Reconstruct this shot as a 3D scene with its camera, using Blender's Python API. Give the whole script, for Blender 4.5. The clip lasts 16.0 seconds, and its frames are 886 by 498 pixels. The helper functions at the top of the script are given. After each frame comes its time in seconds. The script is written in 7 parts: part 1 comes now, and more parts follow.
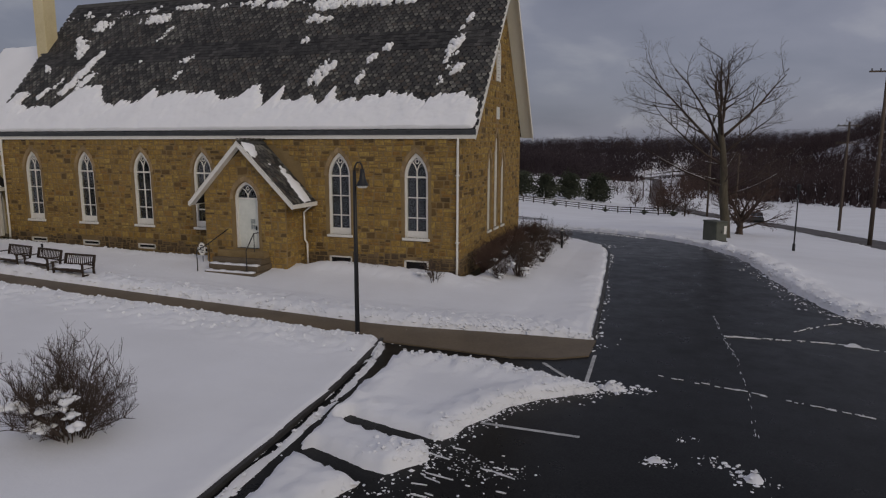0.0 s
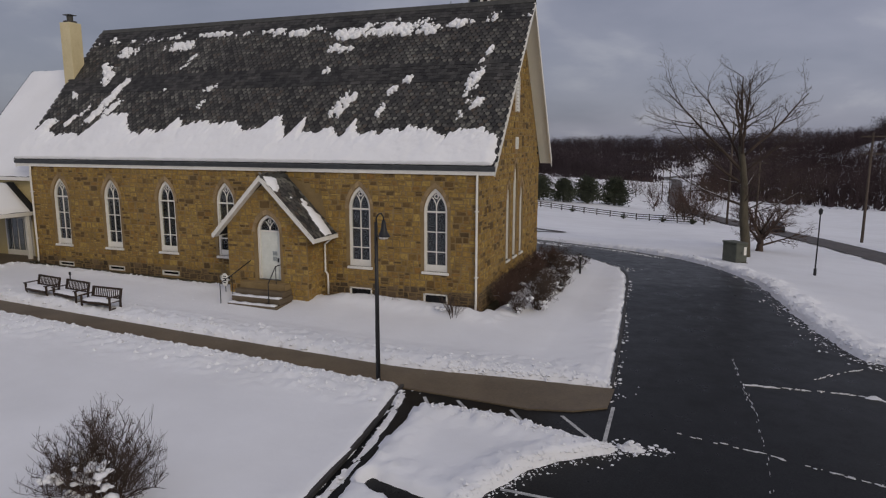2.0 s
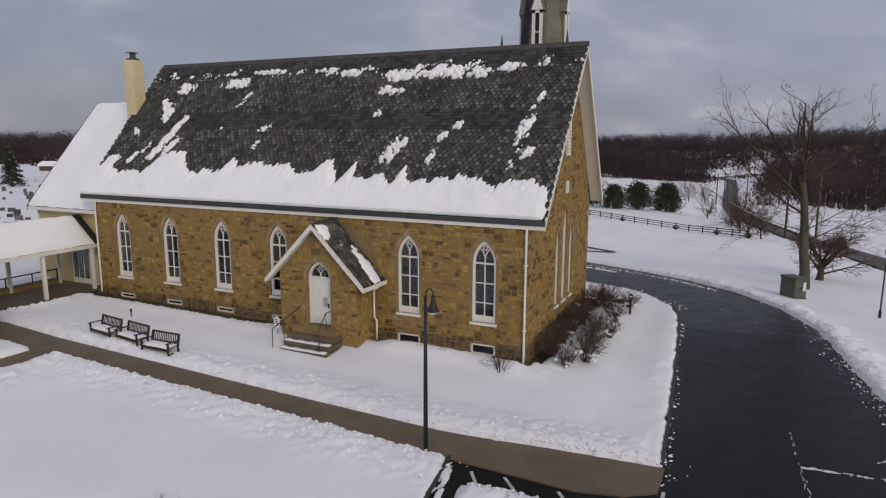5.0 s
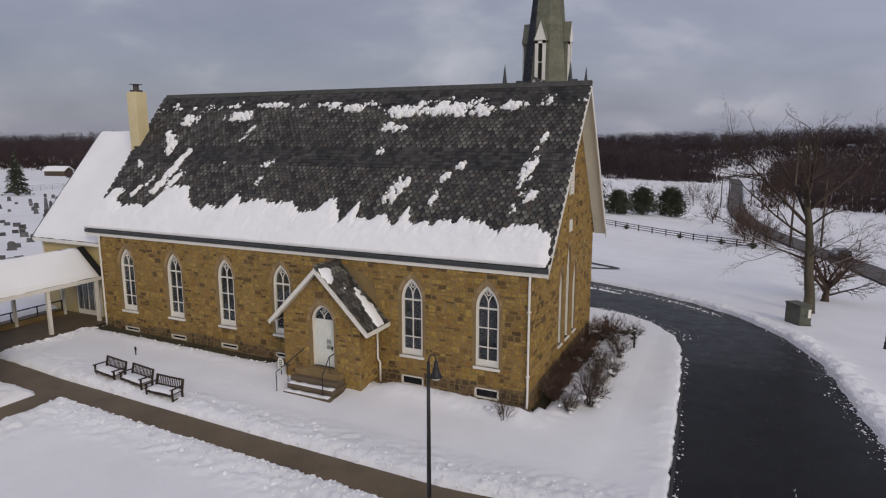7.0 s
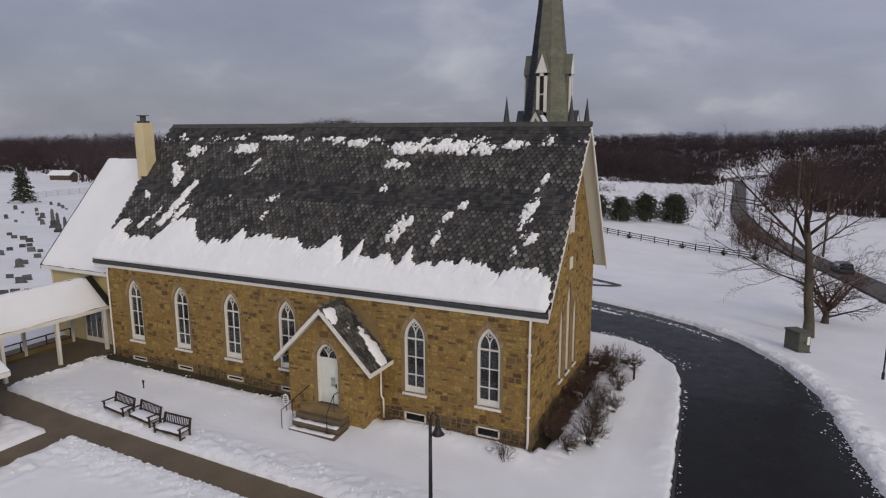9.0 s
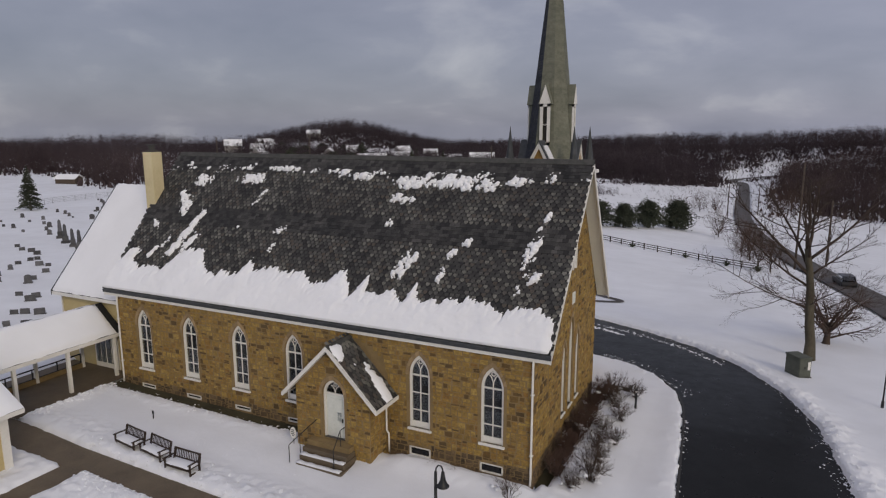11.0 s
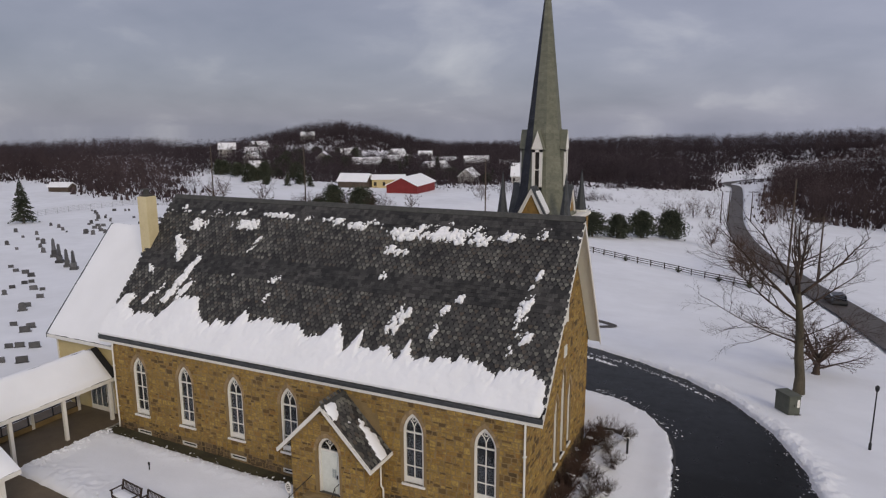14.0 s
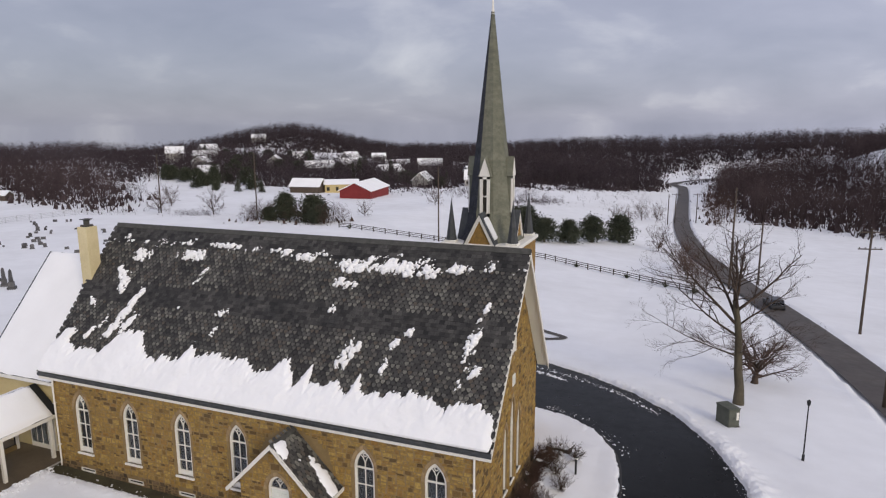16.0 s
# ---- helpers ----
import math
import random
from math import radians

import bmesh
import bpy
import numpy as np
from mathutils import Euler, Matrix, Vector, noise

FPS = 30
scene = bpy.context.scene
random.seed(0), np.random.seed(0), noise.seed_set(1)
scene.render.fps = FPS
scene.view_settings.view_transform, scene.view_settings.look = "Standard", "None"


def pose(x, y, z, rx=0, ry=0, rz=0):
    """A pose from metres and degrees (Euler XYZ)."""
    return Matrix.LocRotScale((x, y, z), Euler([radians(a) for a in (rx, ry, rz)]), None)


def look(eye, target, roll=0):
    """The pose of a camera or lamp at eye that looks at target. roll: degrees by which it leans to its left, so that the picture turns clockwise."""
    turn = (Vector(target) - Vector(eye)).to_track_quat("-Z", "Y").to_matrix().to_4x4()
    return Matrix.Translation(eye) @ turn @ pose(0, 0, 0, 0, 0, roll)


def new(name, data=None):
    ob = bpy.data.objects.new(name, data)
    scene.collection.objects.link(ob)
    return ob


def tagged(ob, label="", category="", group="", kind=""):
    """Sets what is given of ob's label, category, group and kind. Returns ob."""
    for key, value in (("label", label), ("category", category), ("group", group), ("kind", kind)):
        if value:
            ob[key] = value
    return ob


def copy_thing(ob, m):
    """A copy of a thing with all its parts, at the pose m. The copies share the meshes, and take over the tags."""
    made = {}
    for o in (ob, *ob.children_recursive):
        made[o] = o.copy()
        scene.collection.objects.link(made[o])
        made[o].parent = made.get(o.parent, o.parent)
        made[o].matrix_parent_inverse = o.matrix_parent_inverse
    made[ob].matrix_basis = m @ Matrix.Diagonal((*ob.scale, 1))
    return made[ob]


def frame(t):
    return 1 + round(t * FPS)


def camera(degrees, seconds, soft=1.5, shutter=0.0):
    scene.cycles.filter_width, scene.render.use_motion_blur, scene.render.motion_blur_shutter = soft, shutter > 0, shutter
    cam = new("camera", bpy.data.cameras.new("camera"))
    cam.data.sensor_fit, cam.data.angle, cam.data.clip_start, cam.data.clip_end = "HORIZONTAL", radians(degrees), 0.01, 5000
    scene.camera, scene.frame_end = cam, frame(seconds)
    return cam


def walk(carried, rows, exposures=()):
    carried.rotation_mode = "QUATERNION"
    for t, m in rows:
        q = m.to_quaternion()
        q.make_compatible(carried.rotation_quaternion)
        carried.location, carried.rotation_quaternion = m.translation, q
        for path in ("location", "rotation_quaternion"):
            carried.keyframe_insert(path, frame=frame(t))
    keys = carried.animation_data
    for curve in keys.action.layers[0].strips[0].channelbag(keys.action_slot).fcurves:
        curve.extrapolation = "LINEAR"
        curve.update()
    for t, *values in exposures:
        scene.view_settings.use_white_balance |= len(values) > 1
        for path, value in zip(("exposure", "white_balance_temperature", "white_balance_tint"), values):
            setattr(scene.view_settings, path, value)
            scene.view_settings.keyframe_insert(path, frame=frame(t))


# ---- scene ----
cam = camera(68.9, 16.0, 1.2)
PATH = [
    (0, (7.823, -24.724, 5.325), (7.18, -22.857, 5.007), 0.1),
    (0.5, (7.808, -24.744, 5.696), (7.164, -22.878, 5.376), 0.1),
    (1, (7.792, -24.761, 6.105), (7.145, -22.896, 5.783), 0.1),
    (1.5, (7.78, -24.761, 6.476), (7.12, -22.901, 6.152), 0.1),
    (2, (7.723, -24.746, 6.894), (7.032, -22.898, 6.566), 0.1),
    (2.5, (7.692, -24.742, 7.278), (6.966, -22.908, 6.946), 0.1),
    (3, (7.656, -24.716, 7.665), (6.882, -22.902, 7.33), 0.1),
    (3.5, (7.62, -24.705, 8.01), (6.825, -22.901, 7.673), 0.2),
    (4, (7.59, -24.643, 8.372), (6.778, -22.847, 8.034), 0.2),
    (6.5, (7.375, -24.137, 10.691), (6.547, -22.351, 10.336), 0.0),
    (7, (7.373, -24.083, 11.187), (6.54, -22.3, 10.832), -0.1),
    (7.5, (7.377, -24.065, 11.678), (6.541, -22.284, 11.319), -0.0),
    (8, (7.422, -24.11, 12.181), (6.583, -22.33, 11.821), -0.1),
    (8.5, (7.451, -24.14, 12.636), (6.61, -22.362, 12.275), -0.0),
    (9, (7.484, -24.197, 13.121), (6.642, -22.419, 12.76), -0.1),
    (11.5, (7.507, -24.38, 15.467), (6.655, -22.608, 15.099), -0.1),
    (12, (7.5, -24.381, 15.936), (6.647, -22.609, 15.569), -0.1),
    (12.5, (7.48, -24.347, 16.39), (6.625, -22.576, 16.021), -0.1),
    (13, (7.451, -24.293, 16.89), (6.595, -22.523, 16.52), -0.1),
    (13.5, (7.484, -24.232, 17.315), (6.632, -22.461, 16.943), -0.1),
    (14, (7.513, -24.164, 17.787), (6.677, -22.386, 17.414), -0.2),
    (14.5, (7.559, -24.117, 18.192), (6.744, -22.329, 17.818), -0.2),
    (15, (7.653, -24.028, 18.658), (6.866, -22.228, 18.282), -0.3),
    (15.5, (7.763, -23.967, 19.067), (7.007, -22.155, 18.69), -0.3),
    (16, (7.848, -24.001, 19.452), (7.138, -22.169, 19.077), -0.3),
]
walk(cam, [(t, look(eye, target, roll)) for t, eye, target, roll in PATH],
     [(0, -1.46), (1.5, -1.24), (2.5, -1.05), (3.5, -0.87), (7, -0.85), (9, -0.89), (12.5, -1.01), (14, -0.82), (15, -0.74), (16, -0.50)])

# ---- light ----
SUN_DIR = Vector((0.70, -0.54, 0.43)).normalized()          # towards the sun: low in the east-south-east, behind thin cloud
world = bpy.data.worlds.new("sky")
scene.world = world
world.use_nodes = True
wn, wl = world.node_tree.nodes, world.node_tree.links
wn.clear()
w_out = wn.new("ShaderNodeOutputWorld")
w_bg = wn.new("ShaderNodeBackground")
w_sky = wn.new("ShaderNodeTexSky")
w_sky.sky_type, w_sky.sun_disc = "NISHITA", False
w_sky.sun_elevation, w_sky.sun_rotation = math.asin(SUN_DIR.z), math.atan2(SUN_DIR.x, SUN_DIR.y)
w_co = wn.new("ShaderNodeTexCoord")
# clouds lie in a flat layer, seen in perspective
w_xyz = wn.new("ShaderNodeSeparateXYZ")
w_up = wn.new("ShaderNodeMath")
w_up.operation = "MAXIMUM"
w_up.inputs[1].default_value = 0.0
w_lift = wn.new("ShaderNodeMath")
w_lift.operation = "ADD"
w_lift.inputs[1].default_value = 0.34
w_div = wn.new("ShaderNodeVectorMath")
w_div.operation = "DIVIDE"
w_den = wn.new("ShaderNodeCombineXYZ")
w_den.inputs["Z"].default_value = 1.0
w_noise = wn.new("ShaderNodeTexNoise")
w_noise.inputs["Scale"].default_value, w_noise.inputs["Detail"].default_value = 1.75, 6.0
w_noise.inputs["Roughness"].default_value = 0.50
w_noise.inputs["Distortion"].default_value = 0.25
w_ramp = wn.new("ShaderNodeValToRGB")
w_ramp.color_ramp.elements[0].position, w_ramp.color_ramp.elements[0].color = 0.32, (0.336, 0.353, 0.466, 1)
w_ramp.color_ramp.elements[1].position, w_ramp.color_ramp.elements[1].color = 0.72, (0.695, 0.695, 0.780, 1)
w_mid = w_ramp.color_ramp.elements.new(0.53)
w_mid.color = (0.427, 0.438, 0.558, 1)
# brighter cloud towards the sun
w_south = wn.new("ShaderNodeVectorMath")
w_south.operation = "DOT_PRODUCT"
w_south.inputs[1].default_value = (SUN_DIR.x, SUN_DIR.y, 0.55)
w_rng = wn.new("ShaderNodeMapRange")
w_rng.inputs["From Min"].default_value, w_rng.inputs["From Max"].default_value = -0.90, 1.0
w_rng.inputs["To Min"].default_value, w_rng.inputs["To Max"].default_value = 1.0, 2.3
w_mul = wn.new("ShaderNodeVectorMath")
w_mul.operation = "SCALE"
w_mix = wn.new("ShaderNodeMix")
w_mix.data_type = "RGBA"
w_mix.blend_type = "ADD"
w_mix.inputs[0].default_value = 0.02
wl.new(w_co.outputs["Generated"], w_xyz.inputs[0])
wl.new(w_xyz.outputs["Z"], w_up.inputs[0])
wl.new(w_up.outputs[0], w_lift.inputs[0])
wl.new(w_lift.outputs[0], w_den.inputs["X"])
wl.new(w_lift.outputs[0], w_den.inputs["Y"])
wl.new(w_co.outputs["Generated"], w_div.inputs[0])
wl.new(w_den.outputs[0], w_div.inputs[1])
wl.new(w_div.outputs[0], w_noise.inputs["Vector"])
wl.new(w_noise.outputs["Fac"], w_ramp.inputs["Fac"])
wl.new(w_co.outputs["Generated"], w_south.inputs[0])
wl.new(w_south.outputs["Value"], w_rng.inputs["Value"])
w_warm = wn.new("ShaderNodeMapRange")
w_warm.inputs["From Min"].default_value, w_warm.inputs["From Max"].default_value = -0.35, 1.0
w_tint = wn.new("ShaderNodeMix")
w_tint.data_type, w_tint.blend_type = "RGBA", "MULTIPLY"
w_tint.inputs[7].default_value = (1.03, 1.0, 0.91, 1)
wl.new(w_south.outputs["Value"], w_warm.inputs["Value"])
wl.new(w_warm.outputs["Result"], w_tint.inputs[0])
wl.new(w_ramp.outputs["Color"], w_tint.inputs[6])
wl.new(w_tint.outputs[2], w_mul.inputs[0])
wl.new(w_rng.outputs["Result"], w_mul.inputs["Scale"])
wl.new(w_mul.outputs[0], w_mix.inputs[6])
wl.new(w_sky.outputs["Color"], w_mix.inputs[7])
wl.new(w_mix.outputs[2], w_bg.inputs["Color"])
w_bg.inputs["Strength"].default_value = 0.96
wl.new(w_bg.outputs[0], w_out.inputs["Surface"])

sun = new("sun", bpy.data.lights.new("sun", "SUN"))
sun.data.energy, sun.data.angle, sun.data.color = 1.75, radians(16), (1.0, 0.865, 0.64)
sun.matrix_world = look(SUN_DIR * 100, (0, 0, 0))


# ---- materials ----
def mat_new(name, base, rough=0.8, metal=0.0, spec=0.5):
    m = bpy.data.materials.new(name)
    m.use_nodes = True
    n = m.node_tree.nodes
    b = n["Principled BSDF"]
    b.inputs["Base Color"].default_value = (*base, 1)
    b.inputs["Roughness"].default_value = rough
    b.inputs["Metallic"].default_value = metal
    b.inputs["Specular IOR Level"].default_value = spec
    return m, n, m.node_tree.links, b


def noise_node(n, l, scale, detail=4.0, rough=0.6, stretch=None, coord="Object"):
    tex = n.new("ShaderNodeTexNoise")
    tex.inputs["Scale"].default_value, tex.inputs["Detail"].default_value, tex.inputs["Roughness"].default_value = scale, detail, rough
    if coord == "Position":
        geo = n.new("ShaderNodeNewGeometry")
        src = geo.outputs["Position"]
    else:
        co = n.new("ShaderNodeTexCoord")
        src = co.outputs[coord]
    if stretch:
        mp = n.new("ShaderNodeMapping")
        mp.inputs["Scale"].default_value = stretch
        l.new(src, mp.inputs["Vector"])
        src = mp.outputs[0]
    l.new(src, tex.inputs["Vector"])
    return tex


def mixed(n, l, fac, a, b, blend="MIX"):
    mx = n.new("ShaderNodeMix")
    mx.data_type, mx.blend_type = "RGBA", blend
    for sock, v in ((mx.inputs[0], fac), (mx.inputs[6], a), (mx.inputs[7], b)):
        if isinstance(v, (int, float)):
            sock.default_value = v
        elif isinstance(v, tuple):
            sock.default_value = (*v, 1)
        else:
            l.new(v, sock)
    return mx.outputs[2]


def ramped(n, l, fac, lo, hi):
    r = n.new("ShaderNodeMapRange")
    r.inputs["From Min"].default_value, r.inputs["From Max"].default_value = lo, hi
    l.new(fac, r.inputs["Value"])
    return r.outputs["Result"]


def bumped(n, l, b, height, strength=0.3, dist=0.02):
    bp = n.new("ShaderNodeBump")
    bp.inputs["Strength"].default_value, bp.inputs["Distance"].default_value = strength, dist
    l.new(height, bp.inputs["Height"])
    l.new(bp.outputs["Normal"], b.inputs["Normal"])


def grained(name, dark, light, rough=0.8, big=0.6, fine=18.0, bump=0.3, dist=0.01, stretch=None, metal=0.0, spec=0.4, coord="Position", random_amount=0.0, island=False):
    """A surface that varies at two scales, and from piece to piece."""
    m, n, l, b = mat_new(name, light, rough, metal, spec)
    t1 = noise_node(n, l, big, 5, 0.6, stretch, coord)
    t2 = noise_node(n, l, fine, 4, 0.65, stretch, coord)
    f = n.new("ShaderNodeMath")
    f.operation = "MULTIPLY_ADD"
    l.new(t1.outputs["Fac"], f.inputs[0])
    f.inputs[1].default_value = 0.6
    half = n.new("ShaderNodeMath")
    half.operation = "MULTIPLY"
    l.new(t2.outputs["Fac"], half.inputs[0])
    half.inputs[1].default_value = 0.4
    l.new(half.outputs[0], f.inputs[2])
    col = mixed(n, l, ramped(n, l, f.outputs[0], 0.33, 0.67), dark, light)
    if random_amount:
        if island:
            src = n.new("ShaderNodeNewGeometry").outputs["Random Per Island"]
        else:
            src = n.new("ShaderNodeObjectInfo").outputs["Random"]
        hsv = n.new("ShaderNodeHueSaturation")
        l.new(col, hsv.inputs["Color"])
        mr = n.new("ShaderNodeMapRange")
        mr.inputs["To Min"].default_value, mr.inputs["To Max"].default_value = 1 - random_amount, 1 + random_amount
        l.new(src, mr.inputs["Value"])
        l.new(mr.outputs[0], hsv.inputs["Value"])
        col = hsv.outputs[0]
    l.new(col, b.inputs["Base Color"])
    if bump:
        bumped(n, l, b, t2.outputs["Fac"], bump, dist)
    return m


def stone_mat(name, island):
    """Brown and honey-coloured fieldstone, each stone of its own shade."""
    m, n, l, b = mat_new(name, (0.3, 0.2, 0.1), 0.85, 0, 0.3)
    src = n.new("ShaderNodeNewGeometry").outputs["Random Per Island"] if island else n.new("ShaderNodeObjectInfo").outputs["Random"]
    ramp = n.new("ShaderNodeValToRGB")
    ramp.color_ramp.interpolation = "LINEAR"
    stops = ((0.0, (0.062, 0.037, 0.013)), (0.13, (0.156, 0.086, 0.022)), (0.19, (0.342, 0.207, 0.047)), (0.40, (0.427, 0.266, 0.060)), (0.56, (0.342, 0.200, 0.044)), (0.66, (0.316, 0.161, 0.037)), (0.72, (0.435, 0.274, 0.065)), (0.93, (0.514, 0.344, 0.087)), (1.0, (0.277, 0.176, 0.047)))
    e = ramp.color_ramp.elements
    e[0].position, e[0].color = stops[0][0], (*stops[0][1], 1)
    e[1].position, e[1].color = stops[-1][0], (*stops[-1][1], 1)
    for p, c in stops[1:-1]:
        k = e.new(p)
        k.color = (*c, 1)
    l.new(src, ramp.inputs["Fac"])
    t1 = noise_node(n, l, 6.5, 7, 0.72, None, "Position")
    t2 = noise_node(n, l, 0.5, 4, 0.6, None, "Position")
    col = mixed(n, l, ramped(n, l, t1.outputs["Fac"], 0.34, 0.66), mixed(n, l, 0.72, ramp.outputs["Color"], (0.06, 0.04, 0.02)), ramp.outputs["Color"])
    col = mixed(n, l, ramped(n, l, t2.outputs["Fac"], 0.3, 0.8), col, mixed(n, l, 0.3, col, (0.35, 0.25, 0.12)))
    l.new(col, b.inputs["Base Color"])
    bumped(n, l, b, t1.outputs["Fac"], 0.6, 0.02)
    return m


def slate_mat(name, island):
    """Slates of uneven greys, some green or brown with age, weathered in broad patches."""
    m, n, l, b = mat_new(name, (0.08, 0.08, 0.08), 0.7, 0, 0.35)
    src = n.new("ShaderNodeNewGeometry").outputs["Random Per Island"] if island else n.new("ShaderNodeObjectInfo").outputs["Random"]
    ramp = n.new("ShaderNodeValToRGB")
    e = ramp.color_ramp.elements
    e[0].position, e[0].color = 0.0, (0.026, 0.025, 0.025, 1)
    e[1].position, e[1].color = 1.0, (0.205, 0.196, 0.168, 1)
    for p, c in ((0.25, (0.056, 0.054, 0.051)), (0.55, (0.108, 0.104, 0.094)), (0.72, (0.092, 0.072, 0.055)), (0.80, (0.150, 0.146, 0.124))):
        e.new(p).color = (*c, 1)
    l.new(src, ramp.inputs["Fac"])
    broad = noise_node(n, l, 0.35, 5, 0.65, None, "Position")
    fine = noise_node(n, l, 16, 5, 0.7, (1, 0.5, 0.5), "Position")
    col = mixed(n, l, ramped(n, l, broad.outputs["Fac"], 0.46, 0.72), ramp.outputs["Color"], mixed(n, l, 0.55, ramp.outputs["Color"], (0.040, 0.033, 0.030)))
    col = mixed(n, l, ramped(n, l, fine.outputs["Fac"], 0.34, 0.52), mixed(n, l, 0.6, col, (0.018, 0.018, 0.018)), col)
    l.new(col, b.inputs["Base Color"])
    bumped(n, l, b, fine.outputs["Fac"], 0.5, 0.012)
    return m


def twig_haze(name, dark, light, vary=0.3):
    """Fine bare twigs, past counting, that let some light through to the far side."""
    m = bpy.data.materials.new(name)
    m.use_nodes = True
    n, l = m.node_tree.nodes, m.node_tree.links
    n.remove(n["Principled BSDF"])
    t1, t2 = noise_node(n, l, 0.025, 4, 0.6, None, "Position"), noise_node(n, l, 0.16, 4, 0.6, None, "Position")
    f = n.new("ShaderNodeMath")
    f.operation = "ADD"
    l.new(t1.outputs["Fac"], f.inputs[0])
    l.new(t2.outputs["Fac"], f.inputs[1])
    col = mixed(n, l, ramped(n, l, f.outputs[0], 0.75, 1.25), dark, light)
    hsv = n.new("ShaderNodeHueSaturation")
    mr = n.new("ShaderNodeMapRange")
    mr.inputs["To Min"].default_value, mr.inputs["To Max"].default_value = 1 - vary, 1 + vary
    l.new(n.new("ShaderNodeNewGeometry").outputs["Random Per Island"], mr.inputs["Value"])
    l.new(mr.outputs[0], hsv.inputs["Value"])
    l.new(col, hsv.inputs["Color"])
    face, through_ = n.new("ShaderNodeBsdfDiffuse"), n.new("ShaderNodeBsdfTranslucent")
    both = n.new("ShaderNodeMixShader")
    both.inputs[0].default_value = 0.4
    l.new(hsv.outputs[0], face.inputs["Color"])
    l.new(hsv.outputs[0], through_.inputs["Color"])
    l.new(face.outputs[0], both.inputs[1])
    l.new(through_.outputs[0], both.inputs[2])
    l.new(both.outputs[0], n["Material Output"].inputs["Surface"])
    return m


# thin: how strongly the painted cloud shade greys the snow in patches
def snow_mat(name, tint=(0.785, 0.79, 0.815), lump=2.2, thin=0.35):
    m, n, l, b = mat_new(name, tint, 0.75, 0, 0.25)
    t1 = noise_node(n, l, 0.35, 5, 0.55, None, "Position")
    t2 = noise_node(n, l, lump, 6, 0.6, None, "Position")
    t3 = noise_node(n, l, 26, 3, 0.6, None, "Position")
    col = mixed(n, l, ramped(n, l, t1.outputs["Fac"], 0.3, 0.7), tint, tuple(min(0.92, c * 1.075) for c in tint))
    # broad random patches greyed: cloud shade over the fields, put into the colour
    t4 = noise_node(n, l, 0.06, 5, 0.65, None, "Position")
    col = mixed(n, l, ramped(n, l, t4.outputs["Fac"], 0.42, 0.85), col, mixed(n, l, thin, col, (0.46, 0.45, 0.44)))
    l.new(col, b.inputs["Base Color"])
    h = n.new("ShaderNodeMath")
    h.operation = "MULTIPLY_ADD"
    l.new(t3.outputs["Fac"], h.inputs[0])
    h.inputs[1].default_value = 0.12
    l.new(t2.outputs["Fac"], h.inputs[2])
    bumped(n, l, b, h.outputs[0], 0.35, 0.06)
    return m


def asphalt_mat(name, dark, light, wet=0.45, gloss=0.28):
    m, n, l, b = mat_new(name, light, 0.5, 0, gloss)
    t1 = noise_node(n, l, 0.22, 6, 0.6, None, "Position")
    t2 = noise_node(n, l, 30, 3, 0.7, None, "Position")
    t3 = noise_node(n, l, 1.3, 5, 0.65, None, "Position")
    col = mixed(n, l, ramped(n, l, t1.outputs["Fac"], 0.35, 0.68), dark, light)
    col = mixed(n, l, ramped(n, l, t2.outputs["Fac"], 0.4, 0.9), col, mixed(n, l, 0.2, col, (0.12, 0.12, 0.12)))
    l.new(col, b.inputs["Base Color"])
    rr = n.new("ShaderNodeMapRange")
    rr.inputs["From Min"].default_value, rr.inputs["From Max"].default_value = 0.3, 0.7
    rr.inputs["To Min"].default_value, rr.inputs["To Max"].default_value = wet, wet + 0.16
    l.new(t3.outputs["Fac"], rr.inputs["Value"])
    l.new(rr.outputs[0], b.inputs["Roughness"])
    bumped(n, l, b, t2.outputs["Fac"], 0.10, 0.004)
    return m


# toned below the roof snow, again for cloud shade over the fields
SNOW = snow_mat("snow")
SNOW_ROOF = snow_mat("roof snow", (0.84, 0.84, 0.85), 3.5, 0.0)
ASPHALT = asphalt_mat("wet asphalt", (0.003, 0.003, 0.0033), (0.0065, 0.0065, 0.007), 0.25, 0.095)
ASPHALT_OLD = asphalt_mat("road asphalt", (0.055, 0.047, 0.043), (0.098, 0.084, 0.076), 0.55)
CONCRETE = grained("wet concrete", (0.085, 0.064, 0.041), (0.165, 0.126, 0.082), 0.6, 0.7, 14, 0.2)
KERB = grained("kerb concrete", (0.035, 0.031, 0.027), (0.10, 0.090, 0.080), 0.8, 1.5, 20, 0.3)
KERB_WET = grained("wet dark kerb concrete", (0.016, 0.015, 0.014), (0.050, 0.046, 0.042), 0.6, 1.5, 20, 0.3)
MORTAR = grained("brown mortar", (0.17, 0.115, 0.052), (0.29, 0.205, 0.095), 0.9, 1.2, 22, 0.4, 0.02)
STONE = stone_mat("fieldstone", False)
STONE_BED = stone_mat("fieldstone bedded", True)
DAMP = grained("dark damp plinth stone", (0.055, 0.038, 0.022), (0.17, 0.115, 0.06), 0.75, 1.4, 14, 0.5, 0.015, random_amount=0.45, island=True)
DRESSED = grained("dressed stone", (0.22, 0.15, 0.075), (0.36, 0.26, 0.14), 0.85, 1.6, 16, 0.4, 0.01, random_amount=0.2)
SLATE = slate_mat("grey slate", False)
SLATE_BED = slate_mat("grey slate bedded", True)
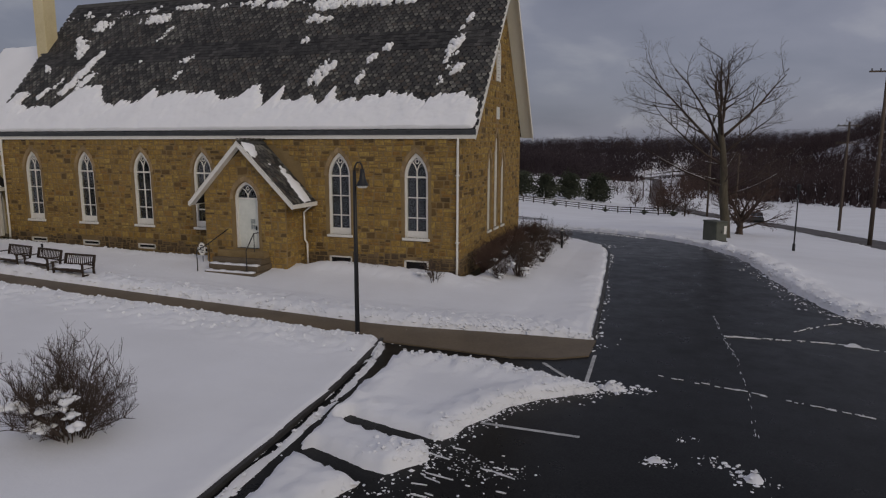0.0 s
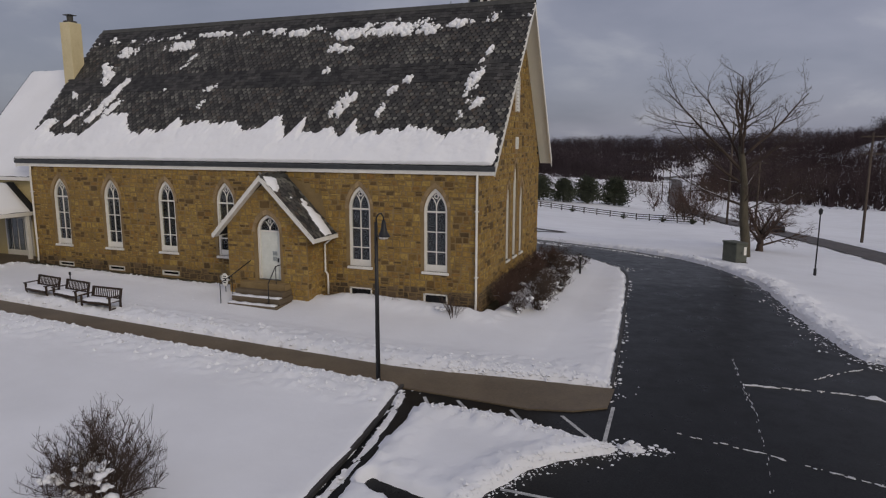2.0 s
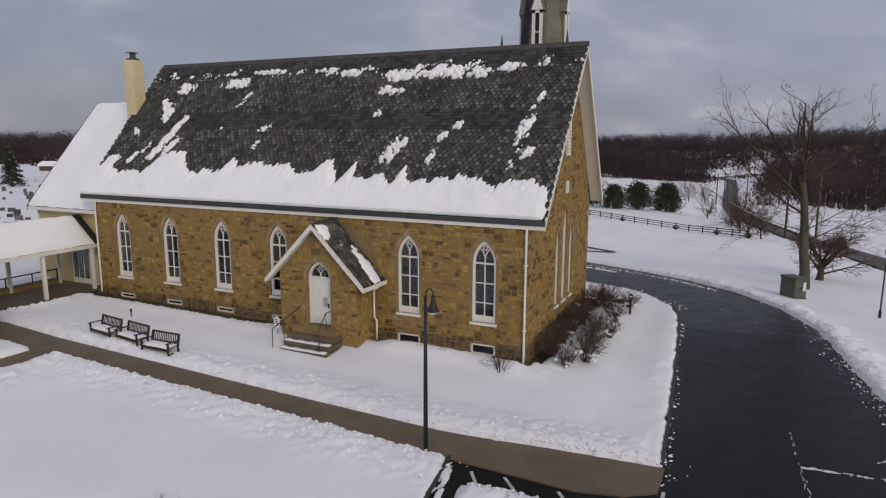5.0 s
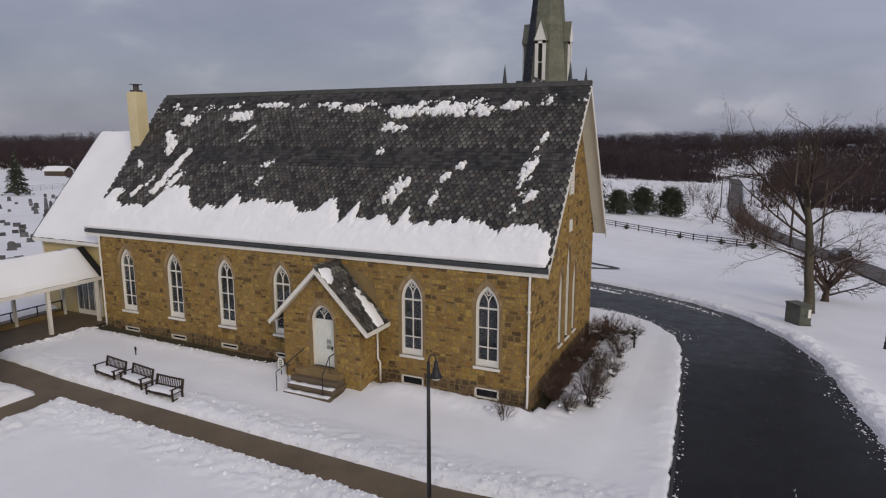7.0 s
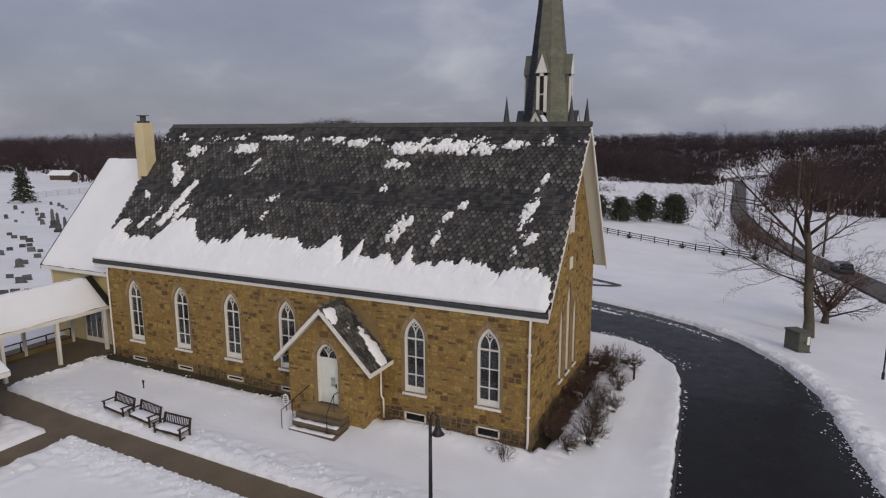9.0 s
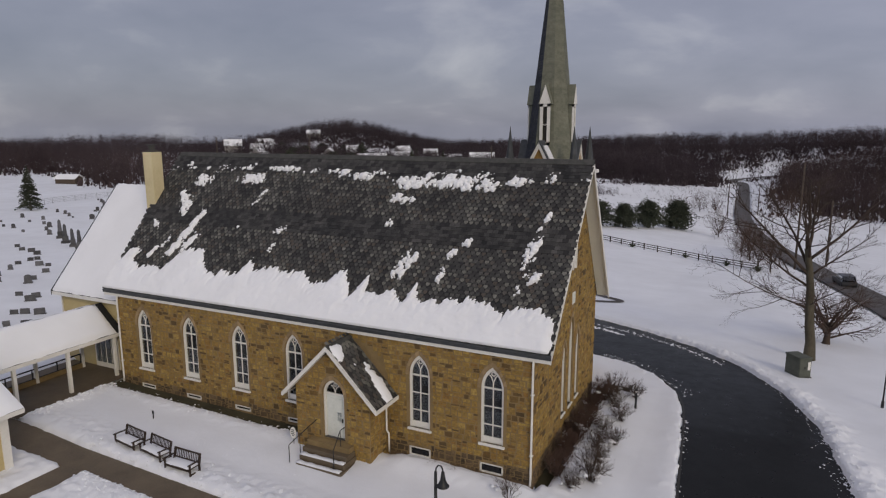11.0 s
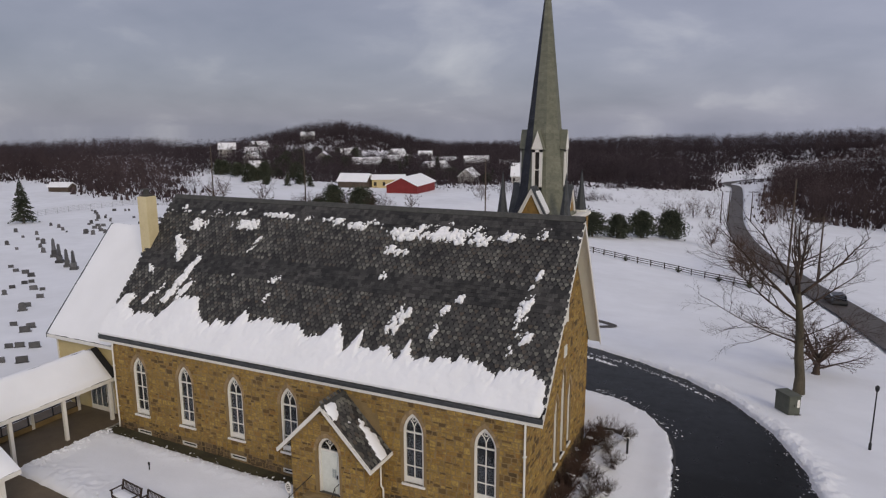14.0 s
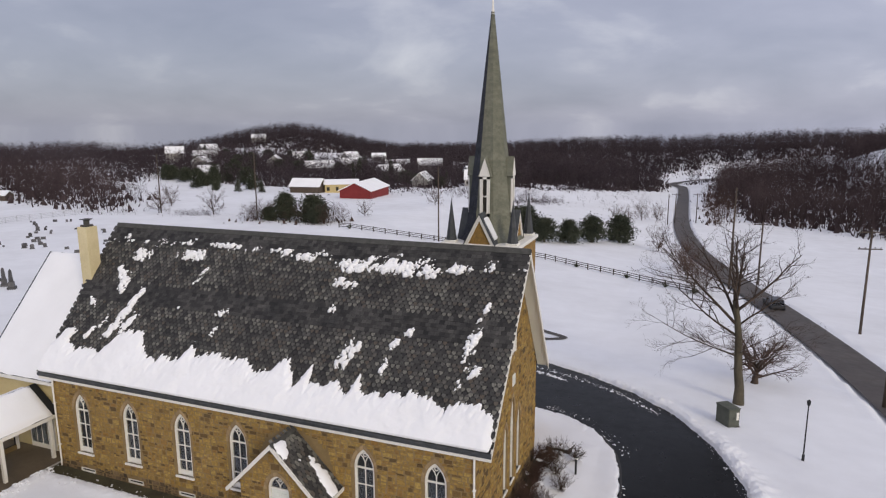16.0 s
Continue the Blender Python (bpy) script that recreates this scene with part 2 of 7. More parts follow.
PLAIN_SLATE = grained("plain dark slate", (0.014, 0.014, 0.014), (0.060, 0.056, 0.052), 0.7, 1.1, 14, 0.4, 0.012, random_amount=0.65, island=True)
ROOF_DARK = grained("roof underlay", (0.008, 0.008, 0.009), (0.02, 0.02, 0.021), 0.8, 2, 12, 0.3)
RIDGE_METAL = grained("weathered ridge metal", (0.035, 0.035, 0.032), (0.085, 0.083, 0.074), 0.7, 3, 20, 0.2)
WHITE = grained("white paint", (0.68, 0.655, 0.60), (0.81, 0.785, 0.725), 0.55, 0.8, 9, 0.08, 0.003)
CREAM_WHITE = grained("cream white paint", (0.80, 0.78, 0.66), (0.88, 0.86, 0.74), 0.6, 0.8, 9, 0.08, 0.003)
DOOR_WHITE = grained("greenish white door paint", (0.60, 0.62, 0.56), (0.74, 0.75, 0.69), 0.5, 1.2, 9, 0.05, 0.002)
CREAM = grained("cream stucco", (0.56, 0.47, 0.27), (0.70, 0.60, 0.37), 0.85, 0.9, 14, 0.2, 0.006)
YELLOW = grained("yellow siding", (0.47, 0.37, 0.17), (0.58, 0.47, 0.24), 0.7, 0.8, 10, 0.1, 0.004)
SPIRE = grained("weathered spire shingles", (0.11, 0.115, 0.085), (0.22, 0.22, 0.165), 0.85, 0.9, 10, 0.4, 0.015, (1, 1, 2.2), random_amount=0.10, island=True)
LEAD = grained("dark lead", (0.03, 0.033, 0.036), (0.07, 0.075, 0.08), 0.6, 3, 15, 0.2)
BLACK = grained("black painted metal", (0.008, 0.008, 0.009), (0.02, 0.02, 0.021), 0.45, 4, 25, 0.05, 0.002)
DARKWOOD = grained("dark bench wood", (0.020, 0.013, 0.009), (0.055, 0.035, 0.024), 0.6, 5, 30, 0.2, 0.004)
POSTWOOD = grained("weathered pole wood", (0.05, 0.036, 0.026), (0.12, 0.092, 0.07), 0.85, 2, 20, 0.3, 0.01, (1, 1, 0.15))
FENCEWOOD = grained("grey fence wood", (0.03, 0.025, 0.02), (0.08, 0.065, 0.05), 0.85, 2, 16, 0.2)
BARK = grained("grey brown bark", (0.045, 0.038, 0.026), (0.125, 0.108, 0.074), 0.9, 1.5, 11, 0.6, 0.03, (1, 1, 0.3))
TWIG = grained("bare twigs", (0.035, 0.024, 0.019), (0.085, 0.060, 0.045), 0.9, 0.8, 6, 0.0)
TWIG_RED = grained("reddish twigs", (0.045, 0.026, 0.020), (0.105, 0.062, 0.046), 0.9, 0.8, 6, 0.0)
NEEDLE = grained("dark conifer needles", (0.020, 0.028, 0.018), (0.085, 0.092, 0.058), 0.85, 0.6, 5, 0.0, random_amount=0.5, island=True)
# woods tones paled and pushed to purple: distance haze put into the twig colour
WOODS = twig_haze("haze-tinted winter woods", (0.055, 0.040, 0.041), (0.112, 0.084, 0.082))
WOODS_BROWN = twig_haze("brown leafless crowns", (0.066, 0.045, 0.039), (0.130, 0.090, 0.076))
SPIRE_DARK = grained("blue-black spire slates", (0.014, 0.015, 0.020), (0.045, 0.047, 0.058), 0.75, 0.9, 10, 0.4, 0.015, (1, 1, 2.2), random_amount=0.25, island=True)
WOODS_FAR = twig_haze("haze-tinted far bare woods", (0.054, 0.042, 0.046), (0.102, 0.081, 0.085), 0.22)
UTILITY = grained("olive green utility cabinet paint", (0.06, 0.065, 0.05), (0.11, 0.115, 0.09), 0.6, 2, 15, 0.1)
RED = grained("red barn boards", (0.15, 0.016, 0.016), (0.235, 0.028, 0.027), 0.75, 0.5, 6, 0.1)
GRANITE = grained("grey granite", (0.040, 0.040, 0.043), (0.125, 0.122, 0.125), 0.7, 2, 18, 0.2, random_amount=0.5)
HOUSE_WALL = grained("pale house siding", (0.26, 0.25, 0.24), (0.50, 0.48, 0.45), 0.8, 0.3, 3, 0.0, random_amount=0.35)
GALVANISED = grained("dull galvanised wire", (0.30, 0.30, 0.31), (0.42, 0.42, 0.43), 0.6, 1, 10, 0.0)
PAINT_LINE = grained("worn line paint", (0.22, 0.22, 0.22), (0.62, 0.62, 0.61), 0.7, 3.5, 20, 0.0)
MUD = grained("wet brown ground", (0.028, 0.024, 0.012), (0.075, 0.064, 0.030), 0.9, 1.2, 12, 0.4, 0.03)


def glass_mat():
    m, n, l, b = mat_new("window glass", (0.55, 0.60, 0.66), 0.06, 0, 0.6)
    b.inputs["Transmission Weight"].default_value = 1.0
    b.inputs["IOR"].default_value = 1.45
    return m


GLASS = glass_mat()
DARK_GLASS = grained("dark basement glass", (0.006, 0.006, 0.007), (0.016, 0.017, 0.020), 0.18, 1, 6, 0.0)
CURTAIN = grained("grey blind", (0.035, 0.036, 0.042), (0.095, 0.098, 0.110), 0.9, 0.7, 5, 0.1)
DARK_IN = grained("dark interior", (0.02, 0.018, 0.016), (0.04, 0.036, 0.03), 0.9, 1, 8, 0.0)


# ---- mesh helpers ----
class Geo:
    """Collects vertices and faces for one mesh."""

    def __init__(self):
        self.v, self.f = [], []

    def add(self, verts, faces):
        o = len(self.v)
        self.v.extend(tuple(p) for p in verts)
        self.f.extend(tuple(o + i for i in q) for q in faces)
        return self

    def box(self, x0, x1, y0, y1, z0, z1):
        return self.add([(x0, y0, z0), (x1, y0, z0), (x1, y1, z0), (x0, y1, z0), (x0, y0, z1), (x1, y0, z1), (x1, y1, z1), (x0, y1, z1)],
                        [(0, 3, 2, 1), (4, 5, 6, 7), (0, 1, 5, 4), (1, 2, 6, 5), (2, 3, 7, 6), (3, 0, 4, 7)])

    def prism(self, outline, axis, lo, hi):
        """An outline (a, b) pushed along an axis: 'y' takes (x, z), 'x' takes (y, z), 'z' takes (x, y)."""
        put = {"y": lambda a, b, c: (a, c, b), "x": lambda a, b, c: (c, a, b), "z": lambda a, b, c: (a, b, c)}[axis]
        k = len(outline)
        verts = [put(a, b, lo) for a, b in outline] + [put(a, b, hi) for a, b in outline]
        faces = [tuple(range(k)), tuple(range(2 * k - 1, k - 1, -1))] + [(i, i + k, (i + 1) % k + k, (i + 1) % k) for i in range(k)]
        return self.add(verts, faces)

    def tube(self, points, radii, sides=6, cap=True):
        """A round bar along points."""
        pts = [Vector(p) for p in points]
        if isinstance(radii, (int, float)):
            radii = [radii] * len(pts)
        rings, prev = [], None
        for i, p in enumerate(pts):
            d = (pts[min(i + 1, len(pts) - 1)] - pts[max(i - 1, 0)]).normalized()
            a = prev if prev is not None else (Vector((1, 0, 0)) if abs(d.x) < 0.8 else Vector((0, 1, 0)))
            a = (a - d * a.dot(d)).normalized()
            prev = a
            b = d.cross(a)
            rings.append([p + (a * math.cos(2 * math.pi * k / sides) + b * math.sin(2 * math.pi * k / sides)) * radii[i] for k in range(sides)])
        verts = [q for r in rings for q in r]
        faces = [(i * sides + k, i * sides + (k + 1) % sides, (i + 1) * sides + (k + 1) % sides, (i + 1) * sides + k) for i in range(len(pts) - 1) for k in range(sides)]
        if cap:
            faces += [tuple(range(sides - 1, -1, -1)), tuple((len(pts) - 1) * sides + k for k in range(sides))]
        return self.add(verts, faces)

    def link(self, name, mat, parent=None, label="", category="", group="", kind="", bevel=0.0, smooth=False, weld=False):
        me = bpy.data.meshes.new(name)
        me.from_pydata(self.v, [], self.f)
        if weld:
            bm = bmesh.new()
            bm.from_mesh(me)
            bmesh.ops.remove_doubles(bm, verts=bm.verts, dist=0.0005)
            bm.to_mesh(me)
            bm.free()
        if bevel:
            bm = bmesh.new()
            bm.from_mesh(me)
            bmesh.ops.recalc_face_normals(bm, faces=bm.faces)
            bmesh.ops.bevel(bm, geom=bm.edges, offset=bevel, segments=1, affect="EDGES", clamp_overlap=True)
            bm.to_mesh(me)
            bm.free()
        else:
            bm = bmesh.new()
            bm.from_mesh(me)
            bmesh.ops.recalc_face_normals(bm, faces=bm.faces)
            bm.to_mesh(me)
            bm.free()
        if smooth:
            me.polygons.foreach_set("use_smooth", [True] * len(me.polygons))
        me.materials.append(mat)
        ob = new(name, me)
        if parent:
            ob.parent = parent
        return tagged(ob, label, category, group, kind)


def thing(name, label, category, group="", kind=""):
    return tagged(new(name), label, category, group, kind)


def lerp(a, b, k):
    return a + (b - a) * k


# ---- the lie of the land ----
def bare(x, y):
    """Height of the bare ground, for arrays or numbers."""
    x, y = np.asarray(x, float), np.asarray(y, float)
    north = np.interp(y, [-200, 0, 10, 20, 32, 60, 85, 136, 200, 318, 500, 900], [-0.5, -0.45, -0.45, -1.0, -1.8, -3.8, -5.8, -9.0, -11.5, -14.0, -14.0, -24.0])
    north = north - 0.04 * np.clip(x - 10, 0, 25) * np.clip((y - 5) / 20, 0, 1)
    west = np.interp(y, [-200, 0, 36, 100, 200, 318, 500, 900], [0.3, 0.4, -0.5, -2.0, -5.0, -8.0, -10.0, -22.0])
    kk = np.clip((y - 8) / 14, 0, 1)
    k = np.clip(-x / 27, 0, 1) * (1 - kk) + np.clip(-x / 60, 0, 1) * kk
    z = north * (1 - k) + west * k
    z = z + 0.30 * np.clip(1 - np.maximum(np.maximum(-26 - x, x - 0.5), np.maximum(-1.0 - y, y - 12)) / 3.0, 0, 1) * np.clip((x + 26) / 20, 0, 1)
    # hills all round
    def hill(cx, cy, rx, ry, h):
        return h * np.exp(-(((x - cx) / rx) ** 2 + ((y - cy) / ry) ** 2))
    z = z + hill(-300, 425, 62, 70, 22) + hill(130, 335, 65, 75, 22) + hill(200, 335, 110, 95, 17) + hill(330, 290, 110, 150, 22) + hill(90, 490, 110, 70, 8)
    z = z + hill(60, 480, 260, 60, 12) + hill(-330, 260, 120, 110, 8) + hill(-230, 300, 90, 60, 4)
    return z - 0.045 * np.maximum(0.0, np.hypot(x, y) - 600)


def gz(x, y):
    return float(bare(x, y))


def inside(px, py, poly):
    """Distance to a polygon's edge, positive inside, for arrays."""
    px, py = np.asarray(px, float), np.asarray(py, float)
    best = np.full(px.shape, 1e9)
    odd = np.zeros(px.shape, bool)
    n = len(poly)
    for i in range(n):
        (x0, y0), (x1, y1) = poly[i], poly[(i + 1) % n]
        dx, dy = x1 - x0, y1 - y0
        k = np.clip(((px - x0) * dx + (py - y0) * dy) / (dx * dx + dy * dy + 1e-12), 0, 1)
        best = np.minimum(best, np.hypot(px - x0 - k * dx, py - y0 - k * dy))
        if y0 != y1:
            odd ^= ((y0 > py) != (y1 > py)) & (px < (x1 - x0) * (py - y0) / (y1 - y0) + x0)
    return np.where(odd, best, -best)


def rough(x, y, scale, seed=0.0):
    """Soft random height for arrays, from a sum of turned sines."""
    out = np.zeros(np.shape(x))
    rng = np.random.RandomState(int(seed * 10) + 7)
    for i in range(9):
        a, p = rng.uniform(0, 6.28), rng.uniform(0, 6.28)
        s = scale * (1.0 + 0.42 * i)
        out = out + np.sin((x * math.cos(a) + y * math.sin(a)) * s + p + 1.3 * np.sin((y * math.cos(a) - x * math.sin(a)) * s * 0.6 + p)) / (1 + 0.45 * i)
    return out / 3.2


# paved outlines
DRIVE = [(0.15, -7.75), (0.45, -9.5), (0.75, -12), (0.95, -15), (1.1, -20), (1.6, -60), (60, -60), (60, -6), (30, -4.2), (20, -2.6), (15.0, -0.9), (13.6, 0.1), (12.9, 2.8), (12.4, 5.6), (12.0, 9.2), (11.5, 13.2), (10.1, 17.8), (7.6, 22.6), (4.2, 26.4), (0.4, 29.2),
         (-4.6, 31.6), (-12, 33), (-30, 33), (-30, 21.5), (-12, 21.5), (-4, 20.4), (0.3, 19.3), (2.7, 17.6), (4.2, 15.2), (4.9, 12.6), (5.3, 8.5), (5.65, 2.5), (6.05, -5.6), (6.1, -7.4), (5.2, -7.9), (4, -8.1)]
WALK = [(6.1, -5.7), (6.05, -7.2), (5.2, -7.75), (4.0, -8.05), (0.15, -7.85), (-18.0, -7.65), (-18.2, -16), (-19.6, -16), (-19.4, -7.75), (-24, -7.75), (-31, -7.75), (-31, -6.0), (-24, -6.0), (-20, -6.25), (-9.5, -6.35), (-1, -6.3), (3.5, -5.85)]
DECK = [(-25.5, 1.1), (-25.5, -6.0), (-31, -6.0), (-31, 1.1)]
ROADLINE = [(27.0, -40), (26.2, 0), (25.0, 25), (23.5, 41), (21.9, 53), (19.0, 71), (15.2, 92.5), (9.9, 125), (5.4, 184), (4.0, 292), (2.6, 332), (-2.5, 350), (6, 368), (30, 384), (60, 398)]
HEAP = [(0.95, -9.05), (1.7, -8.95), (2.6, -8.95), (4.2, -9.15), (5.7, -9.5), (6.7, -9.5), (6.5, -9.9), (5.4, -10.7), (4.8, -11.4), (4.5, -12.1), (4.2, -12.6), (4.1, -13.2), (3.8, -13.6), (4.0, -14.3), (3.6, -14.8), (3.4, -15.3), (3.1, -15.6), (2.9, -16.2), (2.6, -18), (1.7, -18), (1.5, -16), (1.35, -14.4), (1.2, -13), (1.05, -11.1)]
RUTS = [[(1.6, -13.1), (2.7, -13.4), (4.0, -13.7), (5.2, -13.95)], [(1.6, -14.7), (2.8, -15.1), (3.9, -15.3), (5.2, -15.6)]]
# small mounds of pushed snow left on the asphalt: x, y, half length, half width
MOUNDS = [(7.9, -12.9, 0.36, 0.15), (9.55, -13.05, 0.30, 0.20), (6.9, -9.45, 0.5, 0.22), (9.1, -12.6, 0.22, 0.10), (13.2, -3.75, 0.55, 0.14)]


def band(line, half):
    """An outline round a line."""
    left, right = [], []
    for i, (x, y) in enumerate(line):
        a, b = line[max(i - 1, 0)], line[min(i + 1, len(line) - 1)]
        d = math.hypot(b[0] - a[0], b[1] - a[1])
        nx, ny = -(b[1] - a[1]) / d * half, (b[0] - a[0]) / d * half
        left.append((x + nx, y + ny))
        right.append((x - nx, y - ny))
    return left + right[::-1]


def curve(points, per=6):
    """A smooth line through points."""
    out = []
    p = [points[0]] + list(points) + [points[-1]]
    for i in range(1, len(p) - 2):
        for k in range(per):
            t = k / per
            q = [0.5 * (2 * p[i][d] + (p[i + 1][d] - p[i - 1][d]) * t + (2 * p[i - 1][d] - 5 * p[i][d] + 4 * p[i + 1][d] - p[i + 2][d]) * t * t + (3 * p[i][d] - p[i - 1][d] - 3 * p[i + 1][d] + p[i + 2][d]) * t ** 3) for d in range(len(points[0]))]
            out.append(tuple(q))
    out.append(tuple(points[-1]))
    return out


ROADCURVE = curve(ROADLINE, 8)
ROAD = band(curve(ROADLINE, 3), 2.6)


def cover(x, y):
    """Thickness of the snow; negative where the ground is swept bare."""
    wob = 0.10 * rough(x, y, 2.6, 1) + 0.07 * rough(x, y, 7.0, 2)
    depth = 0.14 + 0.03 * rough(x, y, 0.5, 3)
    drive = inside(x, y, DRIVE)
    calm = np.where((x < 1.6) & (y < -7.6), 0.25, 1.0)
    heap = inside(x, y, HEAP)
    for rut in RUTS:
        heap = np.minimum(heap, -inside(x, y, band(rut, 0.15)) - 0.02)
    heap = heap + 1.3 * wob
    for cx, cy, rx, ry in MOUNDS:
        heap = np.maximum(heap, (1 - np.hypot((x - cx) / rx, (y - cy) / ry)) * ry + 0.9 * wob)
    ridge = inside(x, y, band([(0.28, -8.3), (0.60, -9.5), (0.92, -12), (1.1, -15), (1.3, -20)], 0.17)) + 0.5 * wob
    drive = np.minimum(drive, -np.maximum(heap, ridge))
    bareness = np.maximum(np.maximum(drive + calm * wob, inside(x, y, WALK) + 0.8 * wob - 0.06 + 0.3 * ((x > 0.0) & (y < -7.0))), inside(x, y, DECK))
    bareness = np.maximum(bareness, inside(x, y, ROAD) + wob)
    # thawed strip at the foot of the church
    foot = 0.35 - np.maximum(np.maximum(-25.2 - x, x - 0.15), np.maximum(-0.45 - y, y - 13)) + 0.5 * wob - 0.35 * np.clip((x + 14) / 4, 0, 1) * (y < 0.2)
    bareness = np.maximum(bareness, foot)
    edge = np.clip((bareness + 0.16) / 0.16, 0, 1)
    clods = 0.03 * np.abs(rough(x, y, 4.5, 51)) + 0.08 * np.abs(rough(x, y, 9.5, 52)) + 0.07 * np.abs(rough(x, y, 15, 53))
    depth = depth + clods * np.clip(1 - np.abs(inside(x, y, HEAP) - 0.35) / 0.7, 0, 1) * (x > 1.3) * (y < -8.5)
    trod = np.exp(-((inside(x, y, WALK) + 1.05) / 0.85) ** 2) * (0.10 * np.abs(rough(x, y, 3.4, 31)) + 0.14 * np.abs(rough(x, y, 6.6, 32)) + 0.07 * np.abs(rough(x, y, 12.0, 33)))
    bank = np.exp(-((bareness + 0.55) / 0.45) ** 2) * (0.03 + 0.06 * np.abs(rough(x, y, 3.1, 4)) + 0.09 * np.abs(rough(x, y, 7.5, 5)) + 0.07 * np.abs(rough(x, y, 13.0, 6)))
    bank = bank * np.where((x > 2) & (x < 6.3) & (y > -5.2) & (y < 20), 0.3, 1.0)
    bank = bank * np.where((x < 1.3) & (inside(x, y, WALK) < -1.1) & (y < -8), 0.2, 1.0)
    # the plough's spoil along the outer edge of the drive
    spoil = np.exp(-((drive + 0.9) / 0.75) ** 2) * (x > 2) * (y > -2) * (y < 31) * np.clip((x - 4.0) / 3.0 + (y > 22), 0, 1)
    bank = bank + spoil * (0.03 + 0.22 * np.maximum(0, rough(x, y, 1.5, 41)) + 0.10 * np.abs(rough(x, y, 4.2, 42)) + 0.10 * np.abs(rough(x, y, 9.0, 43)))
    d = (depth + bank) * (1 - edge) - 0.16 * edge
    # drifts against the wall east of the porch
    d = d + (0.30 + 0.08 * rough(x, y, 1.8, 61)) * np.exp(-((y + 0.25) / 0.9) ** 2) * np.clip((x + 6.6) / 0.8, 0, 1) * np.clip((0.6 - x) / 0.8, 0, 1) * (y < 0.4)
    # a trodden, lumpy strip beside the walk
    d = d + trod * (x < 5.4) * (y > -16) * np.clip(-bareness / 0.3, 0, 1)
    return d


def spaced(lo, hi, fine_lo, fine_hi, step, grow=1.16, most=70):
    mid = list(np.arange(fine_lo, fine_hi + step / 2, step))
    out, s, p = [], step, fine_hi
    while p < hi:
        s = min(s * grow, most)
        p += s
        out.append(min(p, hi))
    back, s, p = [], step, fine_lo
    while p > lo:
        s = min(s * grow, most)
        p -= s
        back.append(max(p, lo))
    return np.array(back[::-1] + mid + out)


def ground_sheet():
    xs, ys = spaced(-1500, 1500, -26, 16, 0.125, 1.065, 26), spaced(-1200, 1500, -18, 30, 0.125, 1.055, 26)
    X, Y = np.meshgrid(xs, ys)
    Z = bare(X, Y) + cover(X, Y)
    nx, ny = len(xs), len(ys)
    verts = np.stack([X.ravel(), Y.ravel(), Z.ravel()], 1)
    i = np.arange(nx * ny).reshape(ny, nx)
    faces = np.stack([i[:-1, :-1].ravel(), i[:-1, 1:].ravel(), i[1:, 1:].ravel(), i[1:, :-1].ravel()], 1)
    me = bpy.data.meshes.new("ground")
    me.vertices.add(len(verts))
    me.vertices.foreach_set("co", verts.ravel())
    me.loops.add(faces.size)
    me.loops.foreach_set("vertex_index", faces.ravel().astype(np.int32))
    me.polygons.add(len(faces))
    me.polygons.foreach_set("loop_start", np.arange(0, faces.size, 4, dtype=np.int32))
    me.polygons.foreach_set("loop_total", np.full(len(faces), 4, dtype=np.int32))
    me.update()
    me.polygons.foreach_set("use_smooth", [True] * len(faces))
    me.materials.append(SNOW)
    return tagged(new("ground", me), "snow-covered lawns and fields with trodden lumpy edges", "ground", kind="structure")


def paved(name, outline, mat, step, lift, label, category, reach=0.6):
    """A sheet that follows the bare ground within an outline."""
    px, py = [p[0] for p in outline], [p[1] for p in outline]
    xs = np.arange(min(px) - step, max(px) + step * 1.5, step)
    ys = np.arange(min(py) - step, max(py) + step * 1.5, step)
    X, Y = np.meshgrid(xs, ys)
    keep = inside(X, Y, outline) > -reach
    Z = bare(X, Y) + lift
    g, index = Geo(), {}
    for j in range(len(ys) - 1):
        for i in range(len(xs) - 1):
            if keep[j, i] and keep[j, i + 1] and keep[j + 1, i] and keep[j + 1, i + 1]:
                q = []
                for a, b in ((j, i), (j, i + 1), (j + 1, i + 1), (j + 1, i)):
                    if (a, b) not in index:
                        index[a, b] = len(g.v)
                        g.v.append((xs[b], ys[a], float(Z[a, b])))
                    q.append(index[a, b])
                g.f.append(tuple(q))
    return g.link(name, mat, None, label, category, kind="structure", smooth=True)


def slab(name, outline, mat, lift, label, category):
    """A paved slab with an exact edge and a rounded south-east end."""
    pts = []
    n = len(outline)
    for i in range(n):
        (x0, y0), (x1, y1) = outline[i], outline[(i + 1) % n]
        k = max(1, round(math.hypot(x1 - x0, y1 - y0) / 0.7))
        pts += [(lerp(x0, x1, j / k), lerp(y0, y1, j / k)) for j in range(k)]
    bm = bmesh.new()
    top = [bm.verts.new((x, y, gz(x, y) + lift)) for x, y in pts]
    low = [bm.verts.new((x, y, gz(x, y) + lift - 0.2)) for x, y in pts]
    m = len(pts)
    edges = [bm.edges.new((top[i], top[(i + 1) % m])) for i in range(m)]
    bmesh.ops.triangle_fill(bm, use_beauty=True, edges=edges)
    for i in range(m):
        bm.faces.new((top[i], low[i], low[(i + 1) % m], top[(i + 1) % m]))
    bmesh.ops.recalc_face_normals(bm, faces=bm.faces)
    me = bpy.data.meshes.new(name)
    bm.to_mesh(me)
    bm.free()
    me.materials.append(mat)
    return tagged(new(name, me), label, category, kind="structure")


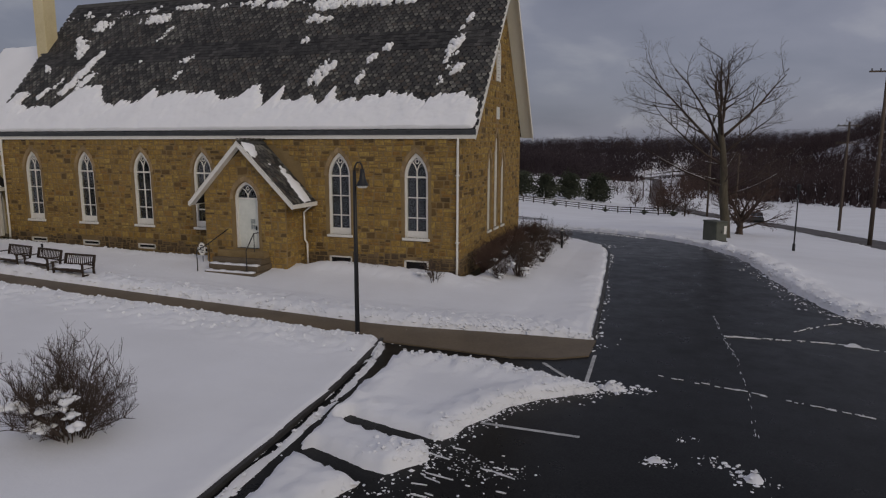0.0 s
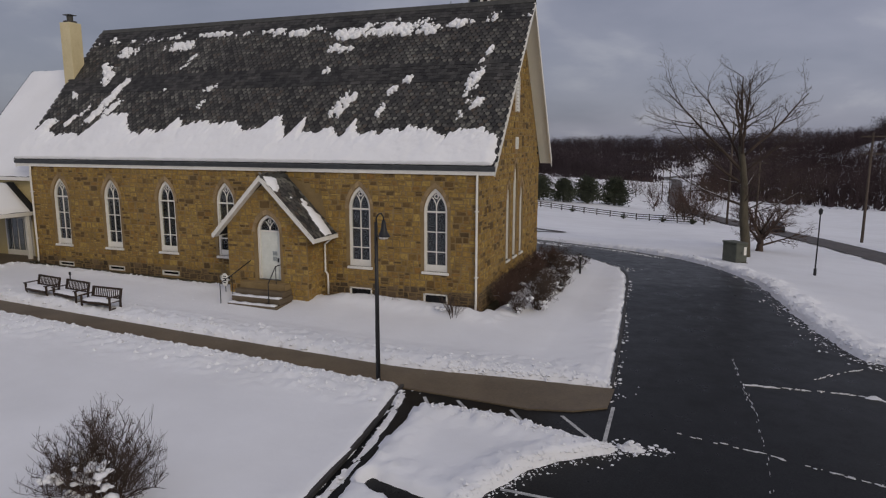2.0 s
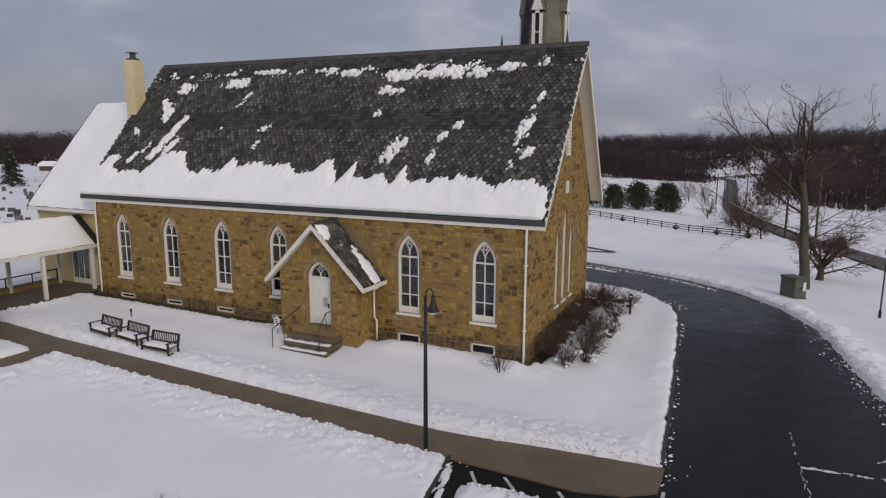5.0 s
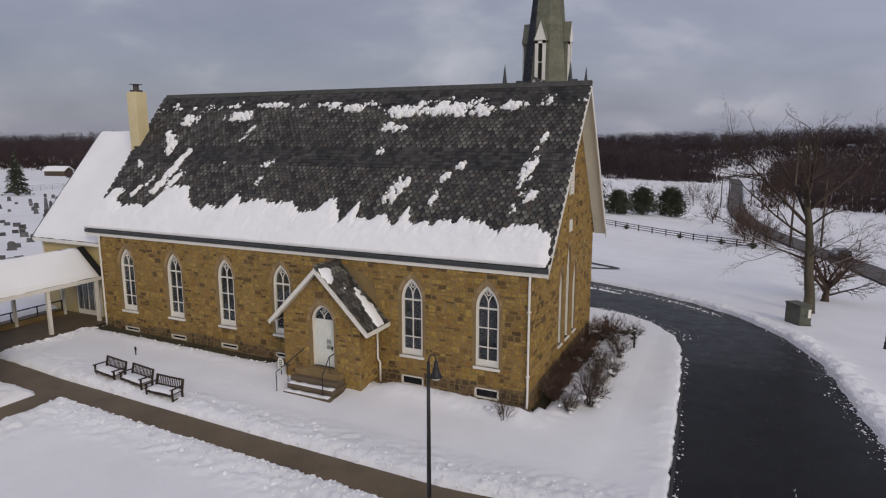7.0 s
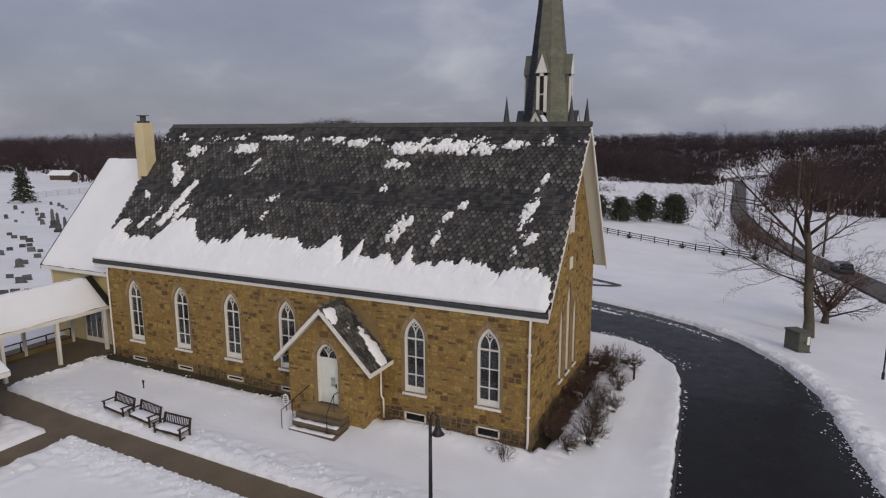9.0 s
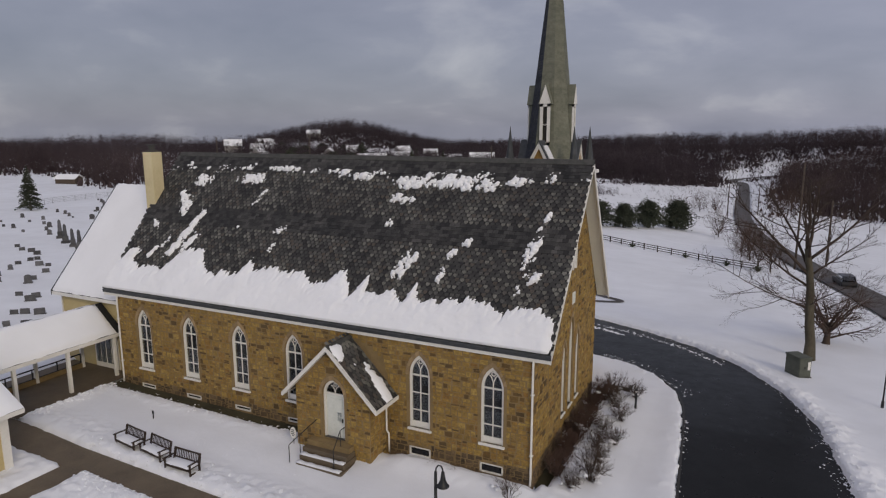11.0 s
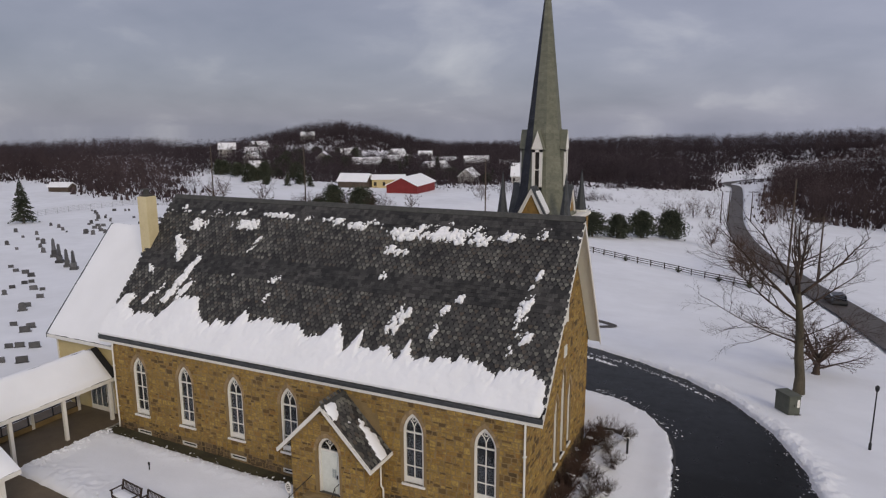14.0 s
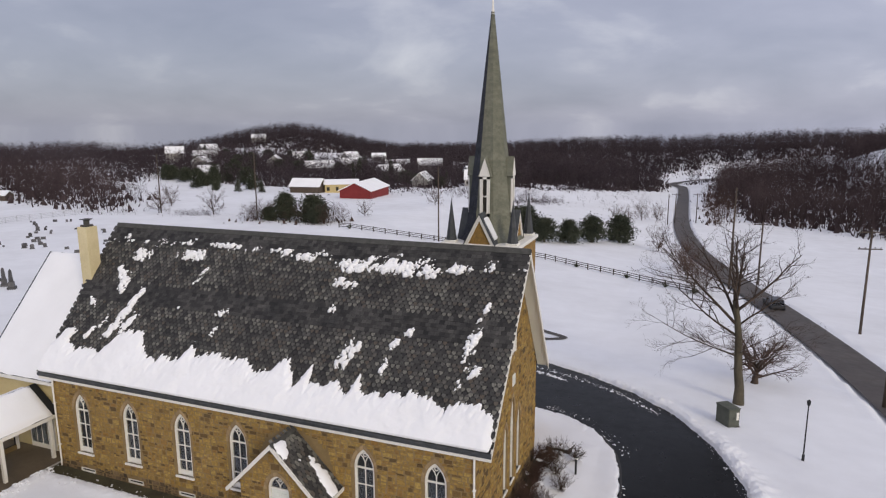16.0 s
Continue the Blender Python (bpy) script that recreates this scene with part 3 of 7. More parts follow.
ground_sheet()
paved("driveway", DRIVE, ASPHALT, 0.5, 0.0, "dark wet asphalt driveway and parking bays, ploughed", "driveway", 0.9)
slab("pavement", WALK, CONCRETE, 0.045, "wet brown concrete walk cleared of snow", "pavement")
road_strip = Geo()
outline = band(ROADCURVE, 2.3)
half_n = len(ROADCURVE)
for i in range(half_n):
    for x, y in (outline[i], ROADCURVE[i], outline[2 * half_n - 1 - i]):
        road_strip.v.append((x, y, gz(x, y) + 0.10 + 0.18 * min(1.0, max(0.0, (y - 30) / 60))))
for i in range(half_n - 1):
    for k in (0, 1):
        road_strip.f.append((3 * i + k, 3 * i + k + 1, 3 * i + k + 4, 3 * i + k + 3))
road_strip.link("road", ASPHALT_OLD, None, "grey asphalt country road winding to the woods", "road", kind="structure", smooth=True)
paved("deck", DECK, CONCRETE, 0.5, 0.06, "wet brown paving under the covered way", "pavement", 0.2)
paved("thawed_strip", [(-25.4, 0.1), (-25.4, -1.3), (-11.3, -1.3), (-11.3, 0.1)], MUD, 0.35, 0.0, "thawed wet grass and earth along the wall foot", "ground", 0.1)
paved("planting_bed", [(0.0, 0.0), (1.6, 0.2), (1.8, 6), (1.7, 13), (0.0, 13)], MUD, 0.35, 0.0, "brown planting bed along the gable wall", "ground", 0.1)


# ---- church ----
EAVE_Y, EAVE_Z, PITCH, RIDGE_Y = -0.04, 5.93, 1.175, 6.38
RIDGE_Z = EAVE_Z + PITCH * (RIDGE_Y - EAVE_Y)
ROOF_X0, ROOF_X1 = -26.0, 0.68
N_EAVE, N_WALL = 11.45, 11.1          # the north slope is a little steeper than the south one
SLOPE = math.hypot(RIDGE_Y - EAVE_Y, RIDGE_Z - EAVE_Z)
BAYS = (-1.87, -5.39, -12.45, -15.97, -19.49, -23.0)
SILL, SPRING, TOP, HALF = 1.50, 4.02, 5.00, 0.525


def roof_z(y):
    if y <= RIDGE_Y:
        return EAVE_Z + PITCH * (y - EAVE_Y)
    return EAVE_Z + (RIDGE_Z - EAVE_Z) * (N_EAVE - y) / (N_EAVE - RIDGE_Y)


def lancet(c, half, spring, top, steps=7):
    """The outline of a pointed arch from its left springing over the tip to the right one."""
    h = top - spring
    r = (h * h + half * half) / (2 * half)
    a_end = math.asin(h / r)
    left = [(c - half + r - r * math.cos(a_end * i / steps), spring + r * math.sin(a_end * i / steps)) for i in range(steps + 1)]
    return left + [(2 * c - a, b) for a, b in left[-2::-1]]


def pierced(g, axis, lo, hi, c, half, sill, spring, top, out, base, tops):
    """A strip of wall from c-out to c+out round a pointed opening. tops: wall height at both ends and the middle."""
    arch = lancet(c, half, spring, top)
    mid = len(arch) // 2
    g.prism([(c - out, base), (c + out, base), (c + out, sill), (c - out, sill)], axis, lo, hi)
    g.prism([(c - out, sill), (c - half, sill), (c - half, spring), (c - out, spring)], axis, lo, hi)
    g.prism([(c + half, sill), (c + out, sill), (c + out, spring), (c + half, spring)], axis, lo, hi)
    for side in (arch[:mid + 1], arch[mid:][::-1]):
        x_out = c - out if side[0][0] < c else c + out
        t_out = tops[0] if side[0][0] < c else tops[2]
        pts = [(x_out, spring)] + side
        # quads fan out to the top edge
        for i in range(len(side) - 1):
            k0, k1 = i / (len(side) - 1), (i + 1) / (len(side) - 1)
            u0, u1 = (lerp(x_out, c, k0), lerp(t_out, tops[1], k0)), (lerp(x_out, c, k1), lerp(t_out, tops[1], k1))
            g.prism([side[i], side[i + 1], u1, u0], axis, lo, hi)
        g.prism([(x_out, spring), side[0], (x_out, t_out)], axis, lo, hi)


def half_at(c, half, sill, spring, top, v):
    if v < sill or v > top:
        return 0.0
    if v <= spring:
        return half
    h = top - spring
    r = (h * h + half * half) / (2 * half)
    return max(0.0, math.sqrt(max(0.0, r * r - (v - spring) ** 2)) - (r - half))


church = thing("church", "brown fieldstone church with a steep slate roof half under snow", "church")
wall_top = roof_z(0.0) - 0.22

# walls: mortar bed with openings through them
g = Geo()
edges = [-25.0]
for c in sorted(BAYS):
    g.prism([(edges[-1], -0.8), (c - 0.62, -0.8), (c - 0.62, wall_top), (edges[-1], wall_top)], "y", 0.0, 0.5)
    edges.append(c + 0.62)
    pierced(g, "y", 0.0, 0.5, c, HALF, SILL, SPRING, TOP, 0.62, 0.56, (wall_top, wall_top, wall_top))
    low = 0.10 if c > -8 else 0.30
    g.box(c - 0.62, c - 0.55, 0.0, 0.5, low, 0.56)
    g.box(c + 0.55, c + 0.62, 0.0, 0.5, low, 0.56)
    g.box(c - 0.62, c + 0.62, 0.0, 0.5, -0.8, low)
g.prism([(edges[-1], -0.8), (0.0, -0.8), (0.0, wall_top), (edges[-1], wall_top)], "y", 0.0, 0.5)
wall_south = g.link("wall_south", MORTAR, church, weld=True)

GABLE = ((4.62, 0.30, 1.35, 4.25, 4.95), (5.90, 0.34, 1.35, 5.05, 5.95), (7.18, 0.30, 1.35, 4.25, 4.95))


def gable_top(y):
    return roof_z(y) - 0.24


g = Geo()
lo = 0.5
for c, half, sill, spring, top in GABLE:
    out = half + 0.12
    g.prism([(lo, -1.2), (c - out, -1.2), (c - out, gable_top(c - out)), (lo, gable_top(lo))], "x", -0.5, 0.0)
    pierced(g, "x", -0.5, 0.0, c, half, sill, spring, top, out, -1.2, (gable_top(c - out), gable_top(c), gable_top(c + out)))
    lo = c + out
g.prism([(lo, -1.2), (N_WALL - 0.5, -1.2), (N_WALL - 0.5, gable_top(N_WALL - 0.5)), (lo, gable_top(lo))], "x", -0.5, 0.0)
wall_east = g.link("wall_east", MORTAR, church, weld=True)
g = Geo()
g.prism([(0.5, -1.2), (N_WALL - 0.5, -1.2), (N_WALL - 0.5, gable_top(N_WALL - 0.5)), (RIDGE_Y, gable_top(RIDGE_Y)), (0.5, gable_top(0.5))], "x", -25.0, -24.5)
g.link("wall_west", MORTAR, church)
Geo().box(-25.0, 0.0, N_WALL - 0.5, N_WALL, -1.2, roof_z(N_WALL) - 0.22).link("wall_north", MORTAR, church)
Geo().box(-24.5, -0.5, 0.5, N_WALL - 0.5, -0.6, -0.4).link("nave_floor", DARK_IN, church)


# ---- fieldstones ----
def stone_shape(seed):
    rng = random.Random(seed)
    j = lambda s: rng.uniform(-s, s)
    i = lambda: rng.uniform(0.36, 0.52)
    base = [(-i(), 0, -i()), (i(), 0, -i()), (i(), 0, i()), (-i(), 0, i())]
    front = [(x * rng.uniform(0.78, 0.94), -1 + j(0.3), z * rng.uniform(0.74, 0.94)) for x, _, z in base]
    mid = (j(0.1), -1.25, j(0.1))
    return base + front + [mid], [(0, 1, 5, 4), (1, 2, 6, 5), (2, 3, 7, 6), (3, 0, 4, 7), (4, 5, 8), (5, 6, 8), (6, 7, 8), (7, 4, 8)]


SHAPES = [stone_shape(i) for i in range(14)]
STONE_MESH = []
for i, (v, f) in enumerate(SHAPES):
    me = bpy.data.meshes.new("stone")
    me.from_pydata(v, [], f)
    me.materials.append(STONE)
    STONE_MESH.append(me)


def rubble(u0, u1, v0, v1, seed, cut, limit=None):
    """Random rubble in a rectangle: stones as (u, v, w, h). cut(u0, u1, v0, v1) trims or drops one; limit(u) is the wall's height."""
    rng = random.Random(seed)
    out, v = [], v0
    while v < v1 - 0.08:
        h = min(rng.uniform(0.19, 0.36), v1 - v)
        u = u0
        while u < u1 - 0.05:
            w = min(rng.uniform(0.17, 0.54), u1 - u)
            if u1 - (u + w) < 0.2:
                w = u1 - u
            n = rng.choice((1, 1, 2, 2, 3)) if h > 0.24 else rng.choice((1, 2))
            cuts = [0.0] + sorted(rng.uniform(0.28, 0.72) if n == 2 else rng.uniform(k / n - 0.06, k / n + 0.06) for k in range(1, n)) + [1.0]
            for a, b in zip(cuts, cuts[1:]):
                if n > 1 and w > 0.46 and rng.random() < 0.6:
                    m = rng.uniform(0.3, 0.7)
                    cells = ((u, u + w * m), (u + w * m, u + w))
                else:
                    cells = ((u, u + w),)
                for p, q in cells:
                    r = cut(p, q, v + a * h, v + b * h)
                    if r:
                        p, q = r
                        y0, y1 = v + a * h, v + b * h
                        if limit:
                            y1 = min(y1, limit(p), limit(q))
                        if q - p > 0.07 and y1 - y0 > 0.06:
                            out.append(((p + q) / 2, (y0 + y1) / 2, q - p - 0.016, y1 - y0 - 0.016))
            u += w
        v += h
    return out


def trim(openings):
    def cut(p, q, a, b):
        for c, half, sill, spring, top in openings:
            if b < sill - 0.01 or a > top:
                continue
            hw = max(half_at(c, half, sill, spring, top, x) for x in (max(a, sill), (a + b) / 2, min(b, top))) + 0.02
            if q > c - hw and p < c + hw:
                left, right = c - hw - p, q - c - hw
                if left >= right and left > 0.07:
                    q = c - hw
                elif right > 0.07:
                    p = c + hw
                else:
                    return None
        return p, q
    return cut


def lay(wall, stones, place, single, seed, plinth=-9.0):
    """Stones where single(u, v) holds become pieces of their own, the rest one bed."""
    rng = random.Random(seed)
    bed, damp, count = Geo(), Geo(), 0
    for u, v, w, h in stones:
        k = rng.randrange(14)
        proud = rng.uniform(0.010, 0.026)
        if count < 300 and single(u, v):
            ob = new("stone", STONE_MESH[k])
            ob.parent = wall
            ob.matrix_basis = place(u, v) @ Matrix.Diagonal((w, proud, h, 1))
            count += 1
        else:
            m = place(u, v)
            vs, fs = SHAPES[k]
            (damp if v < plinth else bed).add([m @ Vector((x * w, y * proud, z * h)) for x, y, z in vs], fs)
    bed.link("stone_bed", STONE_BED, wall, "bedded brown and honey fieldstones", kind="stuff")
    if damp.v:
        damp.link("plinth_stone_bed", DAMP, wall, "darker damp plinth stones", kind="stuff")


south_holes = [(c, 0.56, 0.20 if c > -8 else 0.32, 0.58, 0.585) for c in BAYS] + [(c, HALF + 0.11, SILL - 0.10, SPRING, TOP + 0.16) for c in BAYS] + [(-9.07, 2.03, -1, 3.3, 5.2)]
lay(wall_south, rubble(-25.0, 0.0, -0.35, wall_top - 0.02, 3, trim(south_holes)), lambda u, v: Matrix.Translation((u, 0, v)), lambda u, v: u > -2.4 and v > 0.8, 5, 0.72)
east_holes = [(c, h + 0.10, s - 0.08, p, t + 0.14) for c, h, s, p, t in GABLE] + [(6.0, 0.24, 6.55, 7.1, 7.12), (5.9, 0.34, 8.3, 9.9, 10.3)]
lay(wall_east, rubble(0.0, N_WALL, -1.0, RIDGE_Z, 8, trim(east_holes), lambda y: gable_top(min(max(y, 0.0), N_WALL)) - 0.02),
    lambda u, v: Matrix.Translation((0, u, v)) @ Matrix.Rotation(radians(90), 4, "Z"), lambda u, v: u < 2.2 and 0.8 < v < 5, 6, 0.72)

# rougher, darker footing courses that stand proud
Geo().box(-25.06, 0.06, -0.05, 0.0, -0.8, 0.10).link("plinth", DAMP, wall_south)


# ---- windows ----
def frame_arch(half, sill, spring, top, wide, deep, c=0.0):
    """A flat band that follows a pointed opening, as a closed ring from y=-deep to 0."""
    g = Geo()
    outer = [(c - half, sill)] + lancet(c, half, spring, top) + [(c + half, sill)]
    k = (half - wide) / half
    inner = [(c - half + wide, sill)] + lancet(c, half - wide, spring, spring + (top - spring) * k + 0.01) + [(c + half - wide, sill)]
    n = len(outer)
    verts = [(a, -deep, b) for a, b in outer] + [(a, -deep, b) for a, b in inner] + [(a, 0, b) for a, b in outer] + [(a, 0, b) for a, b in inner]
    faces = []
    for i in range(n - 1):
        faces += [(i, i + 1, n + i + 1, n + i), (n + i, n + i + 1, 3 * n + i + 1, 3 * n + i), (2 * n + i, 2 * n + i + 1, i + 1, i)]
    g.add(verts, faces)
    return g


def pane_outline(half, sill, spring, top, c=0.0):
    return [(c - half, sill)] + lancet(c, half, spring, top) + [(c + half, sill)]


def lancet_window():
    """A white two-light pointed window, its middle at the origin, facing -y."""
    w = thing("window", "white-framed pointed church window with twelve grey panes", "window", "pointed windows of the nave")
    frame_arch(HALF, SILL, SPRING, TOP, 0.10, 0.14).link("window_frame", WHITE, w)
    y0, y1 = -0.085, -0.03
    inner = HALF - 0.10
    for z in (2.33, 3.17):
        Geo().box(-inner, inner, y0, y1, z - 0.022, z + 0.022).link("glazing_bar", WHITE, w)
    Geo().box(-inner, inner, y0 - 0.02, y1, 3.98, 4.05).link("transom", WHITE, w)
    Geo().box(-inner, inner, y0 - 0.02, y1, SILL, SILL + 0.28).link("bottom_rail", WHITE, w)
    Geo().box(-0.022, 0.022, y0 + 0.003, y1 - 0.003, SILL + 0.28, 3.98).link("glazing_bar", WHITE, w)
    tr = Geo()
    for s in (-1, 1):
        tr.tube([(0, -0.06, 4.03), (0.01 * s, -0.06, 4.30), (0.09 * s, -0.06, 4.50), (0.19 * s, -0.06, 4.62)], 0.026, 5)
    tr.tube([(0.085 * math.cos(a), -0.06, 4.66 + 0.085 * math.sin(a)) for a in [i * math.pi / 6 for i in range(13)]], 0.026, 5, False)
    tr.link("tracery", WHITE, w)
    # panes, one by one
    half = inner
    for z0, z1 in ((SILL + 0.28, 2.31), (2.35, 3.15), (3.19, 3.98)):
        for s in (-1, 1):
            a, b = sorted((0.022 * s, half * s))
            Geo().box(a, b, -0.05, -0.045, z0, z1).link("pane", GLASS, w).visible_shadow = False
    top = SPRING + (TOP - SPRING) * inner / HALF
    Geo().prism([(-inner, 4.05)] + lancet(0, inner, 4.06, top) + [(inner, 4.05)], "y", -0.05, -0.045).link("pane", GLASS, w).visible_shadow = False
    Geo().box(-HALF - 0.08, HALF + 0.08, -0.285, 0.02, SILL - 0.11, SILL).link("window_sill", WHITE, w, bevel=0.012)
    blind = Geo()
    blind.box(-inner, inner, 0.06, 0.075, SILL, 4.9)
    blind.link("blind", CURTAIN, w)
    return w


first = lancet_window()
first.matrix_basis = Matrix.Translation((BAYS[0], 0.20, 0))
for c in BAYS[1:]:
    copy_thing(first, Matrix.Translation((c, 0.20, 0)))


def arch_stones(c, half, spring, top, place, wall):
    pts_in, pts_out = lancet(c, half + 0.012, spring, top + 0.02, 6), lancet(c, half + 0.17, spring, top + 0.24, 6)
    for i in range(len(pts_in) - 1):
        q = [pts_in[i], pts_in[i + 1], pts_out[i + 1], pts_out[i]]
        cx, cz = sum(p[0] for p in q) / 4, sum(p[1] for p in q) / 4
        q = [(lerp(a, cx, 0.05), lerp(b, cz, 0.07)) for a, b in q]
        gg = Geo()
        gg.prism(q, "y", -0.035, 0.0)
        ob = gg.link("voussoir", DRESSED, wall)
        ob.matrix_basis = place


for c in BAYS:
    arch_stones(c, HALF, SPRING, TOP, Matrix.Identity(4), wall_south)
EAST = Matrix.Rotation(radians(90), 4, "Z")
for c, half, sill, spring, top in GABLE:
    arch_stones(c, half, spring, top, EAST, wall_east)


def gable_window(c, half, sill, spring, top):
    w = thing("window", "narrow white pointed window of the gable's triple group", "window", "triple window of the gable")
    frame_arch(half, sill, spring, top, 0.08, 0.14).link("window_frame", WHITE, w)
    inner = half - 0.08
    for k in (0.25, 0.5, 0.75, 1.0):
        z = lerp(sill, spring, k)
        Geo().box(-inner, inner, -0.085, -0.03, z - 0.02, z + 0.02).link("glazing_bar", WHITE, w)
    k = inner / half
    Geo().prism([(-inner, sill)] + lancet(0, inner, spring, spring + (top - spring) * k) + [(inner, sill)], "y", -0.05, -0.045).link("pane", GLASS, w).visible_shadow = False
    Geo().box(-half - 0.06, half + 0.06, -0.27, 0.02, sill - 0.10, sill).link("window_sill", WHITE, w, bevel=0.01)
    Geo().box(-inner, inner, 0.06, 0.075, sill, top - 0.1).link("blind", CURTAIN, w)
    w.matrix_basis = Matrix.Translation((-0.20, c, 0)) @ EAST
    return w


for spec in GABLE:
    gable_window(*spec)
v = thing("vent", "small white framed vent high in the gable", "vent")
Geo().box(-0.24, 0.24, -0.05, 0.02, 6.55, 7.12).link("vent_frame", WHITE, v, bevel=0.01)
Geo().box(-0.15, 0.15, -0.054, -0.03, 6.64, 7.03).link("vent_panel", DOOR_WHITE, v)
v.matrix_basis = Matrix.Translation((0.0, 6.0, 0)) @ EAST
v = thing("vent", "tall white louvred vent with a pointed head in the gable", "vent")
frame_arch(0.34, 8.3, 9.6, 10.2, 0.09, 0.07).link("vent_frame", WHITE, v)
for i in range(9):
    Geo().box(-0.26, 0.26, -0.045, 0.02, 8.34 + i * 0.16, 8.46 + i * 0.16).link("slat", WHITE, v)
v.matrix_basis = Matrix.Translation((0.0, 5.9, 0)) @ EAST


def basement_window(c, low):
    w = thing("basement_window", "low white-framed basement window at the foot of the wall", "window", "basement windows")
    f = Geo()
    f.box(-0.55, 0.55, -0.06, 0.04, low, low + 0.07)
    f.box(-0.55, 0.55, -0.06, 0.04, 0.49, 0.56)
    f.box(-0.55, -0.47, -0.06, 0.04, low, 0.56)
    f.box(0.47, 0.55, -0.06, 0.04, low, 0.56)
    f.link("window_frame", WHITE, w, bevel=0.006)
    Geo().box(-0.47, 0.47, 0.0, 0.006, low + 0.07, 0.49).link("pane", DARK_GLASS, w)
    Geo().box(-0.5, 0.5, 0.3, 0.31, low, 0.56).link("backing", DARK_IN, w)
    w.matrix_basis = Matrix.Translation((c, 0.06, 0))


for c in BAYS:
    basement_window(c, 0.10 if c > -8 else 0.30)

# ---- main roof ----
roof = thing("roof", "", "")
roof.parent = church
g = Geo()
for y0, s in ((EAVE_Y, 1), (N_EAVE, -1)):
    g.prism([(y0, EAVE_Z - 0.17), (RIDGE_Y, RIDGE_Z - 0.17), (RIDGE_Y, RIDGE_Z - 0.02), (y0, EAVE_Z - 0.02)], "x", ROOF_X0 + 0.06, ROOF_X1 - 0.04)
g.link("roof_deck", ROOF_DARK, roof)

UP = Vector((0, RIDGE_Y - EAVE_Y, RIDGE_Z - EAVE_Z)).normalized()
OUT = Vector((0, -UP.z, UP.y))


def on_roof(u, s, h=0.0):
    """A point on the south slope: u along the church, s up the slope, h off it."""
    return Vector((u, EAVE_Y, EAVE_Z)) + UP * s + OUT * h


def slate_piece(w, l, cut_=0.085):
    t = 0.022
    o = [(-w / 2, l), (-w / 2, l * 0.56), (-w / 2, cut_), (-w / 2 + cut_ * 0.8, 0), (w / 2 - cut_ * 0.8, 0), (w / 2, cut_), (w / 2, l * 0.56), (w / 2, l)]
    top = [(a, b, t * (1 - 0.75 * b / l)) for a, b in o]
    low = [(a, b, 0.0) for a, b in o[2:6]]
    return top + low, [(0, 1, 6, 7), (1, 2, 3, 4, 5, 6), (2, 8, 9, 3), (3, 9, 10, 4), (4, 10, 11, 5)]


def two_tone(me, second):
    """The upper part of each slate, seen in the gaps, takes a darker material."""
    me.materials.append(second)
    k = np.zeros(len(me.polygons), dtype=np.int32)
    k[0::5] = 1
    me.polygons.foreach_set("material_index", k)


SL_V, SL_F = slate_piece(0.205, 0.32, 0.10)
PL_V, PL_F = slate_piece(0.262, 0.30, 0.012)
slate_me = bpy.data.meshes.new("slate")
slate_me.from_pydata(SL_V, [], SL_F)
slate_me.materials.append(SLATE)
two_tone(slate_me, PLAIN_SLATE)
ROOF_M = Matrix.Translation((0, EAVE_Y, EAVE_Z)) @ Matrix(((1, 0, 0, 0), (0, UP.y, OUT.y, 0), (0, UP.z, OUT.z, 0), (0, 0, 0, 1)))
bed, plain, rng, singles = Geo(), Geo(), random.Random(4), []
row, s = 0, 0.0
while s < SLOPE - 0.12:
    u = ROOF_X0 + (0.135 if row % 2 else 0.0)
    while u < ROOF_X1:
        lift = rng.uniform(0.0, 0.012)
        m = ROOF_M @ Matrix.Translation((u + rng.uniform(-0.008, 0.008), s + rng.uniform(-0.012, 0.012), lift)) @ Matrix.Rotation(rng.uniform(-0.03, 0.03), 4, "Z")
        if 4.55 < s < 5.85 or s > 8.5 or s < 0.6:
            plain.add([m @ Vector(p) for p in PL_V], PL_F)
        elif 2.4 < s < 4.5 and -7.0 < u < 0.4 and len(singles) < 300:
            singles.append(m)
        else:
            bed.add([m @ Vector(p) for p in SL_V], SL_F)
        u += 0.27
    s += 0.205
    row += 1
plain.link("plain_slate_band", PLAIN_SLATE, roof, "bands of plain dark slates", kind="stuff")
two_tone(bed.link("slate_covering", SLATE_BED, roof, "dark grey slates with lighter lower faces", kind="stuff").data, PLAIN_SLATE)
for m in singles:
    ob = new("slate", slate_me)
    ob.parent = roof
    ob.matrix_basis = m
# ridge capping, gutter and fascia, barge boards
g = Geo()
g.prism([(RIDGE_Y - 0.20, RIDGE_Z - 0.17), (RIDGE_Y - 0.03, RIDGE_Z + 0.06), (RIDGE_Y + 0.03, RIDGE_Z + 0.06), (RIDGE_Y + 0.20, RIDGE_Z - 0.17), (RIDGE_Y + 0.18, RIDGE_Z - 0.22), (RIDGE_Y, RIDGE_Z - 0.03), (RIDGE_Y - 0.18, RIDGE_Z - 0.22)], "x", ROOF_X0, ROOF_X1)
g.link("ridge_cap", RIDGE_METAL, roof)
g = Geo()
g.prism([(EAVE_Y - 0.10, EAVE_Z - 0.19), (EAVE_Y + 0.02, EAVE_Z - 0.22), (EAVE_Y + 0.03, EAVE_Z + 0.01), (EAVE_Y - 0.12, EAVE_Z - 0.03)], "x", ROOF_X0, ROOF_X1)
g.link("gutter", LEAD, roof, "dark lead-grey eaves gutter")
g = Geo()
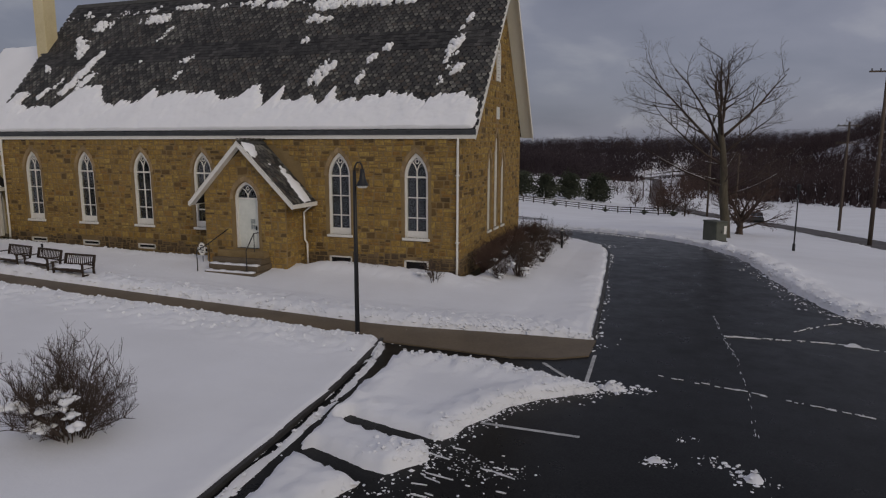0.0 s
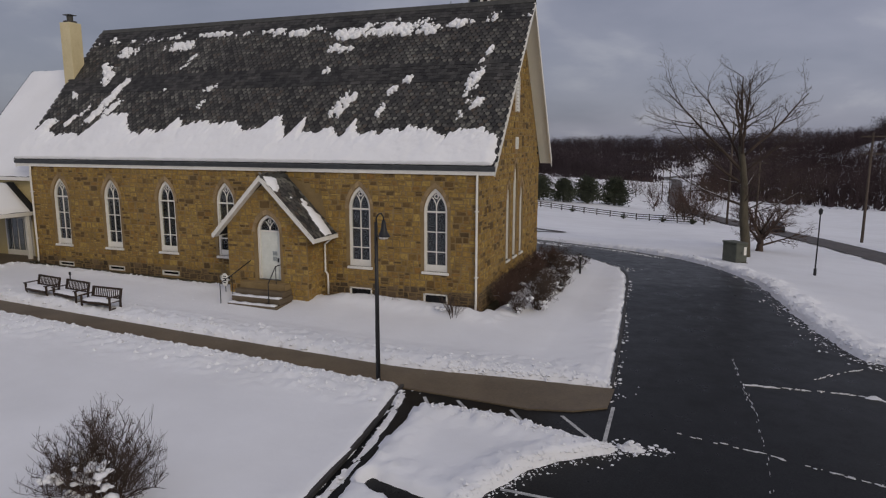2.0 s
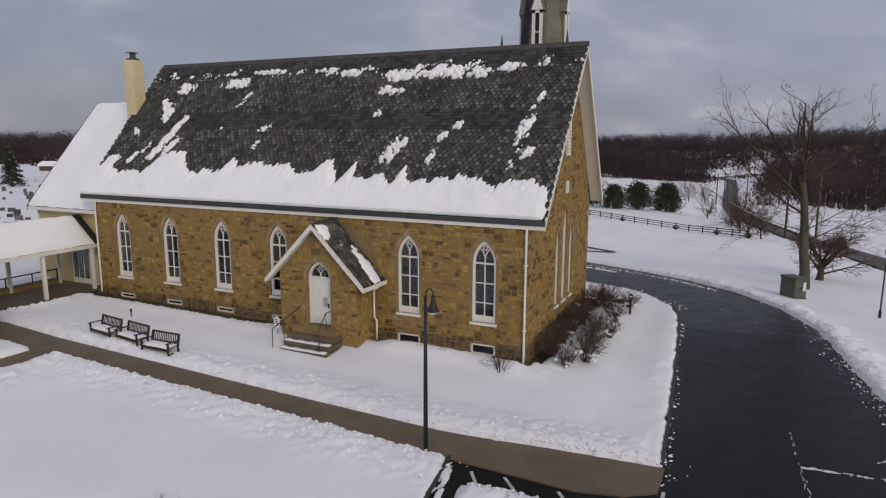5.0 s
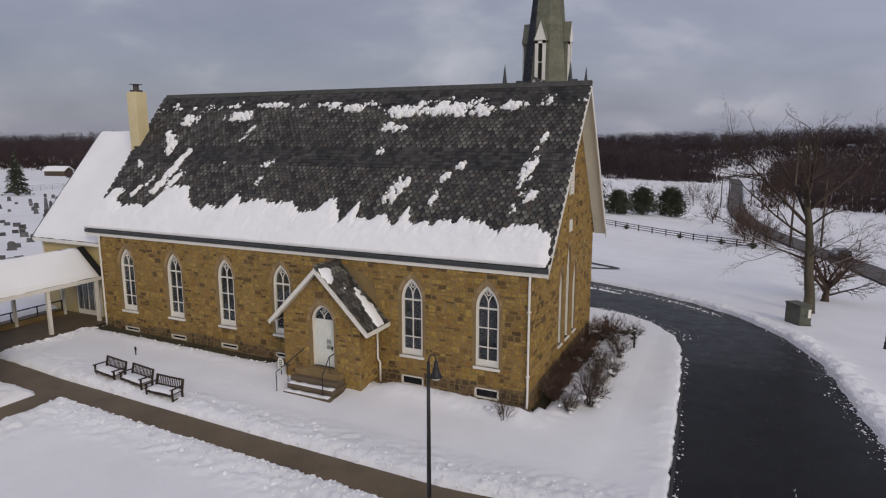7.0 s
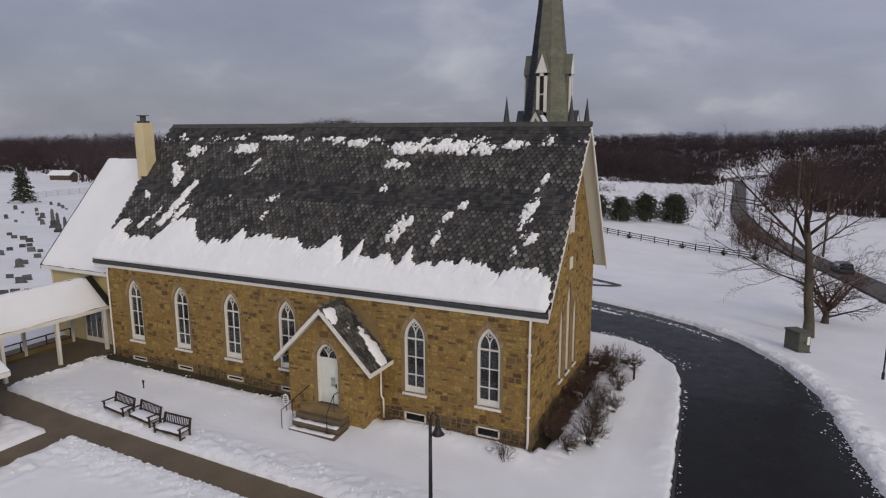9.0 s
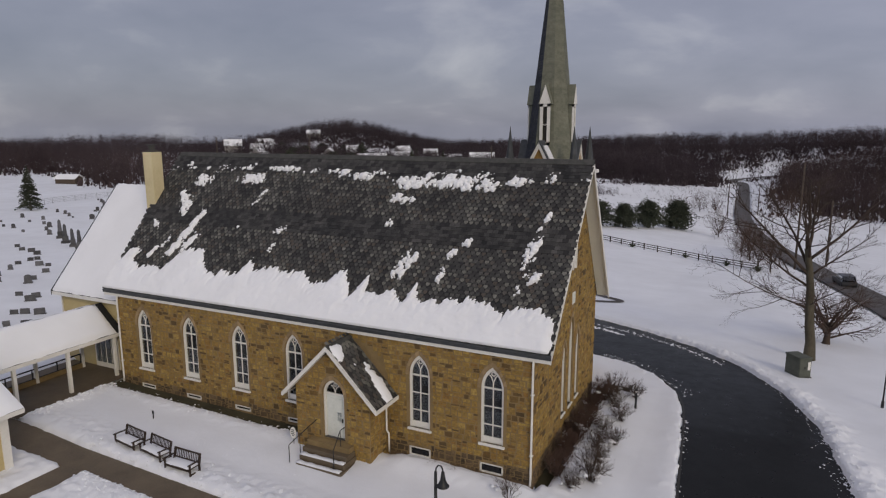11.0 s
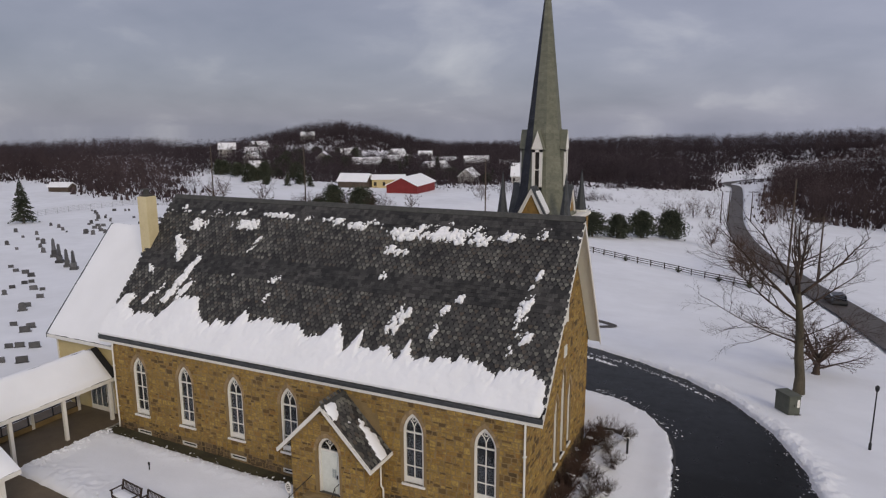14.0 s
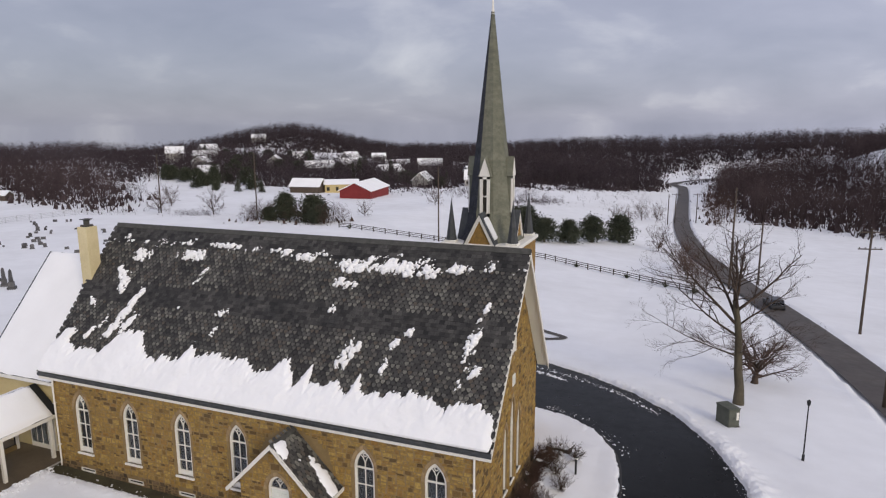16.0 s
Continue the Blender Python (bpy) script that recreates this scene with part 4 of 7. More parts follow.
g.prism([(EAVE_Y - 0.05, EAVE_Z - 0.36), (EAVE_Y, EAVE_Z - 0.36), (EAVE_Y, EAVE_Z - 0.20), (EAVE_Y - 0.05, EAVE_Z - 0.20)], "x", ROOF_X0 + 0.03, ROOF_X1)
g.prism([(EAVE_Y, EAVE_Z - 0.36), (0.0, EAVE_Z - 0.36), (0.0, EAVE_Z - 0.33), (EAVE_Y, EAVE_Z - 0.33)], "x", ROOF_X0 + 0.03, ROOF_X1)
g.link("fascia", WHITE, roof)
for x0, x1 in ((ROOF_X1 - 0.05, ROOF_X1 + 0.0), (ROOF_X0, ROOF_X0 + 0.05)):
    for y_e in (EAVE_Y, N_EAVE):
        g = Geo()
        g.prism([(y_e, EAVE_Z - 0.40), (RIDGE_Y, RIDGE_Z - 0.40), (RIDGE_Y, RIDGE_Z - 0.02), (y_e, EAVE_Z - 0.02)], "x", x0, x1)
        g.link("barge_board", WHITE, roof)
# boarded underside of the east overhang
for y_e in (EAVE_Y, N_EAVE):
    g = Geo()
    g.prism([(y_e, EAVE_Z - 0.22), (RIDGE_Y, RIDGE_Z - 0.22), (RIDGE_Y, RIDGE_Z - 0.19), (y_e, EAVE_Z - 0.19)], "x", 0.0, ROOF_X1 - 0.05)
    g.link("soffit", CREAM_WHITE, roof)


def downspout(x, y, z0, z1, kick):
    d = thing("downspout", "white downspout fixed to the corner of the stone wall", "downspout")
    g = Geo()
    g.tube([(x, EAVE_Y - 0.03, z1 + 0.12), (x, y, z1 - 0.25), (x, y, z0 + 0.3), (x + kick, y - 0.05, z0)], 0.05, 8)
    g.link("pipe", WHITE, d, smooth=True)
    for z in (lerp(z0, z1, 0.25), lerp(z0, z1, 0.75)):
        Geo().box(x - 0.075, x + 0.075, y - 0.06, 0.0, z - 0.02, z + 0.02).link("bracket", WHITE, d)


downspout(-0.05, -0.10, 0.05, 5.48, 0.0)
downspout(-24.93, -0.10, 0.45, 5.48, 0.04)


# ---- roof snow ----
# height of the snow's upper edge up the slope, bay by bay from west to east
SNOW_TOP = [(-25.9, 1.9), (-25.6, 2.6), (-24.3, 1.5), (-23.1, 1.85), (-22.4, 1.4), (-21.9, 2.4), (-21.3, 3.05), (-20.3, 3.15), (-19.3, 2.1), (-18.3, 1.45), (-18.1, 2.1), (-17.0, 1.75), (-16.5, 2.85), (-15.9, 2.15), (-15.0, 2.45), (-14.0, 2.25), (-12.8, 2.4), (-12.1, 1.8), (-11.2, 2.05), (-10.9, 2.75), (-10.4, 2.7), (-9.6, 1.4), (-9.05, 2.8), (-8.8, 1.65), (-8.0, 1.75), (-7.3, 2.0), (-6.8, 1.35), (-6.35, 2.6), (-5.9, 1.65), (-4.9, 1.75), (-3.7, 2.0), (-3.0, 1.95), (-1.7, 1.5), (-1.6, 1.85), (-0.3, 1.85), (0.7, 1.5)]
# larger remnants: place along and up the slope, half length, half height, lean
PATCHES = [(-22.8, 7.85, 0.55, 0.40, 0.2), (-19.2, 8.1, 0.85, 0.33, 0.4), (-17.0, 8.85, 1.0, 0.15, 0), (-13.2, 8.75, 0.7, 0.16, 0.3), (-11.6, 8.5, 0.6, 0.22, 0.2), (-8.6, 8.25, 1.0, 0.34, 0), (-6.2, 8.35, 1.5, 0.42, 0), (-4.3, 8.25, 0.55, 0.35, 0), (-2.7, 8.5, 0.55, 0.22, 0), (-8.8, 7.2, 0.6, 0.24, 0),
           (-7.3, 3.5, 0.40, 0.75, 0.3), (-5.25, 3.05, 0.16, 0.35, 0.1), (-1.2, 4.9, 0.25, 0.9, 0.15), (-0.9, 3.4, 0.35, 0.3, 0), (-23.2, 6.0, 0.4, 0.6, -0.2), (-9.0, 5.7, 0.2, 0.2, 0), (-4.4, 4.9, 0.22, 0.2, 0.3), (-25.3, 2.3, 0.4, 0.5, 0.4)]
# thin streaks from one place on the slope to another, with their half width
STREAKS = [(-21.5, 5.5, -22.4, 2.7, 0.22), (-23.9, 6.9, -23.0, 5.6, 0.16), (-21.2, 4.0, -21.6, 3.0, 0.18), (-24.9, 4.7, -24.4, 4.2, 0.10), (-18.1, 6.3, -17.7, 7.3, 0.07), (-15.7, 4.6, -15.1, 4.9, 0.15), (-18.7, 4.4, -18.4, 4.7, 0.11), (-15.6, 3.4, -15.4, 3.8, 0.10), (-5.05, 4.1, -4.95, 4.4, 0.12), (-0.85, 6.4, -0.7, 6.7, 0.11), (-1.45, 2.5, -1.3, 2.8, 0.14), (-22.9, 3.6, -24.0, 2.4, 0.12)]


def roof_snow():
    step = 0.05
    us = np.arange(ROOF_X0 - 0.02, ROOF_X1 + 0.02, step)
    ss = np.arange(0.0, SLOPE, step)
    U, S = np.meshgrid(us, ss)
    V = U - 0.35 * S                                  # the thaw runs down the slope aslant
    ragged = 0.14 * rough(V, S * 0.35, 3.4, 11) + 0.16 * rough(V, S * 0.35, 8.0, 12) + 0.12 * rough(V, S * 0.45, 15.0, 17) + 0.07 * rough(V, S * 0.6, 28.0, 23)
    flaky = 0.20 * rough(V, S * 0.8, 4.2, 18) + 0.22 * rough(V, S * 0.8, 8.5, 19) + 0.20 * rough(V, S, 16.0, 20) + 0.12 * rough(V, S, 30.0, 22)
    top = np.interp(U - 0.12 * (S - 2), [p[0] for p in SNOW_TOP], [p[1] for p in SNOW_TOP])
    d = (top - S) * 0.75 + ragged
    d = np.minimum(d, (0.52 - U) * 1.2 + 0.25 * rough(U, S, 3.0, 13))
    for u, s, a, b, lean in PATCHES:
        q = 1 - np.sqrt(((U - u - lean * (S - s)) / a) ** 2 + ((S - s) / b) ** 2)
        d = np.maximum(d, q * (0.25 + 0.6 * min(a, b)) + np.clip(q + 1.0, 0, 1) * 1.7 * flaky - 0.06)
    for u0, s0, u1, s1, w in STREAKS:
        k = np.clip(((U - u0) * (u1 - u0) + (S - s0) * (s1 - s0)) / ((u1 - u0) ** 2 + (s1 - s0) ** 2), 0, 1)
        q = w - np.hypot(U - u0 - k * (u1 - u0), S - s0 - k * (s1 - s0))
        d = np.maximum(d, q + np.clip(1.3 + q / w, 0, 1) * 0.95 * flaky - 0.03)
    # crumbs along the upper slope and down its western end
    d = np.maximum(d, 0.35 * rough(U * 0.6, S * 1.6, 3.2, 14) + 1.25 * flaky - 0.20 - np.abs(S - 8.75) * 0.75)
    d = np.maximum(d, 1.2 * flaky - 0.42 - np.abs(U + 22.6 - 0.25 * (S - 5)) * 0.14)
    thick = 0.15 * np.clip((d - 0.1 * ragged) / 0.45, 0, 1) ** 0.5 + (0.035 * rough(U, S, 2.6, 16) + 0.018 * rough(U, S, 7.0, 21)) * np.clip(d / 0.6, 0, 1)
    H = np.where(d > 0, 0.035 + thick, -0.02)
    H[0, :] = np.where(d[0, :] > 0, 0.0, -0.02)
    g, index = Geo(), {}
    keep = d > 0
    for j in range(len(ss) - 1):
        for i in range(len(us) - 1):
            if keep[j, i] or keep[j, i + 1] or keep[j + 1, i] or keep[j + 1, i + 1]:
                q = []
                for a, b in ((j, i), (j, i + 1), (j + 1, i + 1), (j + 1, i)):
                    if (a, b) not in index:
                        index[a, b] = len(g.v)
                        g.v.append(tuple(on_roof(us[b], ss[a] + 0.02, H[a, b])))
                    q.append(index[a, b])
                g.f.append(tuple(q))
    return g.link("roof_snow", SNOW_ROOF, None, "ragged sheet of melting snow on the slate roof", "snow", kind="stuff", smooth=True)


roof_snow()


# ---- porch ----
PX, P_HALF, P_EAVE, P_APEX, P_Y = -9.07, 2.55, 2.90, 5.45, -1.95
P_SLOPE = (P_APEX - P_EAVE) / P_HALF
porch = thing("porch", "gabled fieldstone porch with a white door and slate roof", "porch")


def porch_top(x):
    return P_APEX - P_SLOPE * abs(x - PX) - 0.16


DC, D_HALF, D_SILL, D_SPRING, D_TOP = -9.0, 0.60, 0.92, 3.02, 3.78
g = Geo()
g.prism([(PX - 2.03, -0.7), (DC - 0.75, -0.7), (DC - 0.75, porch_top(DC - 0.75)), (PX - 2.03, porch_top(PX - 2.03))], "y", -1.6, -1.2)
pierced(g, "y", -1.6, -1.2, DC, D_HALF, D_SILL, D_SPRING, D_TOP, 0.75, -0.7, (porch_top(DC - 0.75), porch_top(DC), porch_top(DC + 0.75)))
g.prism([(DC + 0.75, -0.7), (PX + 2.03, -0.7), (PX + 2.03, porch_top(PX + 2.03)), (DC + 0.75, porch_top(DC + 0.75))], "y", -1.6, -1.2)
porch_front = g.link("front_wall", MORTAR, porch, weld=True)
for x0, x1 in ((PX - 2.03, PX - 1.63), (PX + 1.63, PX + 2.03)):
    Geo().box(x0, x1, -1.2, -0.002, -0.7, 3.25).link("side_wall", MORTAR, porch)
lay(porch_front, rubble(PX - 2.03, PX + 2.03, -0.3, 5.3, 17, trim([(DC, D_HALF + 0.10, D_SILL - 0.2, D_SPRING, D_TOP + 0.2)]), lambda x: porch_top(x) - 0.02), lambda u, v: Matrix.Translation((u, -1.6, v)), lambda u, v: True, 18)
side = [o for o in porch.children if o.name.startswith("side_wall")][-1]
lay(side, rubble(-1.6, 0.0, -0.3, 3.2, 19, trim([])), lambda u, v: Matrix.Translation((PX + 2.03, u, v)) @ EAST, lambda u, v: True, 20)
side_w = [o for o in porch.children if o.name.startswith("side_wall")][0]
lay(side_w, rubble(0.0, 1.6, -0.3, 3.2, 21, trim([])), lambda u, v: Matrix.Translation((PX - 2.03, -u, v)) @ Matrix.Rotation(radians(-90), 4, "Z"), lambda u, v: False, 22)
arch_stones(DC, D_HALF, D_SPRING, D_TOP, Matrix.Translation((0, -1.6, 0)), porch_front)
# roof of the porch
P_UP = Vector((-1, 0, P_SLOPE)).normalized()
for s in (-1, 1):
    g = Geo()
    e = PX + s * P_HALF
    g.prism([(e, P_EAVE - 0.13), (PX, P_APEX - 0.13), (PX, P_APEX - 0.0), (e, P_EAVE - 0.0)], "y", P_Y + 0.05, 0.1)
    g.link("roof_deck", ROOF_DARK, porch)
    g = Geo()
    g.prism([(e, P_EAVE - 0.20), (PX, P_APEX - 0.20), (PX, P_APEX + 0.04), (e, P_EAVE + 0.04)], "y", P_Y - 0.01, P_Y + 0.05)
    g.link("barge_board", WHITE, porch)
    g = Geo()
    g.prism([(e, P_EAVE - 0.17), (PX, P_APEX - 0.17), (PX, P_APEX - 0.14), (e, P_EAVE - 0.14)], "y", P_Y + 0.05, -1.6)
    g.link("soffit", WHITE, porch)
    g = Geo()
    g.box(e - 0.06 if s < 0 else e, e if s < 0 else e + 0.06, P_Y - 0.01, 0.0, P_EAVE - 0.17, P_EAVE + 0.0)
    g.link("gutter", WHITE, porch)
    # slates, course by course
    up = Vector((-s, 0, P_SLOPE)).normalized()
    out = Vector((s * up.z, 0, abs(up.x)))
    along = up.cross(out)
    base = Vector((e, 0, P_EAVE + 0.002))
    length = math.hypot(P_HALF, P_APEX - P_EAVE)
    bed, rng, k, r = Geo(), random.Random(31 + s), 0.0, 0
    while k < length - 0.05:
        y = P_Y + 0.08 + (0.135 if r % 2 else 0)
        while y < 0.05:
            c = base + up * k + Vector((0, y, 0)) + out * rng.uniform(0, 0.01)
            bed.add([c + Vector((0, 1, 0)) * p[0] + up * p[1] + out * p[2] for p in SL_V], SL_F)
            y += 0.27
        k += 0.205
        r += 1
    bed.link("slate_covering", SLATE_BED, porch, "dark grey porch slates", kind="stuff")
Geo().prism([(PX - 0.16, P_APEX - 0.1), (PX, P_APEX + 0.06), (PX + 0.16, P_APEX - 0.1)], "y", P_Y, 0.0).link("ridge_cap", RIDGE_METAL, porch)
# porch snow: a drift on the eastern slope and a cap at the gable's tip
def porch_snow():
    up = Vector((-1, 0, P_SLOPE)).normalized()
    out = Vector((up.z, 0, -up.x))
    length = math.hypot(P_HALF, P_APEX - P_EAVE)
    ys, ks = np.arange(P_Y, 0.0, 0.06), np.arange(0, length, 0.06)
    Y, K = np.meshgrid(ys, ks)
    rag = 0.10 * rough(Y, K, 5, 31) + 0.07 * rough(Y, K, 11, 32)
    d = 0.36 - np.hypot((Y + 0.62 - 0.10 * (K - 0.7)) / 0.9, (K - 0.75) / 3.2) * 1.0 + rag
    d = np.maximum(d, 0.30 - np.hypot((Y + 1.55) / 1.2, (K - 3.2) / 1.6) + rag)
    d = np.maximum(d, 0.12 - np.hypot(Y + 1.1, (K - 2.3)) + rag)
    H = np.where(d > 0, 0.03 + 0.09 * np.clip(d / 0.25, 0, 1) ** 0.5, -0.02)
    g, index = Geo(), {}
    for j in range(len(ks) - 1):
        for i in range(len(ys) - 1):
            if (d[j:j + 2, i:i + 2] > 0).any():
                q = []
                for a, b in ((j, i), (j, i + 1), (j + 1, i + 1), (j + 1, i)):
                    if (a, b) not in index:
                        index[a, b] = len(g.v)
                        p = Vector((PX + P_HALF, ys[b], P_EAVE + 0.01)) + up * ks[a] + out * float(H[a, b])
                        g.v.append(tuple(p))
                    q.append(index[a, b])
                g.f.append(tuple(q))
    g.link("porch_snow", SNOW_ROOF, None, "patches of snow left on the porch roof", "snow", kind="stuff", smooth=True)


porch_snow()

# door with its glazed pointed head
door = thing("door", "white painted panelled door under a pointed fanlight", "door")
fr = frame_arch(D_HALF, D_SILL, D_SPRING, D_TOP, 0.11, 0.16)
fr.link("door_frame", WHITE, door)
leaf = Geo().box(-0.49, 0.49, -0.09, -0.04, D_SILL + 0.02, D_SPRING)
leaf = leaf.link("door_leaf", DOOR_WHITE, door, bevel=0.006)
for x0 in (-0.40, 0.06):
    for z0, z1 in ((1.05, 1.55), (2.35, 2.85)):
        Geo().box(x0, x0 + 0.34, -0.102, -0.088, z0, z1).link("panel", DOOR_WHITE, leaf, bevel=0.008)
for i in (0, 1):
    for j in (0, 1):
        Geo().box(0.10 + i * 0.12, 0.19 + i * 0.12, -0.096, -0.086, 1.75 + j * 0.24, 1.95 + j * 0.24).link("pane", GLASS, leaf, "small dark pane")
Geo().box(0.36, 0.40, -0.14, -0.09, 1.72, 1.90).link("door_handle", BLACK, leaf, "dark metal handle")
Geo().box(-0.49, 0.49, -0.12, -0.03, D_SPRING, D_SPRING + 0.07).link("transom", WHITE, door)
Geo().prism([(-0.49, D_SPRING + 0.07)] + lancet(0, 0.49, D_SPRING + 0.08, D_TOP - 0.13) + [(0.49, D_SPRING + 0.07)], "y", -0.07, -0.065).link("fanlight", GLASS, door, "dark pointed fanlight")
tr = Geo()
for s in (-1, 1):
    tr.tube([(0, -0.08, 3.09), (0.03 * s, -0.08, 3.26), (0.13 * s, -0.08, 3.40), (0.22 * s, -0.08, 3.46)], 0.022, 5)
tr.tube([(0.07 * math.cos(a), -0.08, 3.49 + 0.07 * math.sin(a)) for a in [i * math.pi / 6 for i in range(13)]], 0.02, 5, False)
tr.link("tracery", WHITE, door)
Geo().box(-0.6, 0.6, -0.02, 0.0, D_SILL, D_TOP - 0.2).link("backing", DARK_IN, door)
Geo().box(-0.56, 0.56, -0.24, -0.02, D_SILL - 0.06, D_SILL + 0.02).link("threshold", KERB, door)
door.matrix_basis = Matrix.Translation((DC, -1.32, 0))

steps = thing("porch_steps", "stone porch steps edged with snow", "steps")
for i, (y0, z) in enumerate(((-2.35, 0.62), (-2.65, 0.38), (-2.98, 0.14))):
    st = Geo().box(DC - 1.25 + 0.04 * i, DC + 1.15 + 0.06 * i, y0, -1.63, z - 0.24 if i < 2 else -0.7, z).link("step", CONCRETE, steps, bevel=0.015)
    if i:
        gg = Geo()
        n = 14
        for k in range(n):
            x = lerp(DC - 1.2, DC + 1.15, k / (n - 1))
            back, top = y0 + 0.26 + 0.03 * math.sin(k * 2.1), z + 0.05 + 0.02 * math.sin(k * 1.7)
            gg.v += [(x, y0 + 0.02, z - 0.01), (x, y0 + 0.04, top - 0.01), (x, back - 0.03, top), (x, back, z - 0.01)]
        gg.f = [(4 * k + a, 4 * k + 4 + a, 4 * k + 4 + (a + 1) % 4, 4 * k + (a + 1) % 4) for k in range(n - 1) for a in range(4)] + [(0, 1, 2, 3), (4 * n - 1, 4 * n - 2, 4 * n - 3, 4 * n - 4)]
        gg.link("step_snow", SNOW, steps, smooth=True)
Geo().box(DC - 1.20, DC + 1.10, -2.05, -1.64, -0.7, D_SILL - 0.05).link("landing", MORTAR, steps)
for s in (-1, 1):
    rail = thing("handrail", "thin black metal handrail beside the porch steps", "handrail", "handrails of the porch")
    x = DC + (1.18 if s > 0 else -1.5)
    y_low = -2.2 if s > 0 else -3.0
    zl = gz(x, y_low)
    if s > 0:
        pts = [(DC + 0.75, -2.75, 0.1), (DC + 0.75, -2.75, 1.05), (DC + 0.62, -2.0, 1.65), (DC + 0.62, -1.65, 1.65)]
    else:
        pts = [(x, y_low, zl - 0.1), (x, y_low, 0.95), (x + 0.15, -2.4, 1.2), (DC - 0.9, -1.65, 1.75)]
    Geo().tube(pts, 0.022, 6).link("rail", BLACK, rail, smooth=True)
    Geo().tube([pts[2], (pts[2][0], pts[2][1], 0.3)], 0.018, 6).link("post", BLACK, rail)

sp = thing("downspout", "white downspout at the back of the porch wall", "downspout")
Geo().tube([(PX + P_HALF + 0.02, -0.35, P_EAVE - 0.1), (PX + 2.13, -0.35, P_EAVE - 0.45), (PX + 2.13, -0.35, 1.25), (PX + 2.25, -0.35, 1.1), (PX + 2.25, -0.35, 0.2)], 0.045, 8).link("pipe", WHITE, sp, smooth=True)

sg = thing("sign", "small white oval sign on a thin post beside the porch", "sign")
Geo().tube([(0, 0.03, -1.1), (0, 0.03, 0.30)], 0.02, 6).link("post", BLACK, sg)
oval = [(0.17 * math.cos(a), 0.29 * math.sin(a)) for a in [i * math.pi / 10 for i in range(20)]]
Geo().prism(oval, "y", -0.02, 0.02).link("board", WHITE, sg)
for i, half in enumerate((0.08, 0.11, 0.11, 0.07)):
    Geo().box(-half, half, -0.025, -0.018, 0.13 - i * 0.095, 0.175 - i * 0.095).link("bar", BLACK, sg, "dark bar of lettering")
sg.matrix_basis = pose(-11.28, -1.72, 0.80)

# ---- chimney ----
ch = thing("chimney", "tall plain cream stucco chimney beside the roof", "chimney")
Geo().box(-26.45, -25.7, 3.75, 4.55, 0.2, 13.60).link("shaft", CREAM, ch, bevel=0.02)
Geo().box(-26.32, -25.83, 3.88, 4.42, 13.60, 13.72).link("flue_crown", KERB, ch, bevel=0.02)
Geo().tube([(-26.08, 4.15, 13.72), (-26.08, 4.15, 14.02)], 0.17, 10).link("flue_pipe", RIDGE_METAL, ch)
Geo().box(-26.33, -25.83, 3.9, 4.4, 14.02, 14.06).link("flue_cap", RIDGE_METAL, ch)
Geo().box(-26.5, -25.65, 3.7, 4.6, 9.9, 10.1).link("flashing", LEAD, ch)

# ---- steeple ----
TX, TY, T_HALF, T_TOP = -3.95, 14.9, 2.35, 12.2
steeple = thing("steeple", "slender weathered octagonal spire on a stone tower with corner pinnacles", "steeple")
Geo().box(TX - T_HALF, TX + T_HALF, TY - T_HALF, TY + T_HALF, -2.2, T_TOP).link("tower", STONE_BED, steeple, "brown stone tower")
Geo().box(TX - T_HALF - 0.15, TX + T_HALF + 0.15, TY - T_HALF - 0.15, TY + T_HALF + 0.15, T_TOP, T_TOP + 0.22).link("cornice", WHITE, steeple, bevel=0.03)


def ring(r, z, flare=0.0):
    """The corners of an eight-sided ring; r is to the flat sides."""
    rr = r / math.cos(math.pi / 8)
    return [(TX + rr * math.cos(math.pi / 8 + k * math.pi / 4), TY + rr * math.sin(math.pi / 8 + k * math.pi / 4), z) for k in range(8)]


TIP = 26.9
S_BASE = 12.4
def spire_r(z):
    return 1.50 * (TIP - z) / (TIP - S_BASE) + 0.5 * max(0.0, 1 - (z - S_BASE) / 1.2) ** 2


g = Geo()
zs = [S_BASE, 12.9, 13.3, 13.8, 15, 18, 22, TIP - 0.4]
rings = [ring(spire_r(z) - 0.03, z) for z in zs]
for a, b in zip(rings, rings[1:]):
    for k in range(8):
        g.add([a[k], a[(k + 1) % 8], b[(k + 1) % 8], b[k]], [(0, 1, 2, 3)])
spire = g.link("spire", SPIRE, steeple)
# shingle courses of the spire, overlapping
bed, dark, rng = Geo(), Geo(), random.Random(77)
z = S_BASE + 0.05
while z < TIP - 0.7:
    h = 0.17
    lo_r, hi_r = ring(spire_r(z) + 0.02, z), ring(spire_r(z + h) - 0.01, z + h)
    for k in range(8):
        a0, a1, b0, b1 = Vector(lo_r[k]), Vector(lo_r[(k + 1) % 8]), Vector(hi_r[k]), Vector(hi_r[(k + 1) % 8])
        n = max(1, int((a1 - a0).length / 0.15))
        for i in range(n):
            q = [a0.lerp(a1, i / n), a0.lerp(a1, (i + 0.96) / n), b0.lerp(b1, (i + 0.96) / n), b0.lerp(b1, i / n)]
            drop = Vector((0, 0, rng.uniform(-0.02, 0.02)))
            # the south-west, west and north-west faces take the blue-black slates
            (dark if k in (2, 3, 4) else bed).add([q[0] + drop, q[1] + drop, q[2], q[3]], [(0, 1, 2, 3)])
    z += h
bed.link("shingle_cover", SPIRE, spire, "grey-green spire shingles", kind="stuff")
dark.link("shingle_cover", SPIRE_DARK, spire, "blue-black slates on the three western faces", kind="stuff")
